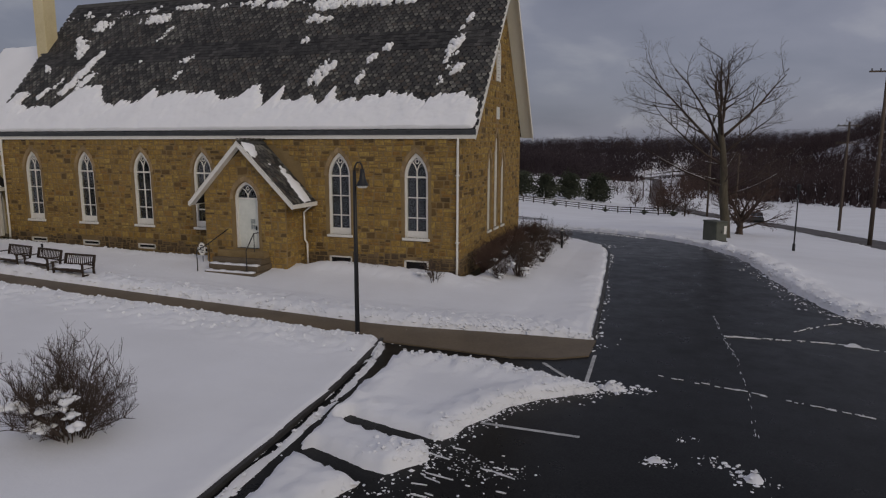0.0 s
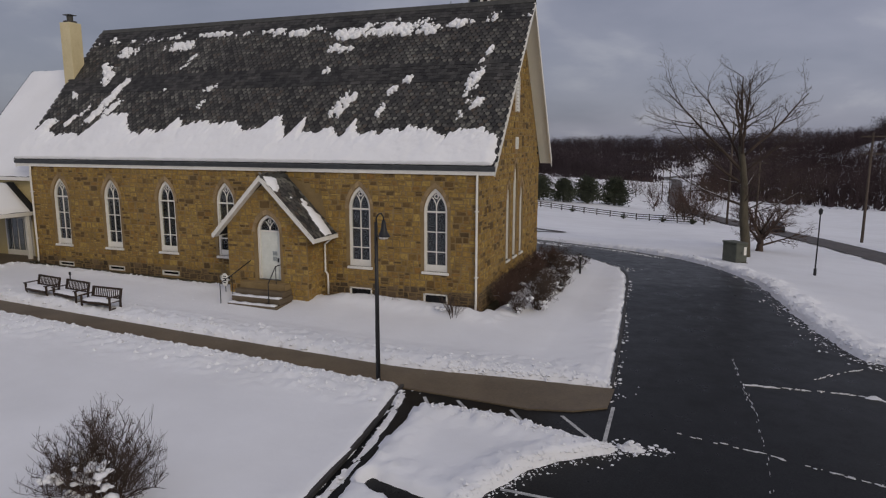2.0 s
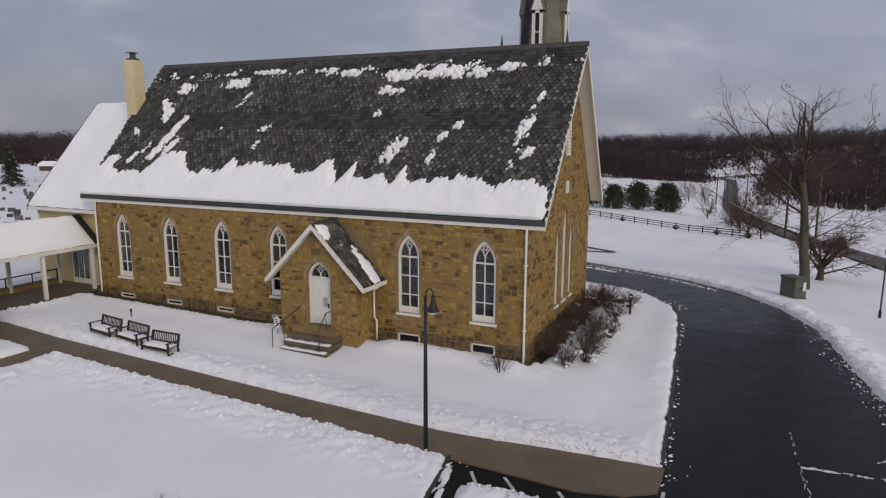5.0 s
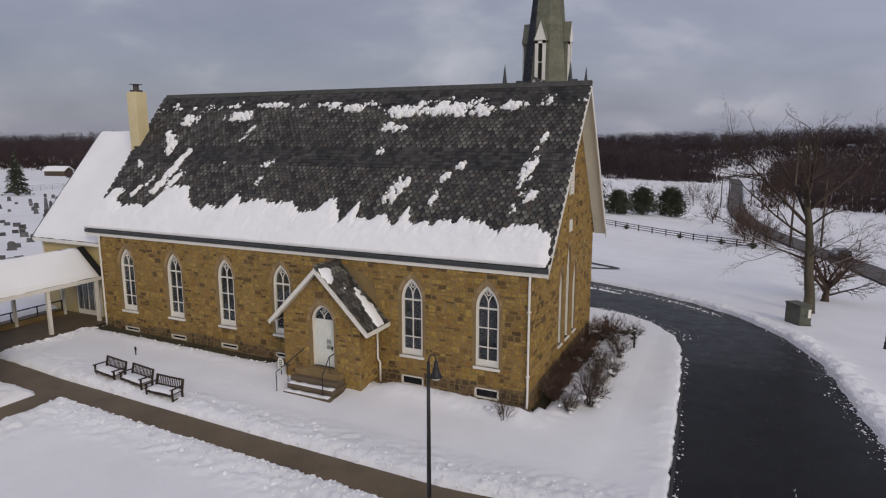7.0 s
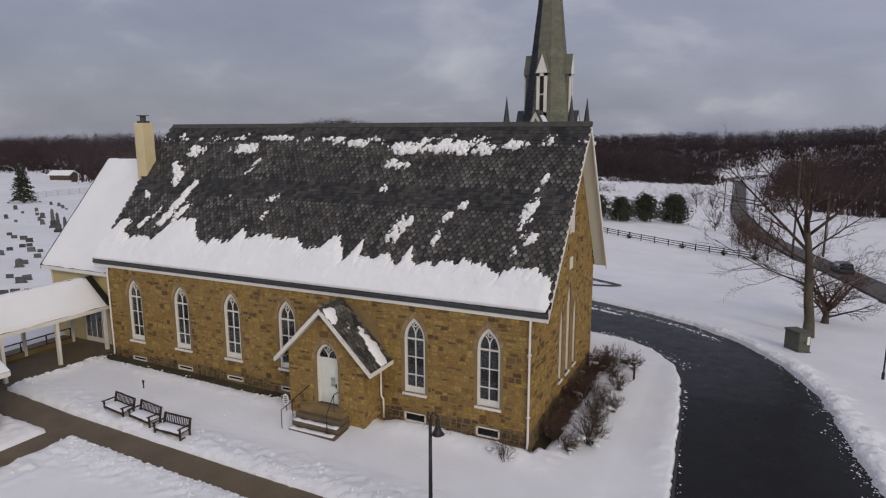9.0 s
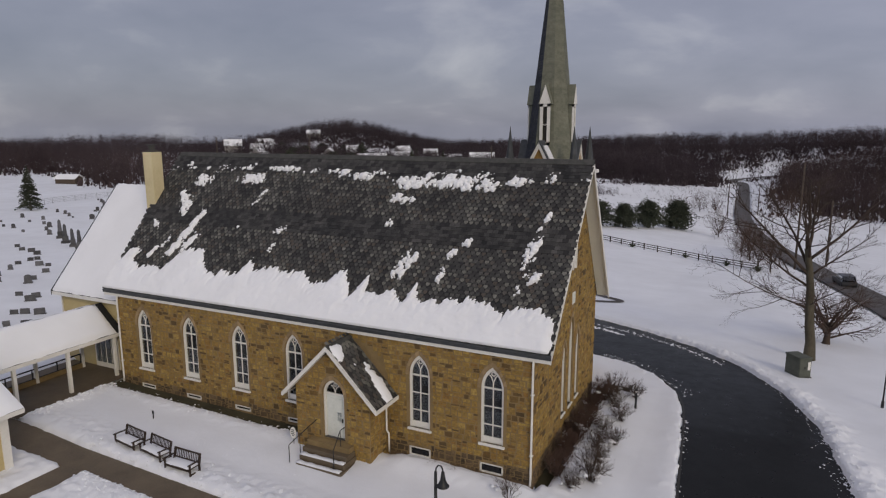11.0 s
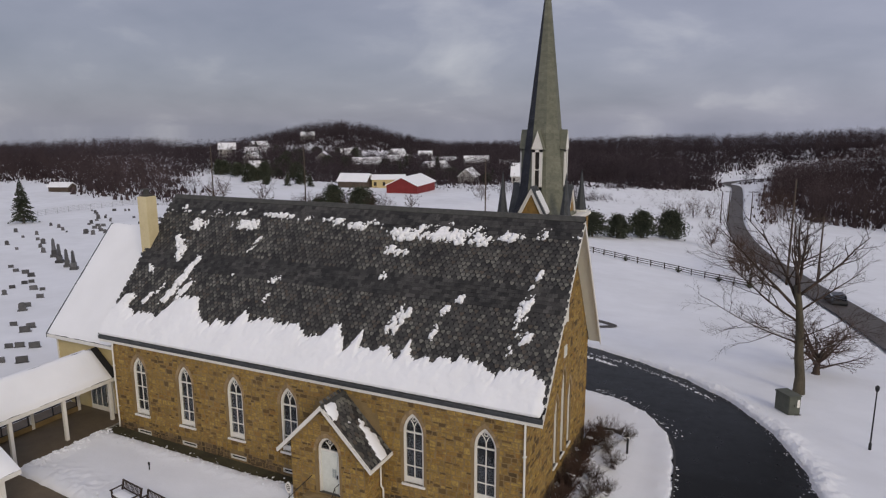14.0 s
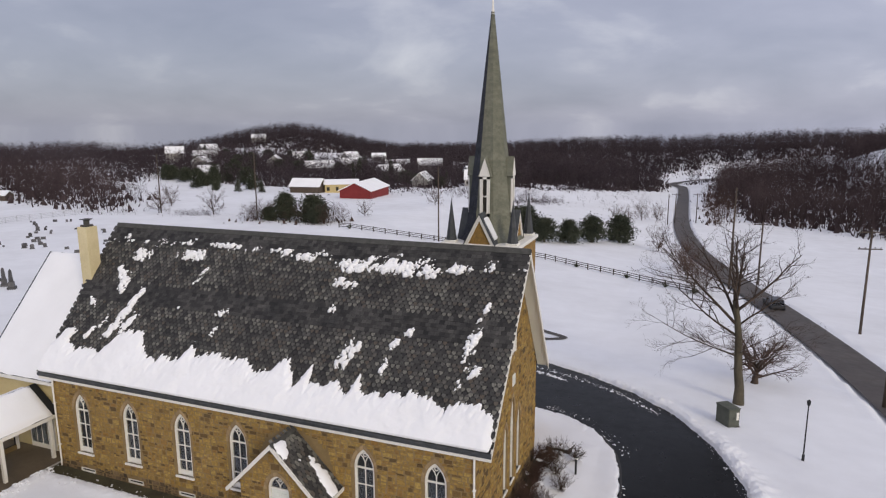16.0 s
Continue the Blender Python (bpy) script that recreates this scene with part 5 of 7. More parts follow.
Geo().tube([(TX, TY, TIP - 0.9), (TX, TY, TIP - 0.2), (TX, TY, TIP + 0.7)], [0.10, 0.05, 0.025], 8).link("finial", WHITE, steeple, "white finial")


def lucarne(angle):
    m = Matrix.Translation((TX, TY, 0)) @ Matrix.Rotation(angle, 4, "Z")
    luc = new("lucarne")
    luc.parent = steeple
    luc.matrix_basis = m
    z0, z1, z2 = 13.95, 16.45, 17.40
    r_low = -1.42
    fg = Geo()
    for x0, x1 in ((-0.31, -0.13), (0.13, 0.31)):
        fg.box(x0, x1, r_low, r_low + 0.08, z0, z1)
    fg.box(-0.31, 0.31, r_low, r_low + 0.08, z0, z0 + 0.22)
    fg.box(-0.31, 0.31, r_low, r_low + 0.08, z1 - 0.2, z1)
    fg.prism([(-0.35, z1 - 0.03), (0.35, z1 - 0.03), (0, z2 + 0.10)], "y", r_low - 0.05, r_low + 0.06)
    fg.box(-0.06, 0.06, r_low + 0.02, r_low + 0.08, lerp(z0, z1, 0.48), lerp(z0, z1, 0.52))
    fg.box(-0.2, 0.2, r_low + 0.02, r_low + 0.08, lerp(z0, z1, 0.49), lerp(z0, z1, 0.52))
    fg.link("front_frame", WHITE, luc)
    Geo().box(-0.2, 0.2, r_low + 0.10, r_low + 0.13, z0, z1).link("louvre", DARK_IN, luc)
    for s in (-1, 1):
        Geo().box(min(s * 0.31, s * 0.26), max(s * 0.31, s * 0.26), r_low + 0.08, -0.85, z0, z1).link("cheek", SPIRE, luc)
        rf = Geo()
        rf.prism([(s * 0.39, z1 - 0.06), (0, z2 + 0.12), (0, z2 + 0.18), (s * 0.42, z1 - 0.04)], "y", r_low - 0.03, -0.75)
        rf.link("roof", SPIRE, luc)
    return luc


for k in range(4):
    lucarne(k * math.pi / 2)
# gablets on the tower's four faces, pinnacles at its corners
for k in range(4):
    m = Matrix.Translation((TX, TY, 0)) @ Matrix.Rotation(k * math.pi / 2, 4, "Z")
    gb = new("gablet")
    gb.parent = steeple
    gb.matrix_basis = m @ Matrix.Diagonal((1, 0.76 if k % 2 else 1.0, 1, 1))
    Geo().prism([(-0.88, T_TOP + 0.1), (0.88, T_TOP + 0.1), (0, 13.95)], "y", -T_HALF - 0.02, -1.2).link("stone_face", STONE_BED, gb)
    for s in (-1, 1):
        Geo().prism([(s * 1.02, T_TOP + 0.05), (s * 0.80, T_TOP + 0.05), (0, 13.85), (0, 14.25)], "y", -T_HALF - 0.12, -T_HALF - 0.02).link("barge_board", WHITE, gb)
        Geo().prism([(s * 1.03, T_TOP + 0.07), (0, 14.23), (0, 14.30), (s * 1.09, T_TOP + 0.07)], "y", -T_HALF - 0.16, -0.9).link("roof", LEAD, gb)
        sn = Geo().prism([(s * 0.88, T_TOP + 0.45), (s * 0.22, 13.90), (s * 0.21, 14.0), (s * 0.91, T_TOP + 0.53)], "y", -T_HALF + 0.15, -1.35)
        if s * (1 if k in (0, 1) else -1) > 0:
            sn.link("gablet_snow", SNOW, gb)
    pn = new("pinnacle")
    pn.parent = steeple
    pn.matrix_basis = m @ Matrix.Translation((-T_HALF + 0.4, -T_HALF + 0.4, 0))
    Geo().box(-0.36, 0.36, -0.36, 0.36, T_TOP + 0.1, T_TOP + 0.34).link("pinnacle_base", WHITE, pn, bevel=0.02)
    Geo().tube([(0, 0, T_TOP + 0.34), (0, 0, T_TOP + 0.6), (0, 0, 14.0), (0, 0, 15.1)], [0.36, 0.31, 0.15, 0.01], 8).link("pinnacle_spire", LEAD, pn)

# ---- annex behind the chimney, covered way, neighbouring building ----
annex = thing("annex", "yellow clapboard annex under a smooth snow-covered roof", "building")
AX0, AX1 = -32.1, -25.3
a_eave, a_ridge_y, a_ridge = 4.95, 6.2, 11.3
g = Geo()
g.box(AX0 + 0.5, AX1, 1.1, 1.3, -0.6, a_eave - 0.05)
g.box(AX0 + 0.5, AX0 + 0.7, 1.3, 11.3, -0.6, a_eave - 0.05)
g.prism([(1.1, a_eave - 0.2), (11.3, a_eave - 0.2), (6.2, a_ridge - 0.3)], "x", AX0 + 0.5, AX0 + 0.7)
aw = g.link("wall", YELLOW, annex)
for i in range(14):
    z = 0.55 + i * 0.32
    Geo().prism([(1.07, z), (1.1, z + 0.3), (1.1, z)], "x", AX0 + 0.5, AX1).link("clapboard", YELLOW, aw)
for y0, s in ((0.75, 1), (11.65, -1)):
    Geo().prism([(y0, a_eave - 0.08), (a_ridge_y, a_ridge - 0.08), (a_ridge_y, a_ridge), (y0, a_eave)], "x", AX0, AX1).link("roof", ROOF_DARK, annex)
    Geo().prism([(y0 - 0.02, a_eave - 0.28), (a_ridge_y, a_ridge - 0.3), (a_ridge_y, a_ridge + 0.02), (y0 - 0.02, a_eave + 0.02)], "x", AX0 - 0.05, AX0).link("barge_board", LEAD, annex)
Geo().box(AX0 + 0.1, AX1, 0.68, 0.75, a_eave - 0.22, a_eave - 0.03).link("gutter", WHITE, annex)
Geo().box(AX0 + 0.45, AX0 + 0.55, 1.02, 1.12, -0.6, a_eave - 0.2).link("corner_board", WHITE, annex)


def snow_slab(name, corner, along, up, na, nu, thick, label, seed, ragged=0.05):
    """A soft slab of snow on a sloping roof."""
    corner, along, up = Vector(corner), Vector(along), Vector(up)
    out = along.cross(up).normalized()
    if out.z < 0:
        out = -out
    A, U = np.meshgrid(np.linspace(0, 1, na), np.linspace(0, 1, nu))
    x, y = A * along.length, U * up.length
    rim = np.minimum(np.minimum(A, 1 - A) * along.length, np.minimum(U, 1 - U) * up.length)
    H = thick * np.clip(rim / 0.15, 0, 1) ** 0.5 + 0.02 * rough(x, y, 1.6, seed) * np.clip(rim / 0.2, 0, 1)
    g = Geo()
    for j in range(nu):
        for i in range(na):
            wob = ragged * float(rough(np.array([x[j, i]]), np.array([y[j, i]]), 4.0, seed + 1)[0]) if (j in (0, nu - 1) or i in (0, na - 1)) else 0.0
            p = corner + along * (A[j, i]) + up * (U[j, i]) + out * float(H[j, i]) + up.normalized() * wob
            g.v.append(tuple(p))
    for j in range(nu - 1):
        for i in range(na - 1):
            a = j * na + i
            g.f.append((a, a + 1, a + 1 + na, a + na))
    return g.link(name, SNOW_ROOF, None, label, "snow", kind="stuff", smooth=True)


snow_slab("annex_snow", (AX0 + 0.04, 0.75, a_eave), (AX1 - AX0, 0, 0), (0, a_ridge_y - 0.75, a_ridge - a_eave), 40, 40, 0.13, "smooth unbroken snow on the annex roof", 41)

cw = thing("covered_way", "white-posted covered way under a snow-laden roof", "covered walkway")
CX, C_RIDGE, C_EAVE, C_HALF, CY0, CY1 = -27.75, 4.62, 3.06, 1.75, -14.0, 0.95
for s in (-1, 1):
    e = CX + s * C_HALF
    Geo().prism([(e, C_EAVE - 0.1), (CX, C_RIDGE - 0.1), (CX, C_RIDGE), (e, C_EAVE)], "y", CY0, CY1).link("roof", ROOF_DARK, cw)
    Geo().box(e - 0.04, e + 0.04, CY0, CY1, C_EAVE - 0.22, C_EAVE - 0.02).link("fascia", WHITE, cw)
for y in (0.35, -2.55, -5.5, -8.4, -11.3):
    for x in (CX - C_HALF + 0.3, CX + C_HALF - 0.15):
        z = gz(x, y)
        p = Geo().box(x - 0.09, x + 0.09, y - 0.09, y + 0.09, z - 0.1, C_EAVE + 0.02).link("post", WHITE, cw, bevel=0.008)
for x in (CX - C_HALF + 0.3,):
    Geo().box(x - 0.03, x + 0.03, CY0, 0.3, 1.3, 1.36).link("rail", BLACK, cw)
    Geo().box(x - 0.02, x + 0.02, CY0, 0.3, 0.75, 0.79).link("rail", BLACK, cw)
    for i in range(9):
        Geo().box(x - 0.025, x + 0.025, 0.2 - i * 1.5, 0.25 - i * 1.5, 0.2, 1.34).link("rail_post", BLACK, cw)
Geo().box(CX - C_HALF + 0.22, CX - C_HALF + 0.38, CY0, 0.3, -0.3, 0.75).link("low_wall", MORTAR, cw)
snow_slab("covered_way_snow", (CX + C_HALF, CY1 - 0.45, C_EAVE), (0, CY0 - CY1 + 0.45, 0), (-C_HALF, 0, C_RIDGE - C_EAVE), 60, 14, 0.13, "thick smooth snow on the covered way", 45)
snow_slab("covered_way_snow", (CX - C_HALF, CY1 - 0.45, C_EAVE), (0, CY0 - CY1 + 0.45, 0), (C_HALF, 0, C_RIDGE - C_EAVE), 60, 14, 0.13, "thick smooth snow on the covered way", 46)
gd = thing("glazed_door", "white glazed double door under the covered way", "door")
Geo().box(-28.8, -26.7, 0.98, 1.08, 0.4, 2.75).link("door_frame", WHITE, gd, bevel=0.01)
for x0 in (-28.65, -27.7):
    Geo().box(x0, x0 + 0.36, 0.955, 0.978, 0.75, 2.55).link("pane", GLASS, gd, "tall dark pane")
    Geo().box(x0 + 0.46, x0 + 0.82, 0.955, 0.978, 0.75, 2.55).link("pane", GLASS, gd, "tall dark pane")

nb = thing("parish_house", "cream building with white trim and a snowy eave", "building")
NX, NY = -20.9, -9.0
Geo().box(NX - 9, NX, NY - 8, NY, -0.4, 3.0).link("wall", YELLOW, nb)
Geo().box(NX - 0.02, NX + 0.05, NY - 0.30, NY + 0.05, -0.4, 2.95).link("corner_board", WHITE, nb)
Geo().box(NX - 0.3, NX + 0.03, NY + 0.002, NY + 0.06, -0.4, 2.95).link("corner_board", WHITE, nb)
Geo().box(NX, NX + 0.04, NY - 8, NY - 0.30, -0.4, 0.25).link("skirting_board", WHITE, nb)
Geo().prism([(NX + 0.55, 2.95), (NX - 4.5, 6.0), (NX - 9.55, 2.95), (NX - 9.55, 3.1), (NX - 4.5, 6.15), (NX + 0.55, 3.1)], "y", NY - 8.4, NY + 0.5).link("roof", ROOF_DARK, nb)
Geo().box(NX + 0.50, NX + 0.58, NY - 8.4, NY + 0.5, 2.88, 3.08).link("fascia", WHITE, nb)
Geo().box(NX, NX + 0.5, NY - 8.4, NY + 0.5, 2.9, 2.94).link("soffit", WHITE, nb)
snow_slab("parish_house_snow", (NX + 0.58, NY - 8.4, 3.1), (0, 8.9, 0), (-5.05, 0, 3.05), 30, 20, 0.14, "deep snow on the neighbouring roof", 49)


# ---- kerbs, markings ----
def swept(name, line, wide, z0, z1, mat, label, parent=None):
    g = Geo()
    o = band(line, wide / 2)
    n = len(line)
    left, right = o[:n], o[n:][::-1]
    for i in range(n):
        for (x, y) in (left[i], right[i]):
            z = gz(x, y)
            g.v += [(x, y, z + z0), (x, y, z + z1)]
    for i in range(n - 1):
        a, b = 4 * i, 4 * (i + 1)
        g.f += [(a, b, b + 1, a + 1), (a + 1, b + 1, b + 3, a + 3), (a + 3, b + 3, b + 2, a + 2)]
    g.f += [(0, 1, 3, 2), (4 * (n - 1), 4 * (n - 1) + 2, 4 * (n - 1) + 3, 4 * (n - 1) + 1)]
    return g.link(name, mat, parent, label, "kerb", kind="structure", bevel=0.0)


swept("kerb", curve([(0.06, -7.75), (0.33, -9.5), (0.62, -12), (0.82, -15), (0.98, -18), (1.2, -24)]), 0.10, -0.1, 0.11, KERB_WET, "concrete kerb between snowy lawn and parking bay")
swept("kerb", curve([(6.0, -5.6), (5.85, -2), (5.62, 2.5), (5.35, 7), (5.12, 10.5), (4.75, 13.2), (4.0, 15.3), (2.7, 17.4), (0.4, 19.1), (-3, 20.3)]), 0.11, -0.1, 0.10, KERB_WET, "dark wet kerb round the church lawn")


def stripe(a, b, wide, name="parking_line", label="worn white parking line on the asphalt"):
    n = max(2, int(math.hypot(b[0] - a[0], b[1] - a[1]) / 0.3))
    line = [(lerp(a[0], b[0], i / n), lerp(a[1], b[1], i / n)) for i in range(n + 1)]
    o = band(line, wide / 2)
    g = Geo()
    for i in range(n + 1):
        for x, y in (o[i], o[2 * (n + 1) - 1 - i]):
            g.v.append((x, y, gz(x, y) + 0.006))
    g.f = [(2 * i, 2 * i + 2, 2 * i + 3, 2 * i + 1) for i in range(n)]
    return g.link(name, PAINT_LINE, None, label, "road marking", "parking lines", kind="structure")


for a, b in (((0.96, -8.2), (1.65, -9.25)), ((1.95, -8.1), (2.95, -9.25)), ((3.55, -8.2), (4.4, -9.3)), ((4.95, -8.1), (6.2, -9.6)), ((6.2, -7.0), (6.22, -9.5)), ((4.4, -12.32), (6.45, -12.32))):
    stripe(a, b, 0.10)


# ---- loose snow ----
OCT = [(1, 0, 0), (-1, 0, 0), (0, 1, 0), (0, -1, 0), (0, 0, 1), (0, 0, -1), (0.62, 0.62, 0.4), (-0.62, 0.62, 0.4), (-0.62, -0.62, 0.4), (0.62, -0.62, 0.4)]
OCT_F = [(4, 0, 6), (4, 6, 2), (4, 2, 7), (4, 7, 1), (4, 1, 8), (4, 8, 3), (4, 3, 9), (4, 9, 0), (0, 5, 2), (2, 5, 1), (1, 5, 3), (3, 5, 0), (0, 2, 6), (2, 1, 7), (1, 3, 8), (3, 0, 9)]


def lump(g, x, y, z, r, rng):
    a = rng.uniform(0, 6.28)
    ca, sa = math.cos(a), math.sin(a)
    sx, sy, sz = r * rng.uniform(0.7, 1.3), r * rng.uniform(0.6, 1.1), r * rng.uniform(0.45, 0.8)
    vs = []
    for p in OCT:
        j = rng.uniform(0.8, 1.2)
        vs.append((x + (p[0] * sx * ca - p[1] * sy * sa) * j, y + (p[0] * sx * sa + p[1] * sy * ca) * j, z + p[2] * sz * j))
    g.add(vs, OCT_F)


def strew(line, count, spread, r0, r1, seed, g, lift=0.0):
    rng = random.Random(seed)
    pts = curve(line, 8)
    spots_ = []
    for _ in range(count):
        i, k = rng.randrange(len(pts) - 1), rng.random()
        spots_.append((lerp(pts[i][0], pts[i + 1][0], k) + rng.gauss(0, spread), lerp(pts[i][1], pts[i + 1][1], k) + rng.gauss(0, spread)))
    px, py = np.array(spots_).T
    heights = bare(px, py) + np.maximum(0.0, cover(px, py)) + lift
    for x, y, z in zip(px, py, heights):
        r = lerp(r0, r1, rng.random() ** 2.2)
        lump(g, x, y, z - r * 0.12, r, rng)


g = Geo()
strew([(15.0, -0.8), (13.7, 0.2), (13.0, 2.8), (12.5, 5.6), (12.1, 9.2), (11.7, 13.2), (10.3, 17.8), (7.9, 22.7), (4.5, 26.5), (0.7, 29.4)], 2600, 0.33, 0.015, 0.085, 61, g, -0.015)
strew([(7.2, -9.5), (6.4, -9.95), (5.4, -10.8), (4.8, -11.5), (4.3, -12.6)], 300, 0.13, 0.015, 0.07, 62, g, -0.02)
strew([(6.5, -9.3), (7.0, -9.4), (7.6, -9.2)], 120, 0.16, 0.015, 0.08, 63, g)
strew([(1.5, -9.15), (2.6, -9.2), (4.2, -9.4), (5.6, -9.75), (6.6, -9.7)], 2200, 0.17, 0.015, 0.065, 85, g, -0.015)
strew([(6.3, -9.9), (5.3, -10.65), (4.7, -11.4), (4.3, -12.3), (3.9, -13.2)], 900, 0.20, 0.015, 0.065, 86, g, -0.015)
strew([(3.9, -13.9), (3.5, -14.3), (3.0, -14.2)], 350, 0.20, 0.015, 0.07, 87, g, -0.015)
strew([(4.1, -13.2), (3.8, -13.7), (4.0, -14.4), (3.4, -15.2), (3.0, -16.2)], 260, 0.15, 0.015, 0.08, 64, g, -0.02)
strew([(6.15, -5.4), (5.9, -2), (5.7, 2.5), (5.45, 7), (5.2, 10.5)], 130, 0.10, 0.015, 0.08, 65, g)
strew([(6, -6.05), (3.5, -5.75), (-1, -6.15), (-9.5, -6.2), (-20, -6.1)], 3600, 0.30, 0.014, 0.085, 66, g, -0.015)
strew([(0.0, -8.05), (-6, -8.0), (-12, -7.95), (-18, -7.8)], 3400, 0.34, 0.014, 0.085, 67, g, -0.015)
strew([(-25.2, -0.8), (-25.1, -3), (-25.0, -5.4)], 420, 0.32, 0.04, 0.18, 68, g, -0.02)
strew([(-24, -1.0), (-18, -1.1), (-12, -1.0)], 320, 0.3, 0.02, 0.09, 69, g)
strew([(0.3, -8.3), (0.75, -11), (1.1, -15), (1.25, -19)], 260, 0.06, 0.02, 0.08, 70, g, -0.03)
strew([(7.7, -12.95), (8.2, -12.85)], 50, 0.10, 0.01, 0.05, 74, g)
strew([(8.8, -12.5), (9.3, -12.8), (9.6, -13.2)], 90, 0.15, 0.01, 0.06, 75, g)
strew([(8.3, -11.9), (8.6, -11.7)], 16, 0.08, 0.01, 0.05, 76, g)
strew([(5.0, 14.5), (2.5, 18.5), (-1, 20.5)], 130, 0.35, 0.015, 0.08, 77, g)
strew([(-5, 29.6), (-1, 28.4), (2.0, 26.7), (4.6, 24.6), (6.6, 22.2)], 260, 0.16, 0.02, 0.11, 78, g)
strew([(-5, 28.4), (-3, 28.0), (-1, 27.0)], 120, 0.14, 0.03, 0.14, 88, g)
strew([(4.5, -5.0), (0, -5.3), (-6, -5.3), (-12, -5.2), (-19, -5.1)], 700, 0.5, 0.04, 0.16, 79, g, -0.05)
strew([(-1.0, -8.9), (-6, -8.8), (-12, -8.7), (-17.2, -8.6)], 650, 0.5, 0.04, 0.16, 80, g, -0.05)
strew([(-17, -4.0), (-13, -3.4), (-10, -3.6)], 160, 0.7, 0.05, 0.14, 81, g, -0.05)
strew([(-17.2, -9), (-17.0, -12), (-16.9, -15)], 160, 0.4, 0.04, 0.15, 82, g, -0.06)
strew([(4.1, -13.9), (4.8, -14.3), (5.6, -14.2)], 160, 0.25, 0.008, 0.04, 89, g)
strew([(3.6, -15.4), (4.4, -15.9), (5.2, -16.0)], 160, 0.25, 0.008, 0.04, 90, g)
g.link("loose_snow", SNOW, None, "crumbled snow clods thrown up by the plough", "snow", kind="stuff")


def slush(x0, x1, y0, y1, count, way, seed):
    """Thin smears of slush dragged over the asphalt by tyres."""
    rng = random.Random(seed)
    g = Geo()
    ca, sa = math.cos(way), math.sin(way)
    for _ in range(count):
        cx, cy = rng.uniform(x0, x1), rng.uniform(y0, y1)
        if rng.random() < (cx - x0) / (x1 - x0) * 0.8:
            continue
        ln, wd = rng.uniform(0.03, 0.30) * rng.random() ** 0.6, rng.uniform(0.004, 0.020)
        turn = rng.uniform(-0.22, 0.22)
        top, n = [], 7
        for side in (1, -1):
            for k in range(n + 1):
                f = k / n if side > 0 else 1 - k / n
                w = wd * math.sin(math.pi * min(max(f, 0.04), 0.96)) * rng.uniform(0.35, 1.2) * side
                u = (f - 0.5) * 2 * ln
                ux, uy = u, w + turn * u
                top.append((cx + ux * ca - uy * sa, cy + ux * sa + uy * ca))
        m = len(top)
        g.add([(x, y, gz(x, y) + 0.034) for x, y in top] + [(x, y, gz(x, y) + 0.01) for x, y in top], [tuple(range(m))] + [(i, (i + 1) % m, m + (i + 1) % m, m + i) for i in range(m)])
    return g


def seam(line, count, seed, g):
    """Snow left in a joint of the asphalt, in broken thin strips."""
    rng = random.Random(seed)
    for _ in range(count):
        i, f = rng.randrange(len(line) - 1), rng.random()
        (x0, y0), (x1, y1) = line[i], line[i + 1]
        d = math.hypot(x1 - x0, y1 - y0)
        ux, uy = (x1 - x0) / d, (y1 - y0) / d
        cx, cy = lerp(x0, x1, f) + rng.gauss(0, 0.03), lerp(y0, y1, f) + rng.gauss(0, 0.03)
        ln, wd = rng.uniform(0.015, 0.11), rng.uniform(0.002, 0.009)
        o = [(-ln, 0.0), (-ln * 0.4, wd * rng.uniform(0.5, 1)), (ln * 0.3, wd), (ln, 0.1 * wd), (ln * 0.5, -wd * rng.uniform(0.4, 1)), (-ln * 0.5, -wd)]
        top = [(cx + a * ux - b * uy, cy + a * uy + b * ux) for a, b in o]
        g.add([(x, y, gz(x, y) + 0.022) for x, y in top] + [(x, y, gz(x, y) - 0.01) for x, y in top], [tuple(range(6))] + [(i_, (i_ + 1) % 6, 6 + (i_ + 1) % 6, 6 + i_) for i_ in range(6)])


g = Geo()
seam([(9.6, -1.4), (9.75, -4.1), (9.9, -6.2)], 44, 71, g)
seam([(9.9, -6.2), (9.9, -8.8), (9.8, -11.6), (9.7, -16)], 26, 75, g)
seam([(9.8, -3.85), (10.4, -3.8), (12.8, -3.6), (13.6, -3.9), (20, -4.2)], 110, 72, g)
seam([(11.7, -2.8), (12.8, -1.6), (13.8, -0.8)], 22, 74, g)
seam([(8.0, -8.15), (9.6, -8.5), (11.2, -9.0), (12.3, -9.35), (16, -10.3)], 50, 73, g)
g.link("seam_snow", SNOW, None, "thin snow left in the joints of the asphalt", "snow", kind="stuff")
slush(4.0, 6.2, -16.4, -13.6, 64, -0.10, 5).link("slush", SNOW, None, "thin streaks of slush dragged over the asphalt", "snow", kind="stuff")


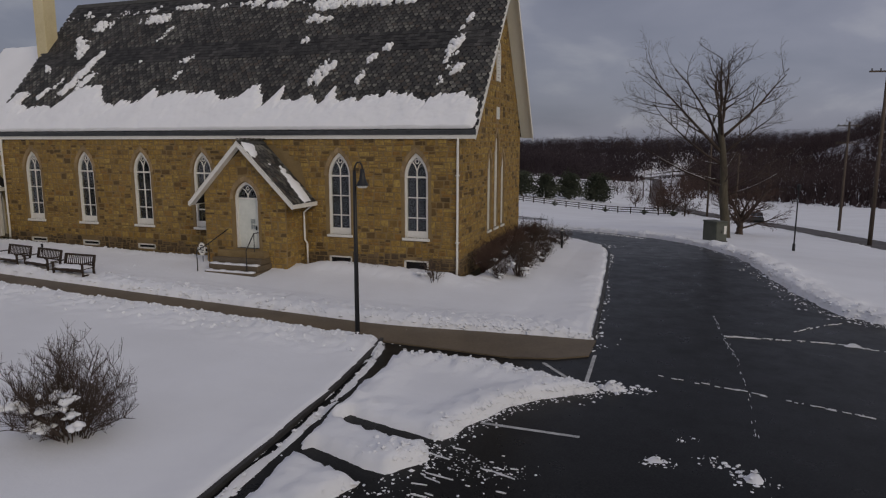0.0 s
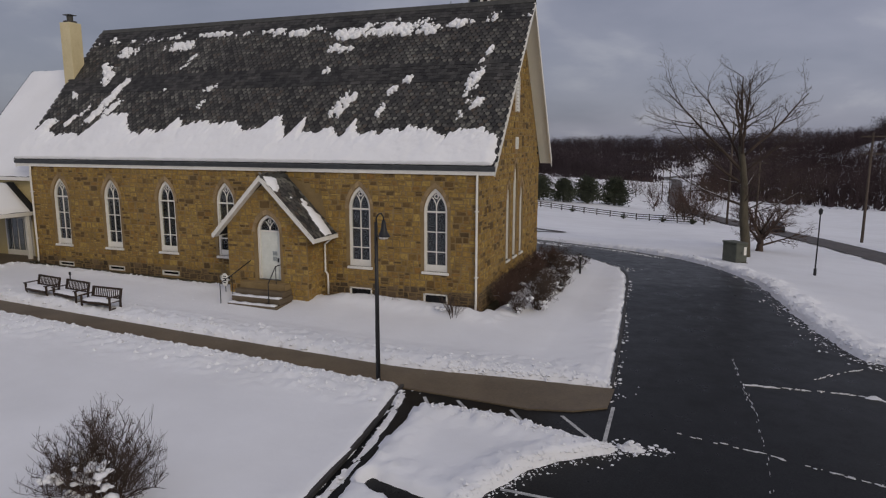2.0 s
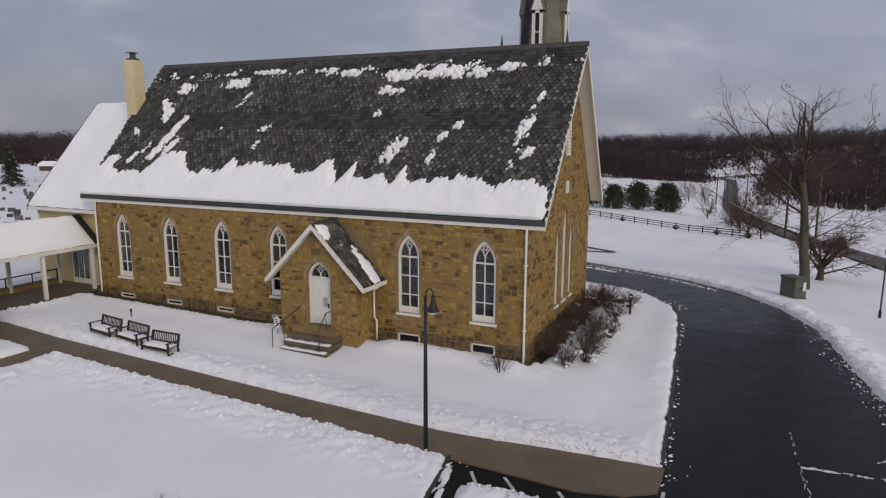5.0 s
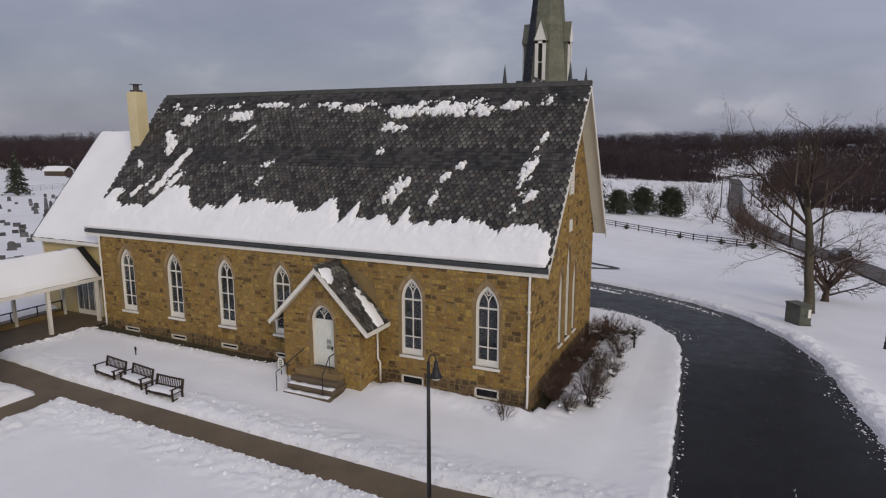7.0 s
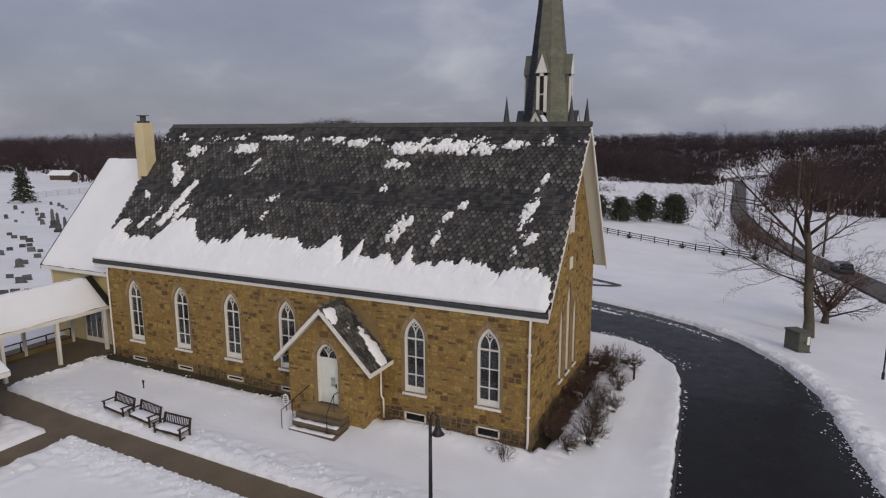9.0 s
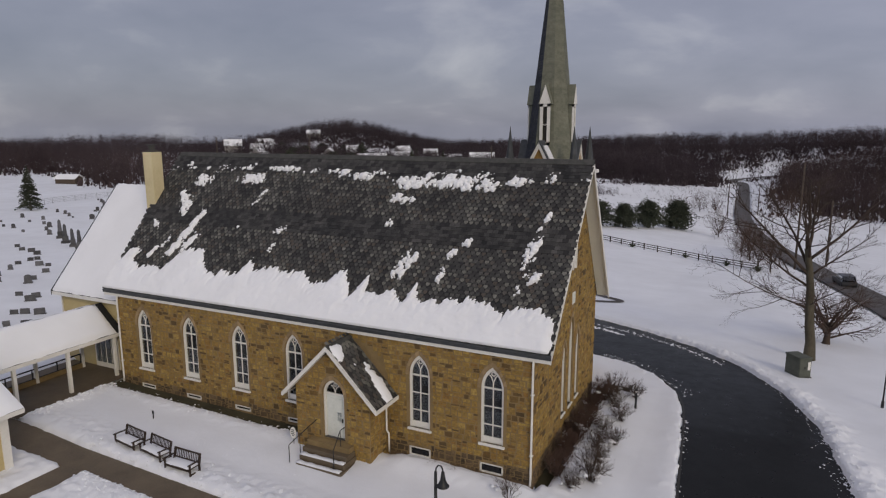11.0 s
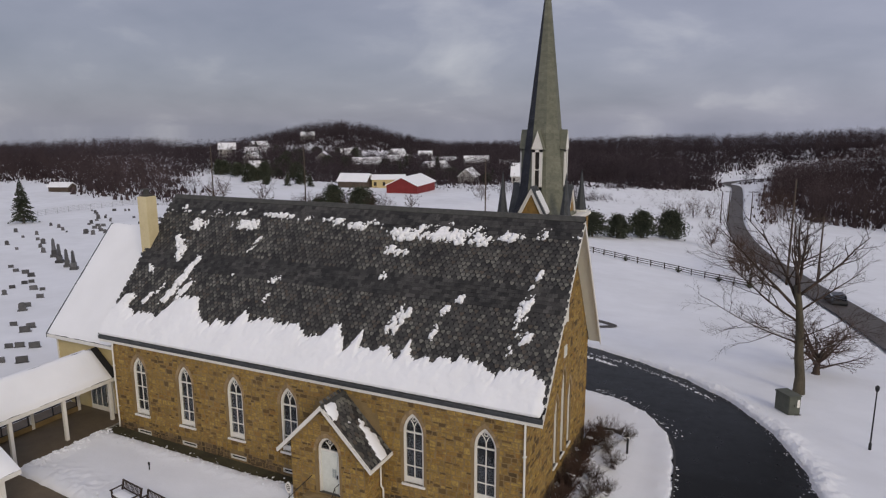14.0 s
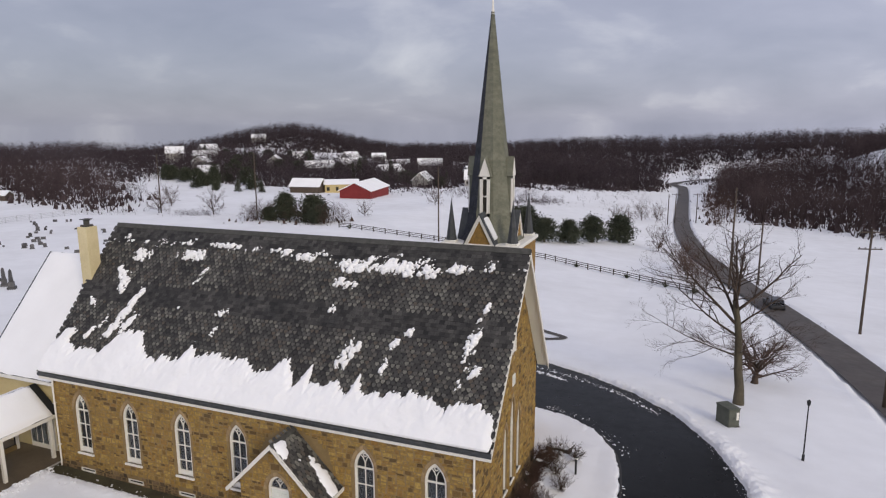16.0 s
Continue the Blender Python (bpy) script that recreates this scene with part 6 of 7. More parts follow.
# ---- street lamps ----
def street_lamp():
    o = thing("street_lamp", "black gooseneck lamp post with a bell shade", "street lamp", "lamp posts of the drive")
    Geo().tube([(0, 0, -0.15), (0, 0, 0.1)], [0.15, 0.13], 10).link("base", BLACK, o)
    Geo().tube([(0, 0, 0.1), (0, 0, 2.4), (0, 0, 4.95)], [0.075, 0.065, 0.05], 8).link("pole", BLACK, o, smooth=True)
    arm = [(0, 0, 4.9), (0.02, 0, 5.08), (0.09, 0, 5.18), (0.18, 0, 5.19), (0.24, 0, 5.1), (0.25, 0, 4.98)]
    Geo().tube(arm, 0.025, 6).link("arm", BLACK, o, smooth=True)
    sh = Geo().tube([(0.25, 0, 5.0), (0.25, 0, 4.82), (0.25, 0, 4.7), (0.25, 0, 4.56), (0.25, 0, 4.53)], [0.05, 0.075, 0.10, 0.17, 0.205], 14).link("shade", BLACK, o, smooth=True)
    Geo().tube([(0.25, 0, 4.53), (0.25, 0, 4.46)], [0.16, 0.12], 12).link("lens", WHITE, sh, "white lamp lens")
    return o


lamp = street_lamp()
lamp.matrix_basis = pose(-0.63, -7.98, gz(-0.63, -7.98) + 0.08)
far_lamp = thing("street_lamp", "slim black lamp post with a small lantern head", "street lamp")
Geo().tube([(0, 0, -0.15), (0, 0, 0.5), (0, 0, 0.55), (0, 0, 3.7)], [0.09, 0.08, 0.045, 0.035], 8).link("pole", BLACK, far_lamp)
Geo().tube([(0, 0, 3.7), (0, 0, 3.78), (0, 0, 4.0), (0, 0, 4.1)], [0.05, 0.10, 0.12, 0.02], 8).link("lantern", BLACK, far_lamp)
far_lamp.matrix_basis = pose(15.2, 18.0, gz(15.2, 18.0) + 0.05)

b = thing("bollard", "slim black marker post in the snowy verge", "bollard")
Geo().tube([(0, 0, -0.1), (0, 0, 1.15), (0, 0, 1.18)], [0.06, 0.06, 0.04], 8).link("post", BLACK, b)
Geo().tube([(0, 0, 1.0), (0, 0, 1.06)], 0.066, 8).link("band", WHITE, b)
b.matrix_basis = pose(2.6, 10.4, gz(2.6, 10.4) + 0.1)
st = thing("stake", "short dark garden stake in the snow", "stake")
Geo().tube([(0, 0, -0.1), (0, 0, 0.42)], 0.03, 6).link("rod", BLACK, st)
Geo().box(-0.06, 0.06, -0.015, 0.015, 0.3, 0.45).link("cap", BLACK, st)
st.matrix_basis = pose(-19.4, -2.8, gz(-19.4, -2.8) + 0.12)


# ---- benches ----
def bench():
    o = thing("bench", "dark wooden garden bench with snow on its seat", "bench", "benches by the walk")
    W = 0.75
    for s in (-1, 1):
        Geo().box(s * W - 0.035, s * W + 0.035, -0.30, -0.23, -0.1, 0.62).link("front_leg", DARKWOOD, o, bevel=0.006)
        g = Geo()
        g.prism([(0.22, -0.1), (0.29, -0.1), (0.29, 0.42), (0.39, 0.90), (0.33, 0.90), (0.22, 0.42)], "x", s * W - 0.035, s * W + 0.035)
        g.link("back_leg", DARKWOOD, o)
        Geo().box(s * W - 0.045, s * W + 0.045, -0.36, 0.30, 0.62, 0.66).link("armrest", DARKWOOD, o, bevel=0.008)
        Geo().box(s * W - 0.025, s * W + 0.025, -0.25, 0.25, 0.14, 0.19).link("side_rail", DARKWOOD, o)
    for y in (-0.28, -0.17, -0.06, 0.05, 0.16):
        Geo().box(-W, W, y, y + 0.085, 0.40, 0.425).link("seat_slat", DARKWOOD, o)
    Geo().box(-W, W, -0.30, -0.27, 0.32, 0.40).link("apron", DARKWOOD, o)
    Geo().box(-W, W, 0.335, 0.375, 0.83, 0.91).link("top_rail", DARKWOOD, o, bevel=0.008)
    Geo().box(-W, W, 0.255, 0.295, 0.48, 0.53).link("low_rail", DARKWOOD, o)
    for i in range(14):
        x = lerp(-W + 0.08, W - 0.08, i / 13)
        g = Geo()
        g.prism([(0.265, 0.52), (0.285, 0.52), (0.362, 0.85), (0.342, 0.85)], "x", x - 0.018, x + 0.018)
        g.link("back_slat", DARKWOOD, o)
    return o


def seat_snow(m, seed):
    g = Geo()
    n, k = 16, 7
    X, Y = np.meshgrid(np.linspace(-0.70, 0.70, n), np.linspace(-0.29, 0.24, k))
    rim = np.minimum(np.minimum(X + 0.70, 0.70 - X), np.minimum(Y + 0.29, 0.24 - Y))
    Z = 0.428 + 0.09 * np.clip(rim / 0.1, 0, 1) ** 0.6 + 0.015 * rough(X, Y, 7, seed)
    g.v = [tuple(m @ Vector((X[j, i], Y[j, i], Z[j, i]))) for j in range(k) for i in range(n)]
    g.f = [(j * n + i, j * n + i + 1, (j + 1) * n + i + 1, (j + 1) * n + i) for j in range(k - 1) for i in range(n - 1)]
    g.link("bench_snow", SNOW, None, "cushion of snow on the bench seat", "snow", kind="stuff", smooth=True)


bench_spots = ((-14.2, -5.72, 0.0), (-16.2, -5.42, -8.0), (-17.95, -5.35, -8.0))
first_bench = bench()
for i, (x, y, a) in enumerate(bench_spots):
    m = pose(x, y, gz(x, y) + 0.10, 0, 0, a)
    if i == 0:
        first_bench.matrix_basis = m
    else:
        copy_thing(first_bench, m)
    seat_snow(m, 81 + i)

# ---- utility cabinet ----
u = thing("utility_cabinet", "olive green electrical cabinet on a pad in the snow", "cabinet")
Geo().box(-0.62, 0.62, -0.85, 0.85, -0.2, 0.1).link("pad", KERB, u, bevel=0.01)
Geo().box(-0.55, 0.55, -0.78, 0.78, 0.1, 1.36).link("body", UTILITY, u, bevel=0.03)
Geo().prism([(-0.6, 1.36), (0.6, 1.36), (0.56, 1.44), (-0.56, 1.46)], "y", -0.82, 0.82).link("lid", UTILITY, u)
Geo().box(-0.50, 0.50, -0.80, -0.775, 0.2, 1.28).link("door", UTILITY, u, bevel=0.01)
Geo().box(0.555, 0.565, -0.70, -0.35, 0.65, 1.15).link("warning_label", WHITE, u, "pale warning label")
Geo().box(0.20, 0.45, -0.806, -0.80, 0.60, 1.15).link("warning_label", WHITE, u, "pale warning label")
Geo().box(-0.1, -0.04, -0.83, -0.80, 0.7, 0.85).link("latch", BLACK, u)
u.matrix_basis = pose(11.1, 22.2, gz(11.1, 22.2) + 0.06, 0, 0, 38)
u.scale = (0.82, 0.82, 1.0)


# ---- bare trees and shrubs ----
def bare_tree(name, label, seed, height, trunk_h, trunk_r, spread, limbs, levels, mat, twig_mat, lean=(0, 0), up=0.55, snow=False, kids=(7, 6, 5), category="tree", group="", given=()):
    """A leafless tree: a tapered trunk, limbs that fork again and again, fine twigs."""
    rng = random.Random(seed)
    o = thing(name, label, category, group)
    trunk, wood, twigs, white = Geo(), Geo(), Geo(), Geo()
    top = Vector((lean[0], lean[1], trunk_h))
    n = 6
    pts = [Vector((0, 0, -0.25))] + [Vector((lean[0] * (k / n) ** 1.5 + rng.uniform(-1, 1) * trunk_r * 0.18, lean[1] * (k / n) ** 1.5 + rng.uniform(-1, 1) * trunk_r * 0.18, trunk_h * k / n)) for k in range(n + 1)]
    trunk.tube(pts, [trunk_r * 1.5, trunk_r * 1.18] + [trunk_r * (1 - 0.45 * k / n) for k in range(1, n + 1)], 10)

    def grow(start, d, length, r, level):
        steps = 5 if level < 2 else (4 if level < levels else 2)
        p, pts_, rad, dirs = start.copy(), [start.copy()], [r], []
        d = d.normalized()
        for k in range(steps):
            bend = Vector((rng.uniform(-1, 1), rng.uniform(-1, 1), rng.uniform(-0.6, 1.0) * up + 0.12)) * (0.20 if level == 1 else 0.34)
            d = (d + bend).normalized()
            p = p + d * length / steps
            pts_.append(p.copy())
            rad.append(r * (1 - 0.78 * (k + 1) / steps))
            dirs.append(d.copy())
        tgt = wood if level < 2 else twigs
        tgt.tube(pts_, rad, 6 if level == 1 else (4 if level == 2 else 3), level < 3)
        if snow and level == 1 and dirs[0].z < 0.55:
            a = [q + Vector((0, 0, rr * 0.75)) for q, rr in zip(pts_[1:5], rad[1:5])]
            white.tube(a, [rr * 0.6 for rr in rad[1:5]], 5)
        if level < levels:
            count = kids[min(level - 1, len(kids) - 1)]
            for i in range(count):
                f = lerp(0.22, 1.0, (i + rng.random()) / count)
                k = min(int(f * steps), steps - 1)
                q = pts_[k].lerp(pts_[k + 1], f * steps - k)
                side = dirs[k].cross(Vector((rng.uniform(-1, 1), rng.uniform(-1, 1), rng.uniform(-1, 1)))).normalized()
                nd = dirs[k] * rng.uniform(0.55, 0.95) + side * rng.uniform(0.55, 0.95)
                grow(q, nd, length * rng.uniform(0.30, 0.56) * (1.15 - 0.4 * f), max(r * (1 - 0.7 * f) * 0.6, 0.009), level + 1)

    for i in range(limbs):
        f = lerp(0.34, 1.0, i / max(1, limbs - 1))
        k = f * n
        j = min(int(k), n - 1)
        start = pts[j + 1].lerp(pts[j + 2], k - j) if j + 2 < len(pts) else pts[-1]
        a = i * 2.4 + rng.uniform(-0.4, 0.4)
        rise = lerp(0.15, 1.5, f ** 1.6) * rng.uniform(0.8, 1.2)
        d = Vector((math.cos(a), math.sin(a), rise))
        length = lerp(spread, (height - trunk_h) * 1.0, f ** 1.5) * rng.uniform(0.8, 1.1)
        grow(start, d, length, trunk_r * lerp(0.30, 0.50, f), 1)
    for f, turn, rise, length, thick in given:
        k = f * n
        j = min(int(k), n - 1)
        start = pts[j + 1].lerp(pts[j + 2], k - j) if j + 2 < len(pts) else pts[-1]
        a = radians(turn)
        grow(start, Vector((math.cos(a), math.sin(a), rise)), length, trunk_r * thick * 0.78, 1)
    trunk.link("trunk", mat, o, smooth=True)
    wood.link("limb_crown", twig_mat if given else mat, o, kind="stuff", smooth=True)
    quick(twigs, "twig_crown", twig_mat, o)
    if white.v:
        white.link("limb_snow", SNOW, o, "snow lying on the limbs", smooth=True)
    return o


def quick(g, name, mat, parent=None, label="", category=""):
    """Links a large mesh with no clean-up."""
    me = bpy.data.meshes.new(name)
    me.from_pydata(g.v, [], g.f)
    me.materials.append(mat)
    ob = new(name, me)
    if parent:
        ob.parent = parent
    return tagged(ob, label, category, kind="stuff")


t = bare_tree("tree", "large leafless maple with snow on its lower limbs", 12, 15.5, 9.0, 0.36, 6.3, 0, 4, BARK, TWIG, (-0.75, 0.0), 0.35, True, (9, 6, 4), given=(
    (0.46, 185, 0.45, 4.4, 0.20), (0.52, 176, 0.20, 3.0, 0.16), (0.66, 170, 0.15, 2.2, 0.14), (0.38, 5, 0.35, 5.0, 0.20), (0.42, 350, 0.55, 4.6, 0.20), (0.52, 12, 0.60, 3.6, 0.17), (0.47, 204, 0.40, 7.6, 0.27), (0.50, 280, 0.40, 4.0, 0.18), (0.55, 90, 0.40, 4.5, 0.18),
    (0.66, 183, 0.75, 7.4, 0.36), (0.76, 188, 1.35, 8.6, 0.46), (0.80, 170, 1.60, 7.6, 0.42), (0.98, 160, 5.0, 5.6, 0.52), (0.98, 30, 2.8, 5.4, 0.46), (0.90, 5, 1.35, 6.4, 0.44), (0.76, 12, 0.90, 5.0, 0.30), (0.90, 280, 1.50, 5.0, 0.40), (0.93, 95, 1.40, 5.4, 0.40)))
t.matrix_basis = pose(12.1, 26.9, gz(12.1, 26.9) + 0.08)
t.scale = (1.0, 1.0, 0.90)
t = bare_tree("tree", "low spreading leafless crab apple", 14, 4.6, 1.4, 0.24, 3.6, 11, 4, TWIG, TWIG_RED, (0.1, 0.1), 0.15, False, (8, 7, 5))
t.matrix_basis = pose(13.7, 33.0, gz(13.7, 33.0) + 0.08)
t.scale = (1.2, 1.2, 1.05)
small = bare_tree("tree", "young leafless reddish roadside tree", 15, 6.5, 1.6, 0.13, 2.0, 12, 4, TWIG, TWIG_RED, (0, 0), 0.8, False, (8, 7, 4), group="young trees by the road")
small.matrix_basis = pose(9.0, 78.5, gz(9.0, 78.5))
for x, y, s, a in ((7.9, 88, 1.05, 70), (10.6, 75.2, 0.9, 160), (6.6, 99, 1.0, 250), (7.6, 92.5, 0.85, 20), (1.6, 124.6, 0.95, 120), (-9.7, 173, 0.9, 0), (-6.6, 186, 1.1, 60), (-13.4, 176, 0.8, 200), (-2.2, 190, 1.0, 310), (-117.5, 101.1, 1.1, 40), (-128.6, 117, 1.0, 140), (-103.5, 104.7, 1.05, 220), (-62, 150, 0.9, 30), (-48, 158, 0.9, 80), (-67, 116, 0.7, 10)):
    c = copy_thing(small, pose(x, y, gz(x, y), 0, 0, a))
    c.scale = (s, s, s)


def shrub(name, label, seed, height, radius, stems, mat, fork=5, clumps=0, twigs=4, foot=0.18, droop=0.35, caught=(0, 6.28), thick=1.0):
    """Many thin stems from one root that arch outwards, forking into fine upright twigs."""
    rng = random.Random(seed)
    o = thing(name, label, "shrub")
    g = Geo()
    j = lambda s_: Vector((rng.uniform(-1, 1), rng.uniform(-1, 1), rng.uniform(-0.5, 1))) * s_
    for i in range(stems):
        a, f = rng.uniform(0, 6.28), rng.random() ** 0.6
        d = Vector((math.cos(a), math.sin(a), 0))
        root = d * radius * foot * rng.random()
        end = d * radius * f + Vector((0, 0, height * (1 - droop * f * f) * rng.uniform(0.6, 1.0)))
        # the stem rises first, then leans out
        k1, k2 = root.lerp(end, 0.33), root.lerp(end, 0.68)
        pts = [root - Vector((0, 0, 0.1)), k1 - d * radius * f * 0.10 + j(0.05 * height), k2 - d * radius * f * 0.04 + j(0.05 * height), end]
        r = rng.uniform(0.008, 0.018) * thick
        g.tube(pts, [r, r * 0.8, r * 0.55, r * 0.25], 4)
        for k in range(fork):
            t_ = rng.uniform(0.25, 0.98) * 3
            q = min(int(t_), 2)
            p = pts[q].lerp(pts[q + 1], t_ - q)
            way = (d * rng.uniform(-0.3, 0.9) + j(0.7) + Vector((0, 0, rng.uniform(0.1, 0.9)))).normalized()
            ln = height * rng.uniform(0.10, 0.26)
            e = p + way * ln
            g.tube([p, p.lerp(e, 0.5) + j(ln * 0.12), e], [r * 0.5, r * 0.38, r * 0.2], 3, False)
            for m in range(twigs):
                s_ = p.lerp(e, rng.uniform(0.2, 1.0))
                g.tube([s_, s_ + (j(0.5) + Vector((0, 0, rng.uniform(0.0, 0.8)))) * ln * 0.6], [r * 0.3, r * 0.14], 3, False)
    quick(g, "branch_mass", mat, o)
    if clumps:
        w = Geo()
        for i in range(clumps):
            a, f = rng.uniform(*caught), rng.uniform(0.25, 0.85)
            cx, cy, cz = math.cos(a) * radius * f, math.sin(a) * radius * f, height * rng.uniform(0.16, 0.55)
            for k in range(7):
                lump(w, cx + rng.gauss(0, 0.09), cy + rng.gauss(0, 0.09), cz + rng.gauss(0, 0.03), rng.uniform(0.04, 0.12), rng)
        w.link("clinging_snow", SNOW, o, "clumps of snow caught in the branches", kind="stuff", smooth=True)
    return o


s = shrub("shrub", "large leafless shrub with snow caught in its branches", 21, 2.05, 1.22, 70, TWIG, 11, 22, 7, 0.26, 0.66, (2.6, 5.8), 1.0)
s.matrix_basis = pose(-2.75, -15.95, gz(-2.75, -15.95) + 0.1)
bed1 = shrub("shrub", "brown twiggy shrub by the gable wall", 22, 1.6, 0.9, 42, TWIG, 8, 6, 5, thick=0.8)
bed2 = shrub("shrub", "reddish brown dense shrub close to the gable wall", 26, 1.4, 0.78, 60, TWIG_RED, 8, 3, 6, thick=0.85)
bed2.matrix_basis = pose(0.75, 1.3, gz(0.75, 1.3) + 0.05)
for i, (x, y, k) in enumerate(((0.7, 3.1, 1.05), (0.65, 4.8, 0.95), (0.8, 6.4, 1.1), (0.7, 8.3, 1.0), (0.75, 10.2, 1.1))):
    c = copy_thing(bed2, pose(x, y, gz(x, y) + 0.05, 0, 0, 63 * i))
    c.scale = (k, k, k)
spots = ((2.1, 1.8, 1.1), (2.0, 3.5, 0.75), (1.6, 6.4, 0.7), (2.2, 8.3, 0.8), (1.2, 11.4, 1.0), (2.3, 12.0, 0.75), (1.7, 4.7, 0.85), (2.4, 5.6, 0.7), (1.6, 9.8, 0.85), (1.5, 0.7, 0.7))
for i, (x, y, k) in enumerate(spots):
    m = pose(x, y, gz(x, y) + 0.08, 0, 0, i * 77)
    c = bed1 if i == 0 else copy_thing(bed1, m)
    c.matrix_basis = m
    c.scale = (k, k, k)
low = shrub("shrub", "small bare shrub in the snow before the wall", 23, 0.95, 0.5, 14, TWIG, 6, 1, 4, thick=0.7)
for i, (x, y, k) in enumerate(((-0.6, -1.35, 1.4), (-3.3, -0.75, 0.6), (-4.4, -0.7, 0.55), (-3.8, -0.8, 0.5))):
    m = pose(x, y, gz(x, y) + 0.1, 0, 0, i * 50)
    c = low if i == 0 else copy_thing(low, m)
    c.matrix_basis = m
    c.scale = (k, k, k)

ss = thing("side_steps", "low garden steps with snow on the treads beside the gable", "steps")
for i in range(6):
    y = 12.6 + i * 0.42
    z = gz(1.0, y) + 0.34 - i * 0.07
    Geo().box(0.4, 1.9, y, y + 0.36, z - 0.4, z).link("step", KERB, ss, bevel=0.01)
    Geo().box(0.45, 1.85, y + 0.02, y + 0.26, z, z + 0.07).link("step_snow", SNOW, ss, bevel=0.03)


# ---- evergreens ----
def conifer(name, label, seed, height, radius, pointed, boughs=420, snow=0.0, group=""):
    """A trunk and many boughs, each a spray of needle fans; on a rounded pine they gather in separate pads."""
    rng = random.Random(seed)
    o = thing(name, label, "tree", group)
    Geo().tube([(0, 0, -0.2), (0, 0, height * 0.5), (0, 0, height * 0.97)], [radius * 0.09, radius * 0.06, 0.01], 6).link("trunk", BARK, o)
    g, w = Geo(), Geo()

    def fan(c, d, size):
        sd = Vector((-d.y, d.x, 0))
        e1 = c + (d * rng.uniform(0.1, 0.9) + sd * rng.uniform(0.3, 1)) * size + Vector((0, 0, rng.uniform(-0.35, 0.25) * size))
        e2 = c + (d * rng.uniform(0.1, 0.9) - sd * rng.uniform(0.3, 1)) * size + Vector((0, 0, rng.uniform(-0.35, 0.25) * size))
        e3 = c + d * size * 0.3 + Vector((0, 0, rng.uniform(0.15, 0.5) * size))
        g.add([c, e1, e3], [(0, 1, 2)])
        g.add([c, e3, e2], [(0, 1, 2)])

    if pointed:
        for i in range(boughs):
            f = rng.random() ** 0.75
            a = rng.uniform(0, 6.28)
            reach = radius * (1 - f) ** 0.85 * rng.uniform(0.35, 1.0)
            d = Vector((math.cos(a), math.sin(a), 0))
            z = height * lerp(0.04, 0.98, f)
            tip, root = d * reach + Vector((0, 0, z - reach * 0.22)), d * reach * 0.15 + Vector((0, 0, z + reach * 0.1))
            for k in range(5):
                fan(root.lerp(tip, lerp(0.3, 1.0, k / 4)), d, reach * 0.24 + 0.12)
            if rng.random() < snow:
                lump(w, tip.x * 0.9, tip.y * 0.9, tip.z + 0.1, reach * 0.16 + 0.05, rng)
    else:
        pads = 30
        for i in range(pads):
            f = (i + rng.random()) / pads
            a = i * 2.4 + rng.uniform(-0.5, 0.5)
            d = Vector((math.cos(a), math.sin(a), 0))
            reach = radius * float(np.interp(f, [0, 0.15, 0.4, 0.7, 0.9, 1], [0.85, 1.0, 0.88, 0.62, 0.34, 0.08])) * rng.uniform(0.65, 1.15)
            z = height * lerp(0.05, 0.90, f)
            tip = d * reach + Vector((0, 0, z + reach * rng.uniform(0.10, 0.45)))
            root = Vector((0, 0, z))
            for k in range(boughs // pads):
                t_ = rng.uniform(0.25, 1.0)
                c = root.lerp(tip, t_) + Vector((rng.gauss(0, 1), rng.gauss(0, 1), rng.gauss(0, 0.62))) * radius * 0.17 * (0.5 + t_)
                fan(c, (d + Vector((rng.uniform(-1, 1), rng.uniform(-1, 1), rng.uniform(-0.2, 0.8)))).normalized(), radius * 0.13 + 0.08)
    quick(g, "crown", NEEDLE, o)
    if w.v:
        w.link("clinging_snow", SNOW, o, "snow on the boughs", kind="stuff")
    return o


pine = conifer("pine", "bushy dark green pine in a row beyond the fence", 31, 6.6, 3.3, False, 4200, 0.0, "pines beyond the fence")
pine.matrix_basis = pose(-7.6, 130.3, gz(-7.6, 130.3))
pine_b = conifer("pine", "shaggy dark green pine in a row beyond the fence", 36, 6.2, 3.2, False, 3900, 0.0, "pines beyond the fence")
pine_b.matrix_basis = pose(-12.9, 123.8, gz(-12.9, 123.8))
for i, (x, y, k) in enumerate(((-17.0, 116.5, 0.80), (-21.6, 113.0, 0.97), (-26.4, 116, 1.0), (-30, 121, 1.05))):
    copy_thing((pine, pine_b)[i % 2], pose(x, y, gz(x, y), 0, 0, 60 * i + 30)).scale = (k, k * 0.95, k * (1.0, 0.9, 1.08, 0.95)[i])
fir = conifer("fir", "tall pointed fir at the churchyard edge", 33, 9.0, 2.6, True, 700, 0.05)
fir.matrix_basis = pose(-122, 55.5, gz(-122, 55.5))
for i, (x, y, k) in enumerate(((-83, 99.5, 0.5), (-79.5, 101, 0.72), (-72.5, 101.5, 0.85), (-69.5, 98.5, 0.55))):
    c = copy_thing((pine, pine_b)[i % 2], pose(x, y, gz(x, y), 0, 0, 47 * i))
    c.scale = (k * 1.25, k * 1.2, k * (1.0, 1.45, 1.1, 1.3)[i % 4])
    tagged(c, "dark evergreen in a thicket by the field fence", "tree", "evergreen thicket")
rng = random.Random(5)
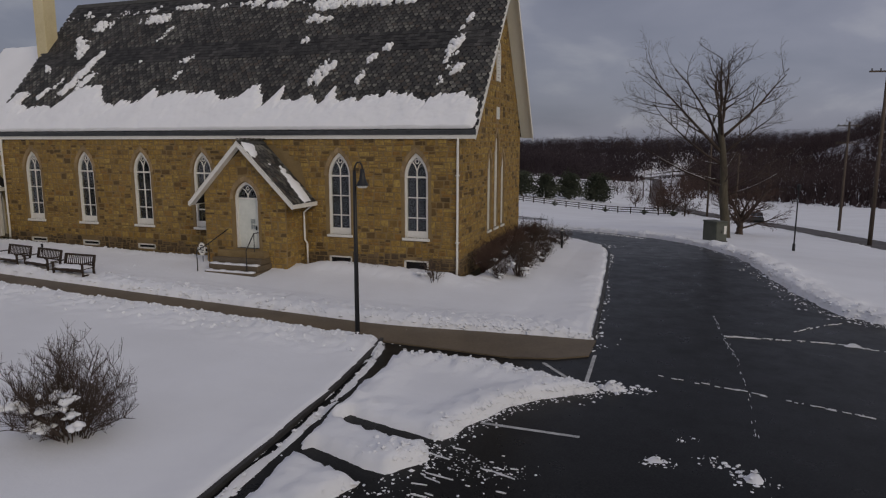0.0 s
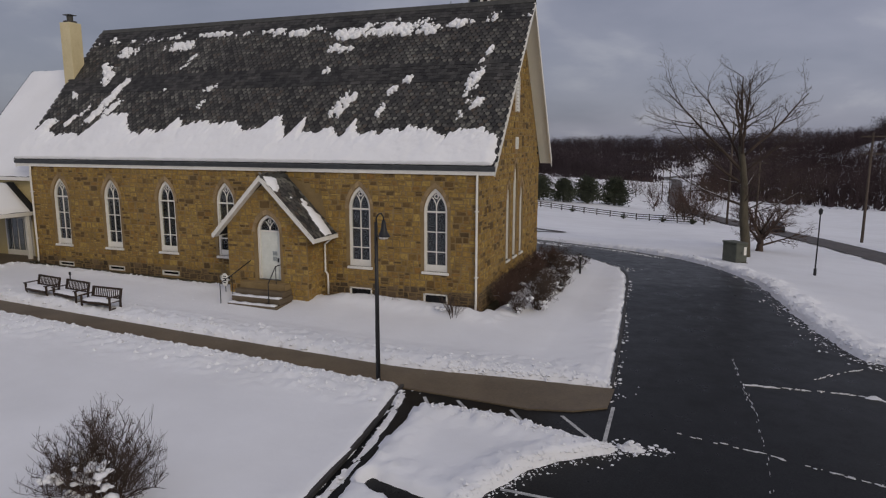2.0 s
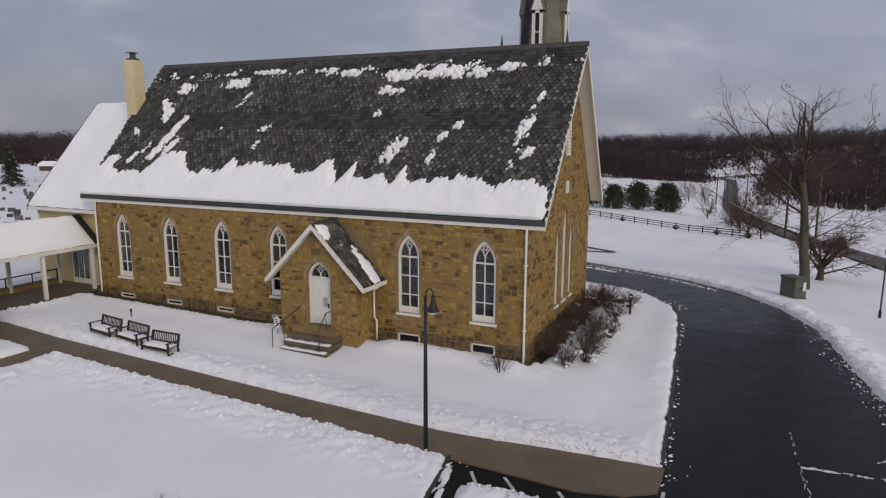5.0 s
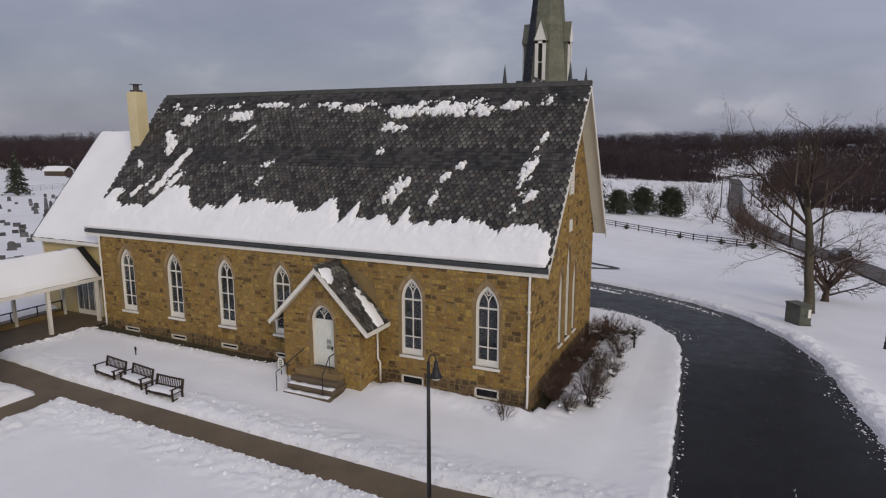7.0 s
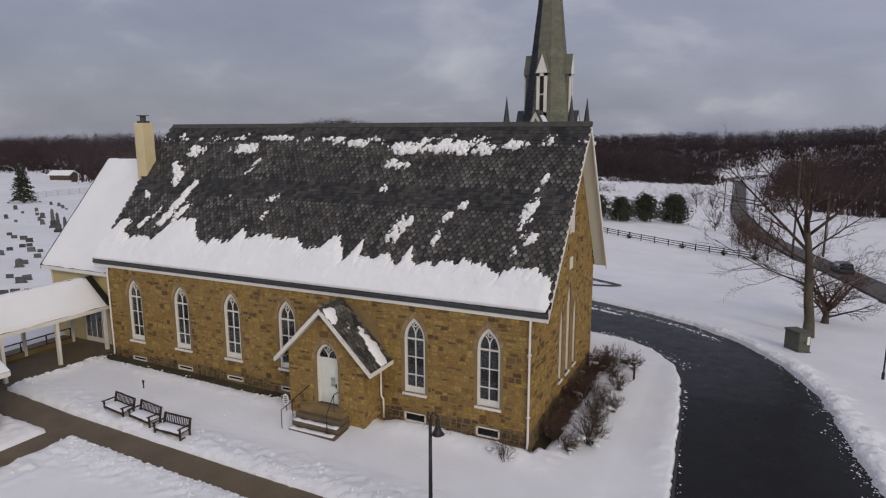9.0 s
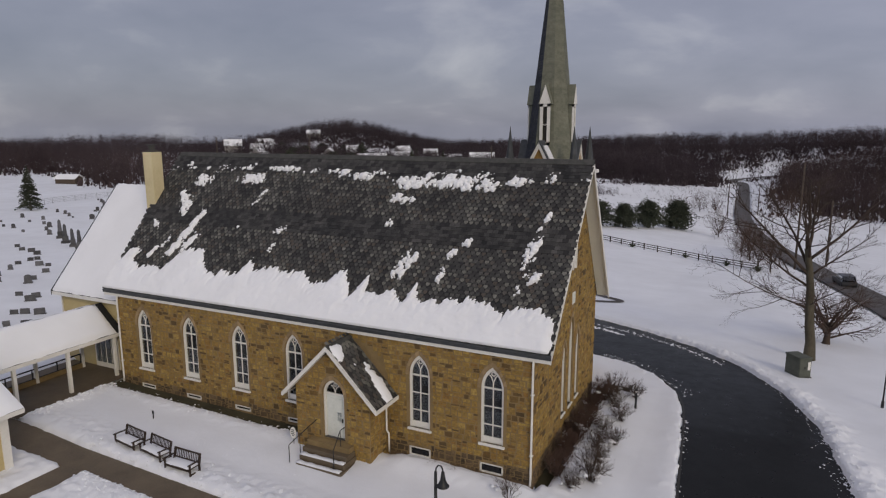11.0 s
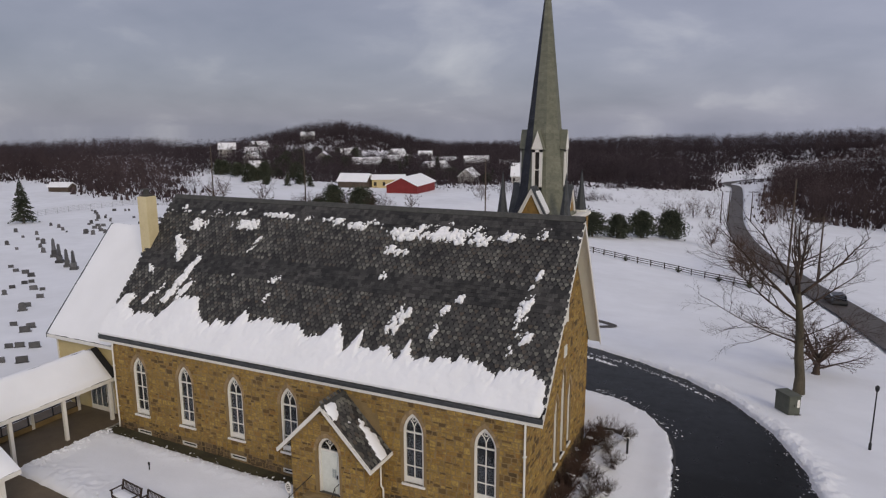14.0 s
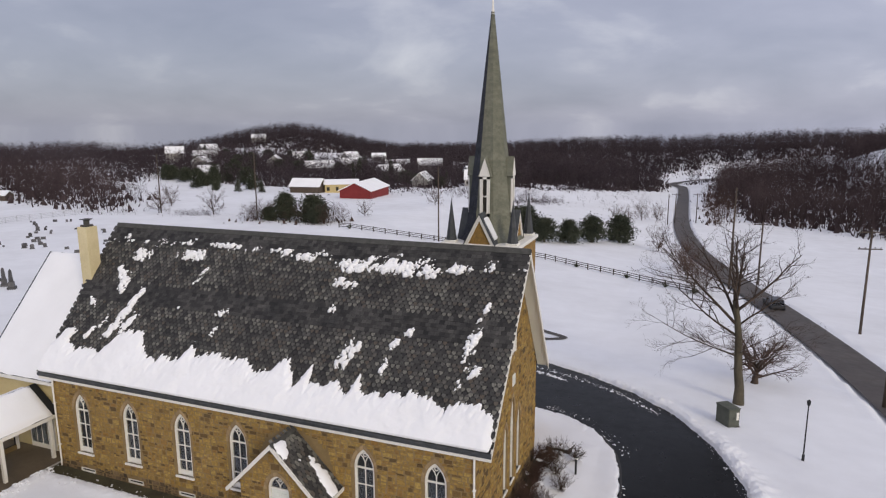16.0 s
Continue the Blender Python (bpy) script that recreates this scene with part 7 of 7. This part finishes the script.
for i in range(78):
    if i < 22:
        k = rng.random()
        x, y, s = lerp(-212, -136, k) + rng.uniform(-4, 4), lerp(193, 157, k) + rng.uniform(0, 30), rng.uniform(0.4, 1.05)
    else:
        k = rng.random()
        x, y, s = lerp(-250, -60, k) + rng.uniform(-10, 10), lerp(262, 255, k) + rng.uniform(-45, 70), rng.uniform(0.5, 1.15)
    c = copy_thing(rng.choice((fir, pine, pine_b)), pose(x, y, gz(x, y), 0, 0, rng.uniform(0, 360)))
    c.scale = (s * rng.uniform(0.8, 1.2), s, s * rng.uniform(0.8, 1.2))
    tagged(c, "dark evergreen in a grove behind the fields" if i < 22 else "dark evergreen standing among the village houses", "tree", "evergreen grove" if i < 22 else "village evergreens")


# ---- woods ----
def woods(name, outline, count, h0, h1, mat, label, seed, blades=30, twig=0.016, fan=0.30, low=0.25, brush=8, stem=0.008, clear=5.0):
    """Leafless trees past counting, each a stem and a rounded haze of twig sprays."""
    rs = np.random.RandomState(seed)
    xs, ys = [p[0] for p in outline], [p[1] for p in outline]
    X, Y = rs.uniform(min(xs), max(xs), count * 5), rs.uniform(min(ys), max(ys), count * 5)
    keep = inside(X, Y, outline) + 6 * rough(X, Y, 0.11, seed) > 0
    keep &= inside(X, Y, ROAD) < -clear
    # few trees stand on the snowy slope behind the bend of the road
    keep &= inside(X, Y, PASTURE) < 0
    keep &= (inside(X, Y, GLADE) < 0) | (rs.uniform(0, 1, len(X)) < 0.07)
    X, Y = X[keep][:count], Y[keep][:count]
    n = len(X)
    Z, H = bare(X, Y), rs.uniform(h0, h1, n)
    V, F = [], []
    base = 0
    def sliver(bx, by, bz, tx, ty, tz, w, ang):
        nonlocal base
        dx, dy, dz = np.cos(ang) * w, np.sin(ang) * w, np.sin(ang * 3.7) * w * 0.6
        v = np.stack([np.stack([tx, ty, tz], 1), np.stack([bx - dx, by - dy, bz - dz], 1), np.stack([bx + dx, by + dy, bz + dz], 1)], 1).reshape(-1, 3)
        V.append(v)
        m = len(bx)
        F.append(np.arange(base, base + 3 * m).reshape(-1, 3))
        base += 3 * m
    H = H * np.where(rs.uniform(0, 1, n) < 0.4, rs.uniform(0.35, 0.85, n), 1.0)
    lx, ly = rs.normal(0, 0.06, n) * H, rs.normal(0, 0.06, n) * H
    for a in (0.2, 1.7):
        w = H * rs.uniform(0.75, 1.25, n) * stem
        sliver(X, Y, Z - 0.3, X + lx, Y + ly, Z + H * 0.86, w, np.full(n, a))
    wide = rs.uniform(0.75, 1.25, n) * fan * H
    for b in range(blades):
        # sprays fill a rounded crown and lie every way, mostly outwards
        d = rs.normal(0, 1, (3, n))
        d /= np.linalg.norm(d, axis=0)
        q = rs.uniform(0.15, 1.0, n) ** 0.45
        mid = (1 + low) / 2
        tz = H * (mid + (1 - mid) * d[2] * q)
        back = rs.uniform(0.25, 0.6, n)
        cx, cy = X + lx * 0.6, Y + ly * 0.6
        sliver(cx + d[0] * q * wide * (1 - back), cy + d[1] * q * wide * (1 - back), Z + tz - H * rs.uniform(-0.02, 0.12, n),
               cx + d[0] * q * wide, cy + d[1] * q * wide, Z + tz, H * twig * rs.uniform(0.4, 1.5, n), rs.uniform(0, 6.28, n))
    # brushwood under the trees
    for b in range(brush):
        qx, qy = X + rs.normal(0, 2.6, n), Y + rs.normal(0, 2.6, n)
        qz = bare(qx, qy)
        h = rs.uniform(0.04, 0.24, n) * H
        sliver(qx, qy, qz - 0.1, qx + rs.normal(0, 0.3, n) * h, qy + rs.normal(0, 0.3, n) * h, qz + h, h * rs.uniform(0.15, 0.5, n), rs.uniform(0, 6.28, n))
    V, F = np.concatenate(V), np.concatenate(F)
    me = bpy.data.meshes.new(name)
    me.vertices.add(len(V))
    me.vertices.foreach_set("co", V.ravel())
    me.loops.add(F.size)
    me.loops.foreach_set("vertex_index", F.ravel().astype(np.int32))
    me.polygons.add(len(F))
    me.polygons.foreach_set("loop_start", np.arange(0, F.size, 3, dtype=np.int32))
    me.polygons.foreach_set("loop_total", np.full(len(F), 3, dtype=np.int32))
    me.update()
    me.materials.append(mat)
    return tagged(new(name, me), label, "woods", kind="stuff")


PASTURE = [(-252, 366), (-200, 352), (-186, 384), (-196, 404), (-238, 402)]
GLADE = [(-20, 352), (-6, 358), (14, 370), (37, 384), (56, 372), (68, 322), (84, 300), (92, 330), (90, 432), (40, 432), (14, 420), (-8, 397), (-24, 372)]
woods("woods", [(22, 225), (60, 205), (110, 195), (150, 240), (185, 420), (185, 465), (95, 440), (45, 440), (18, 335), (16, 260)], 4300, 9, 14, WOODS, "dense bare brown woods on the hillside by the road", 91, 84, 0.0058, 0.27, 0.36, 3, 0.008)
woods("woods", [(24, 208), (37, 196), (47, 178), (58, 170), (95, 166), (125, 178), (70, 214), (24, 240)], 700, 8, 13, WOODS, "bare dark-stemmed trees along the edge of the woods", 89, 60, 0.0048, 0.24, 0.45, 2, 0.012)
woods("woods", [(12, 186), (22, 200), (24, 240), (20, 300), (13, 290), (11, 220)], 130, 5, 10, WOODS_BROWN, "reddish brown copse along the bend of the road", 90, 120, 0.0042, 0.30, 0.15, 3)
woods("woods", [(-130, 300), (-65, 262), (-25, 276), (-4, 318), (8, 352), (60, 392), (150, 450), (170, 520), (-240, 520), (-190, 430)], 8200, 9, 13, WOODS_FAR, "haze-tinted far bare woods closing the valley", 92, 56, 0.010, 0.29, 0.2, 6)
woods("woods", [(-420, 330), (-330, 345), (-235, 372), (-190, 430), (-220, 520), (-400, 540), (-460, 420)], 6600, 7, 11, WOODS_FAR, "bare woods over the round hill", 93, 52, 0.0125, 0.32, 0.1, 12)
woods("woods", [(-123, 97), (-136, 94), (-205, 121), (-330, 120), (-330, 160), (-215, 170), (-160, 130)], 900, 7, 13, WOODS, "wispy brown bare trees along the churchyard", 94, 96, 0.0055, 0.28, 0.15, 4, 0.009)
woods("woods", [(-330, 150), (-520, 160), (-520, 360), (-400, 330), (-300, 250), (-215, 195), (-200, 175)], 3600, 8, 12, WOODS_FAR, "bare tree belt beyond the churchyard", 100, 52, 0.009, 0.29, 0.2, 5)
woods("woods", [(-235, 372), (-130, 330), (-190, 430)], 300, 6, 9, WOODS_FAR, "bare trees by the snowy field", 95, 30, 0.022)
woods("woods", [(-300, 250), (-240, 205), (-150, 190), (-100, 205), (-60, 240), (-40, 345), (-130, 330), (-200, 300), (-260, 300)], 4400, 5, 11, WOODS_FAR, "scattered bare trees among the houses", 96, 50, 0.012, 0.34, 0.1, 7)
woods("copse", [(12.5, 79), (13, 86), (9.5, 108), (5.5, 108), (7.5, 92)], 20, 4.0, 7.5, WOODS_BROWN, "dense reddish brown bare copse beside the road", 103, 190, 0.005, 0.30, 0.08, 1)
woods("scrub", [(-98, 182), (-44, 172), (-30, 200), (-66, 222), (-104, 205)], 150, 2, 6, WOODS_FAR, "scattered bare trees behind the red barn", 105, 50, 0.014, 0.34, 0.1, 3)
woods("scrub", [(15, 84), (10.5, 110), (3.5, 148), (1.2, 186), (-2.5, 186), (0, 148), (6.5, 110), (11, 84)], 70, 1.2, 3.6, WOODS_BROWN, "low reddish brush along the roadside", 106, 70, 0.008, 0.42, 0.0, 4, 0.008, 0.6)
woods("thicket", [(-89, 97), (-66, 95), (-63, 106), (-86, 111)], 130, 2.5, 6.0, WOODS_BROWN, "olive-brown thicket round the evergreens", 99, 170, 0.008, 0.32, 0.03, 3)
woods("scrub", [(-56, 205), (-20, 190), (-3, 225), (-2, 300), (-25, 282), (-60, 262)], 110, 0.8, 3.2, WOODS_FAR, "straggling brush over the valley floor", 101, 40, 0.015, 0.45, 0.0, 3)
woods("hedgerow", [(-62, 176), (-46, 181), (-32, 204), (-36, 208), (-50, 188), (-64, 182)], 160, 1.8, 3.4, WOODS, "dark hedge across the valley floor", 97, 60, 0.014, 0.40, 0.05)
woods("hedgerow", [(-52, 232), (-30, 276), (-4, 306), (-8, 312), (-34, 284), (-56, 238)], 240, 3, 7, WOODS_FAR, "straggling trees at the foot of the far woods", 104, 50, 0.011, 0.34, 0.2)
woods("hedgerow", [(-113, 99.5), (-101, 101.5), (-101, 104), (-113, 103)], 60, 1.2, 2.0, WOODS, "low dark hedge in the field", 98, 30, 0.03, 0.5, 0.0)


# ---- fence ----
fence = thing("fence", "grey three-rail fence across the snowy field", "fence")
line = [(-62, 95), (-40, 94.5), (-16.7, 91.4), (-8.3, 87.2), (-1.4, 84.2), (9.0, 74.7)]
pts = []
for (x0, y0), (x1, y1) in zip(line, line[1:]):
    n = max(1, round(math.hypot(x1 - x0, y1 - y0) / 2.6))
    pts += [(lerp(x0, x1, i / n), lerp(y0, y1, i / n)) for i in range(n)]
pts.append(line[-1])
for i, (x, y) in enumerate(pts):
    z = gz(x, y)
    Geo().box(x - 0.08, x + 0.08, y - 0.08, y + 0.08, z - 0.2, z + 1.25).link("post", FENCEWOOD, fence)
    if i + 1 < len(pts):
        x1, y1 = pts[i + 1]
        z1 = gz(x1, y1)
        for h in (0.45, 0.80, 1.12):
            Geo().tube([(x, y, z + h), (x1, y1, z1 + h)], 0.06, 4).link("rail", FENCEWOOD, fence)
tuft = shrub("shrub", "dark evergreen tuft at the fence foot", 24, 0.9, 0.7, 60, NEEDLE, 6, 0, 4)
for i, k in enumerate((0, 14, 19, 23, 26, 29, 33)):
    x, y = pts[min(k + 1, len(pts) - 1)]
    m = pose(x, y - 0.3, gz(x, y) + 0.1, 0, 0, 40 * i)
    c = tuft if i == 0 else copy_thing(tuft, m)
    c.matrix_basis = m


# ---- far drive loop ----
loop = curve([(-14, 43.0), (-8, 42.3), (-5.6, 41.2), (-3.6, 39.9), (-5.2, 38.4), (-9, 37.6), (-14, 37.2)], 6)
o = band(loop, 0.4)
g = Geo()
n = len(loop)
for i in range(n):
    for x, y in (o[i], o[2 * n - 1 - i]):
        g.v.append((x, y, gz(x, y) + 0.21))
g.f = [(2 * i, 2 * i + 2, 2 * i + 3, 2 * i + 1) for i in range(n - 1)]
g.link("track", ASPHALT_OLD, None, "narrow cleared track in the snowy field", "path", kind="structure", smooth=True)


# ---- poles ----
def utility_pole(x, y, h, arms, turn=0.0):
    o = thing("utility_pole", "weathered wooden utility pole with cross arms" if arms else "plain weathered wooden utility pole", "utility pole", "poles along the road")
    Geo().tube([(0, 0, -0.3), (0, 0, h)], [0.17, 0.11], 8).link("pole", POSTWOOD, o, smooth=True)
    for k in range(arms):
        z = h - 0.5 - 1.9 * k
        Geo().box(-1.25, 1.25, -0.06, 0.06, z, z + 0.12).link("cross_arm", POSTWOOD, o)
        for xx in (-1.1, -0.5, 0.5, 1.1):
            Geo().tube([(xx, 0, z + 0.12), (xx, 0, z + 0.28)], 0.05, 6).link("insulator", KERB, o)
    if not arms:
        Geo().tube([(0.0, 0, h - 1.2), (0.22, 0, h - 1.2), (0.22, 0, h - 0.4)], 0.06, 6).link("bracket", BLACK, o)
    o.matrix_basis = pose(x, y, gz(x, y), 0, 0, turn)


for x, y, h, arms, turn in ((14.1, 84, 15.8, 0, 0), (26.8, 59.5, 12.4, 2, 12), (22.8, 32.2, 13.5, 1, 10), (18.7, 90, 10.5, 1, 0), (9.4, 191, 9.5, 1, 0), (3.2, 188, 9.5, 1, 0), (1.3, 182, 9.5, 0, 0), (-117, 101.4, 15, 0, 0), (-87.5, 101, 15.5, 0, 0), (-39, 94.5, 15, 0, 0)):
    utility_pole(x, y, h, arms, turn)


# ---- churchyard ----
def headstone(kind):
    o = thing("headstone", ("grey upright headstone in the snow", "low broad granite headstone in the snow", "granite obelisk on a stepped base", "small pale headstone in the snow")[kind], "headstone", "graves of the churchyard")
    if kind == 0:
        Geo().box(-0.45, 0.45, -0.2, 0.2, -0.15, 0.2).link("base", GRANITE, o, bevel=0.02)
        Geo().prism([(-0.36, 0.2), (0.36, 0.2), (0.36, 0.85), (0.2, 0.98), (0, 1.02), (-0.2, 0.98), (-0.36, 0.85)], "y", -0.09, 0.09).link("slab", GRANITE, o)
    elif kind == 1:
        Geo().box(-0.70, 0.70, -0.20, 0.20, -0.15, 0.12).link("base", GRANITE, o, bevel=0.02)
        Geo().box(-0.60, 0.60, -0.12, 0.12, 0.12, 0.84).link("slab", GRANITE, o, bevel=0.03)
    elif kind == 2:
        Geo().box(-0.44, 0.44, -0.44, 0.44, -0.15, 0.35).link("base", GRANITE, o, bevel=0.02)
        Geo().box(-0.29, 0.29, -0.29, 0.29, 0.35, 0.95).link("die", GRANITE, o, bevel=0.02)
        Geo().tube([(0, 0, 0.95), (0, 0, 2.3), (0, 0, 2.5)], [0.26, 0.17, 0.02], 4).link("shaft", GRANITE, o)
    else:
        Geo().box(-0.28, 0.28, -0.07, 0.07, -0.1, 0.55).link("slab", GRANITE, o, bevel=0.02)
    return o


kinds = [headstone(i) for i in range(4)]
rng = random.Random(9)
used = set()
graves = []
# rows of graves: first and last place, how many, which kinds
for x0, y0, x1, y1, count, sorts in ((-85.8, 35.9, -109.5, 47.4, 7, (0, 0, 3)), (-69.2, 28.4, -81.7, 34.2, 4, (2,)), (-92.6, 34.4, -110, 43.5, 5, (0, 3)), (-72, 25.2, -78.5, 26.2, 4, (1, 3)), (-62.2, 20.2, -68.0, 21.3, 4, (1,)), (-57.9, 12.0, -66.5, 18.6, 4, (1, 1, 0)),
                                      (-54.6, 12.6, -59.0, 17.4, 3, (1, 0)), (-40.6, 4.8, -51.5, 11.0, 6, (1,)), (-41, 2.8, -52, 8.6, 3, (1, 3)), (-94.6, 50.1, -107.9, 59.7, 6, (0, 1)), (-88, 60.5, -104, 73.6, 7, (0, 1, 3)), (-103.5, 51.7, -112.3, 55.2, 4, (3, 0)),
                                      (-95.8, 52.3, -114.5, 66.2, 7, (0, 1)), (-110, 66.3, -128.3, 75.7, 7, (0, 3)), (-119, 82.4, -127, 78.0, 4, (1, 0)), (-84, 50.0, -92, 56.5, 4, (1, 0)), (-100.0, 66.5, -112, 74.0, 5, (1, 3))):
    for i in range(count):
        k = i / max(1, count - 1)
        graves.append((lerp(x0, x1, k) + rng.uniform(-1.4, 1.4), lerp(y0, y1, k) + rng.uniform(-1.2, 1.2), rng.choice(sorts)))
for x, y, k in graves:
    m = pose(x, y, gz(x, y) + 0.1, rng.uniform(-3, 3), rng.uniform(-2, 2), rng.uniform(38, 58))
    s = rng.uniform(0.95, 1.15) if k == 2 else (rng.uniform(0.45, 0.68) if k == 1 else rng.uniform(0.55, 0.95))
    if k in used:
        c = copy_thing(kinds[k], m)
    else:
        used.add(k)
        c = kinds[k]
        c.matrix_basis = m
    c.scale = (s, s, s)


wire_fence = thing("wire_fence", "pale wire fence on thin posts behind the graves", "fence")
yard = [(-127, 58), (-131, 66), (-134, 76), (-133, 90), (-120, 96)]
ends = []
for (x0, y0), (x1, y1) in zip(yard, yard[1:]):
    n = max(1, round(math.hypot(x1 - x0, y1 - y0) / 3.0))
    ends += [(lerp(x0, x1, i / n), lerp(y0, y1, i / n)) for i in range(n)]
ends.append(yard[-1])
for i, (x, y) in enumerate(ends):
    z = gz(x, y)
    Geo().tube([(x, y, z - 0.2), (x, y, z + 1.4)], 0.05, 6).link("post", GALVANISED, wire_fence)
    if i + 1 < len(ends):
        x1, y1 = ends[i + 1]
        z1 = gz(x1, y1)
        for h in (0.35, 0.70, 1.05, 1.38):
            Geo().tube([(x, y, z + h), (x1, y1, z1 + h)], 0.022, 4).link("wire", GALVANISED, wire_fence)


# ---- buildings in the distance ----
def house(x, y, w, d, h, rise, turn, wall, label, category="house", windows=True, lift=0.0):
    o = thing("house" if category == "house" else category.replace(" ", "_"), label, category)
    Geo().box(-w / 2, w / 2, -d / 2, d / 2, -1.5, h).link("wall", wall, o)
    Geo().prism([(-d / 2, h - 0.02), (d / 2, h - 0.02), (0, h + rise)], "x", -w / 2, w / 2).link("gable", wall, o)
    for s in (-1, 1):
        Geo().prism([(s * (d / 2 + 0.4), h - 0.25), (0, h + rise), (0, h + rise + 0.25), (s * (d / 2 + 0.4), h + 0.05)], "x", -w / 2 - 0.4, w / 2 + 0.4).link("roof", SNOW_ROOF, o, "snow-covered roof")
    if windows:
        n = max(2, int(w / 3))
        for i in range(n):
            xx = lerp(-w / 2 + 1.2, w / 2 - 1.2, i / (n - 1))
            for z in ([1.0, 3.7] if h > 4.5 else [1.0]):
                Geo().box(xx - 0.5, xx + 0.5, -d / 2 - 0.05, -d / 2, z, z + 1.3).link("window", DARK_IN, o)
        for z in ([1.0, 3.7] if h > 4.5 else [1.0]):
            Geo().box(w / 2, w / 2 + 0.05, -0.6, 0.6, z, z + 1.3).link("window", DARK_IN, o)
    o.matrix_basis = pose(x, y, gz(x, y) + lift, 0, 0, turn)
    return o


house(-95.5, 170, 20, 10.5, 3.0, 2.4, 99, RED, "long red barn with a snow-covered roof", "barn", False)
house(-121.7, 176, 11, 7, 2.6, 2.4, 10, POSTWOOD, "low brown shed with a snowy roof", "shed", False)
house(-112, 183, 12, 7, 3.4, 1.2, 30, YELLOW, "pale yellow outbuilding near the red barn", "shed")
house(-186, 108, 6.5, 4, 1.9, 1.0, 20, POSTWOOD, "small shed with a snowy roof by the tree belt", "shed", False)
rng = random.Random(44)
for x, y, w, turn in ((-253, 251, 11, 40), (-245, 265, 15, 30), (-197, 212, 11, 35), (-199, 265, 16, 120), (-203, 297, 13, 30), (-169, 260, 18, 35), (-166, 286, 15, 60), (-206, 400, 12, 30), (-160, 334, 18, 25), (-143, 350, 20, 40), (-125, 300, 16, 25), (-112, 318, 14, 10), (-74, 238, 22, 15), (-84, 262, 18, 40), (-98, 226, 14, 100), (-131, 262, 15, 60), (-294, 379, 12, 30), (-290, 320, 14, 70), (-225, 240, 10, 100), (-180, 312, 11, 70), (-100, 345, 14, 100)):
    house(x, y, w * 0.8, rng.uniform(6.5, 8), rng.choice((2.8, 3.2, 5.0)), rng.uniform(2.4, 3.6), turn, HOUSE_WALL, rng.choice(("pale house with a snow-covered roof across the valley", "grey-sided house under a snowy roof in the village")))


# ---- car on the road ----
car = thing("car", "dark estate car on the country road", "car")
CARPAINT = grained("dark car paint", (0.008, 0.009, 0.011), (0.02, 0.021, 0.024), 0.3, 2, 10, 0.0)
Geo().prism([(-2.2, 0.35), (2.2, 0.35), (2.25, 0.8), (1.1, 0.98), (-2.15, 1.0), (-2.25, 0.6)], "y", -0.9, 0.9).link("body", CARPAINT, car, bevel=0.05)
Geo().prism([(1.0, 0.98), (0.35, 1.55), (-1.75, 1.55), (-2.12, 1.0)], "y", -0.78, 0.78).link("cabin", GLASS, car, "dark car windows")
Geo().prism([(0.4, 1.55), (0.3, 1.6), (-1.7, 1.6), (-1.8, 1.55)], "y", -0.75, 0.75).link("car_roof", CARPAINT, car)
for x in (-1.4, 1.4):
    for s in (-1, 1):
        wh = Geo().tube([(x, s * 0.92, 0.33), (x, s * 0.70, 0.33)], 0.33, 12).link("wheel", BLACK, car)
        Geo().tube([(x, s * 0.93, 0.33), (x, s * 0.90, 0.33)], 0.2, 10).link("rim", KERB, wh)
car.matrix_basis = pose(19.0, 70.5, gz(19.0, 70.5) + 0.02, 0, 0, 98)
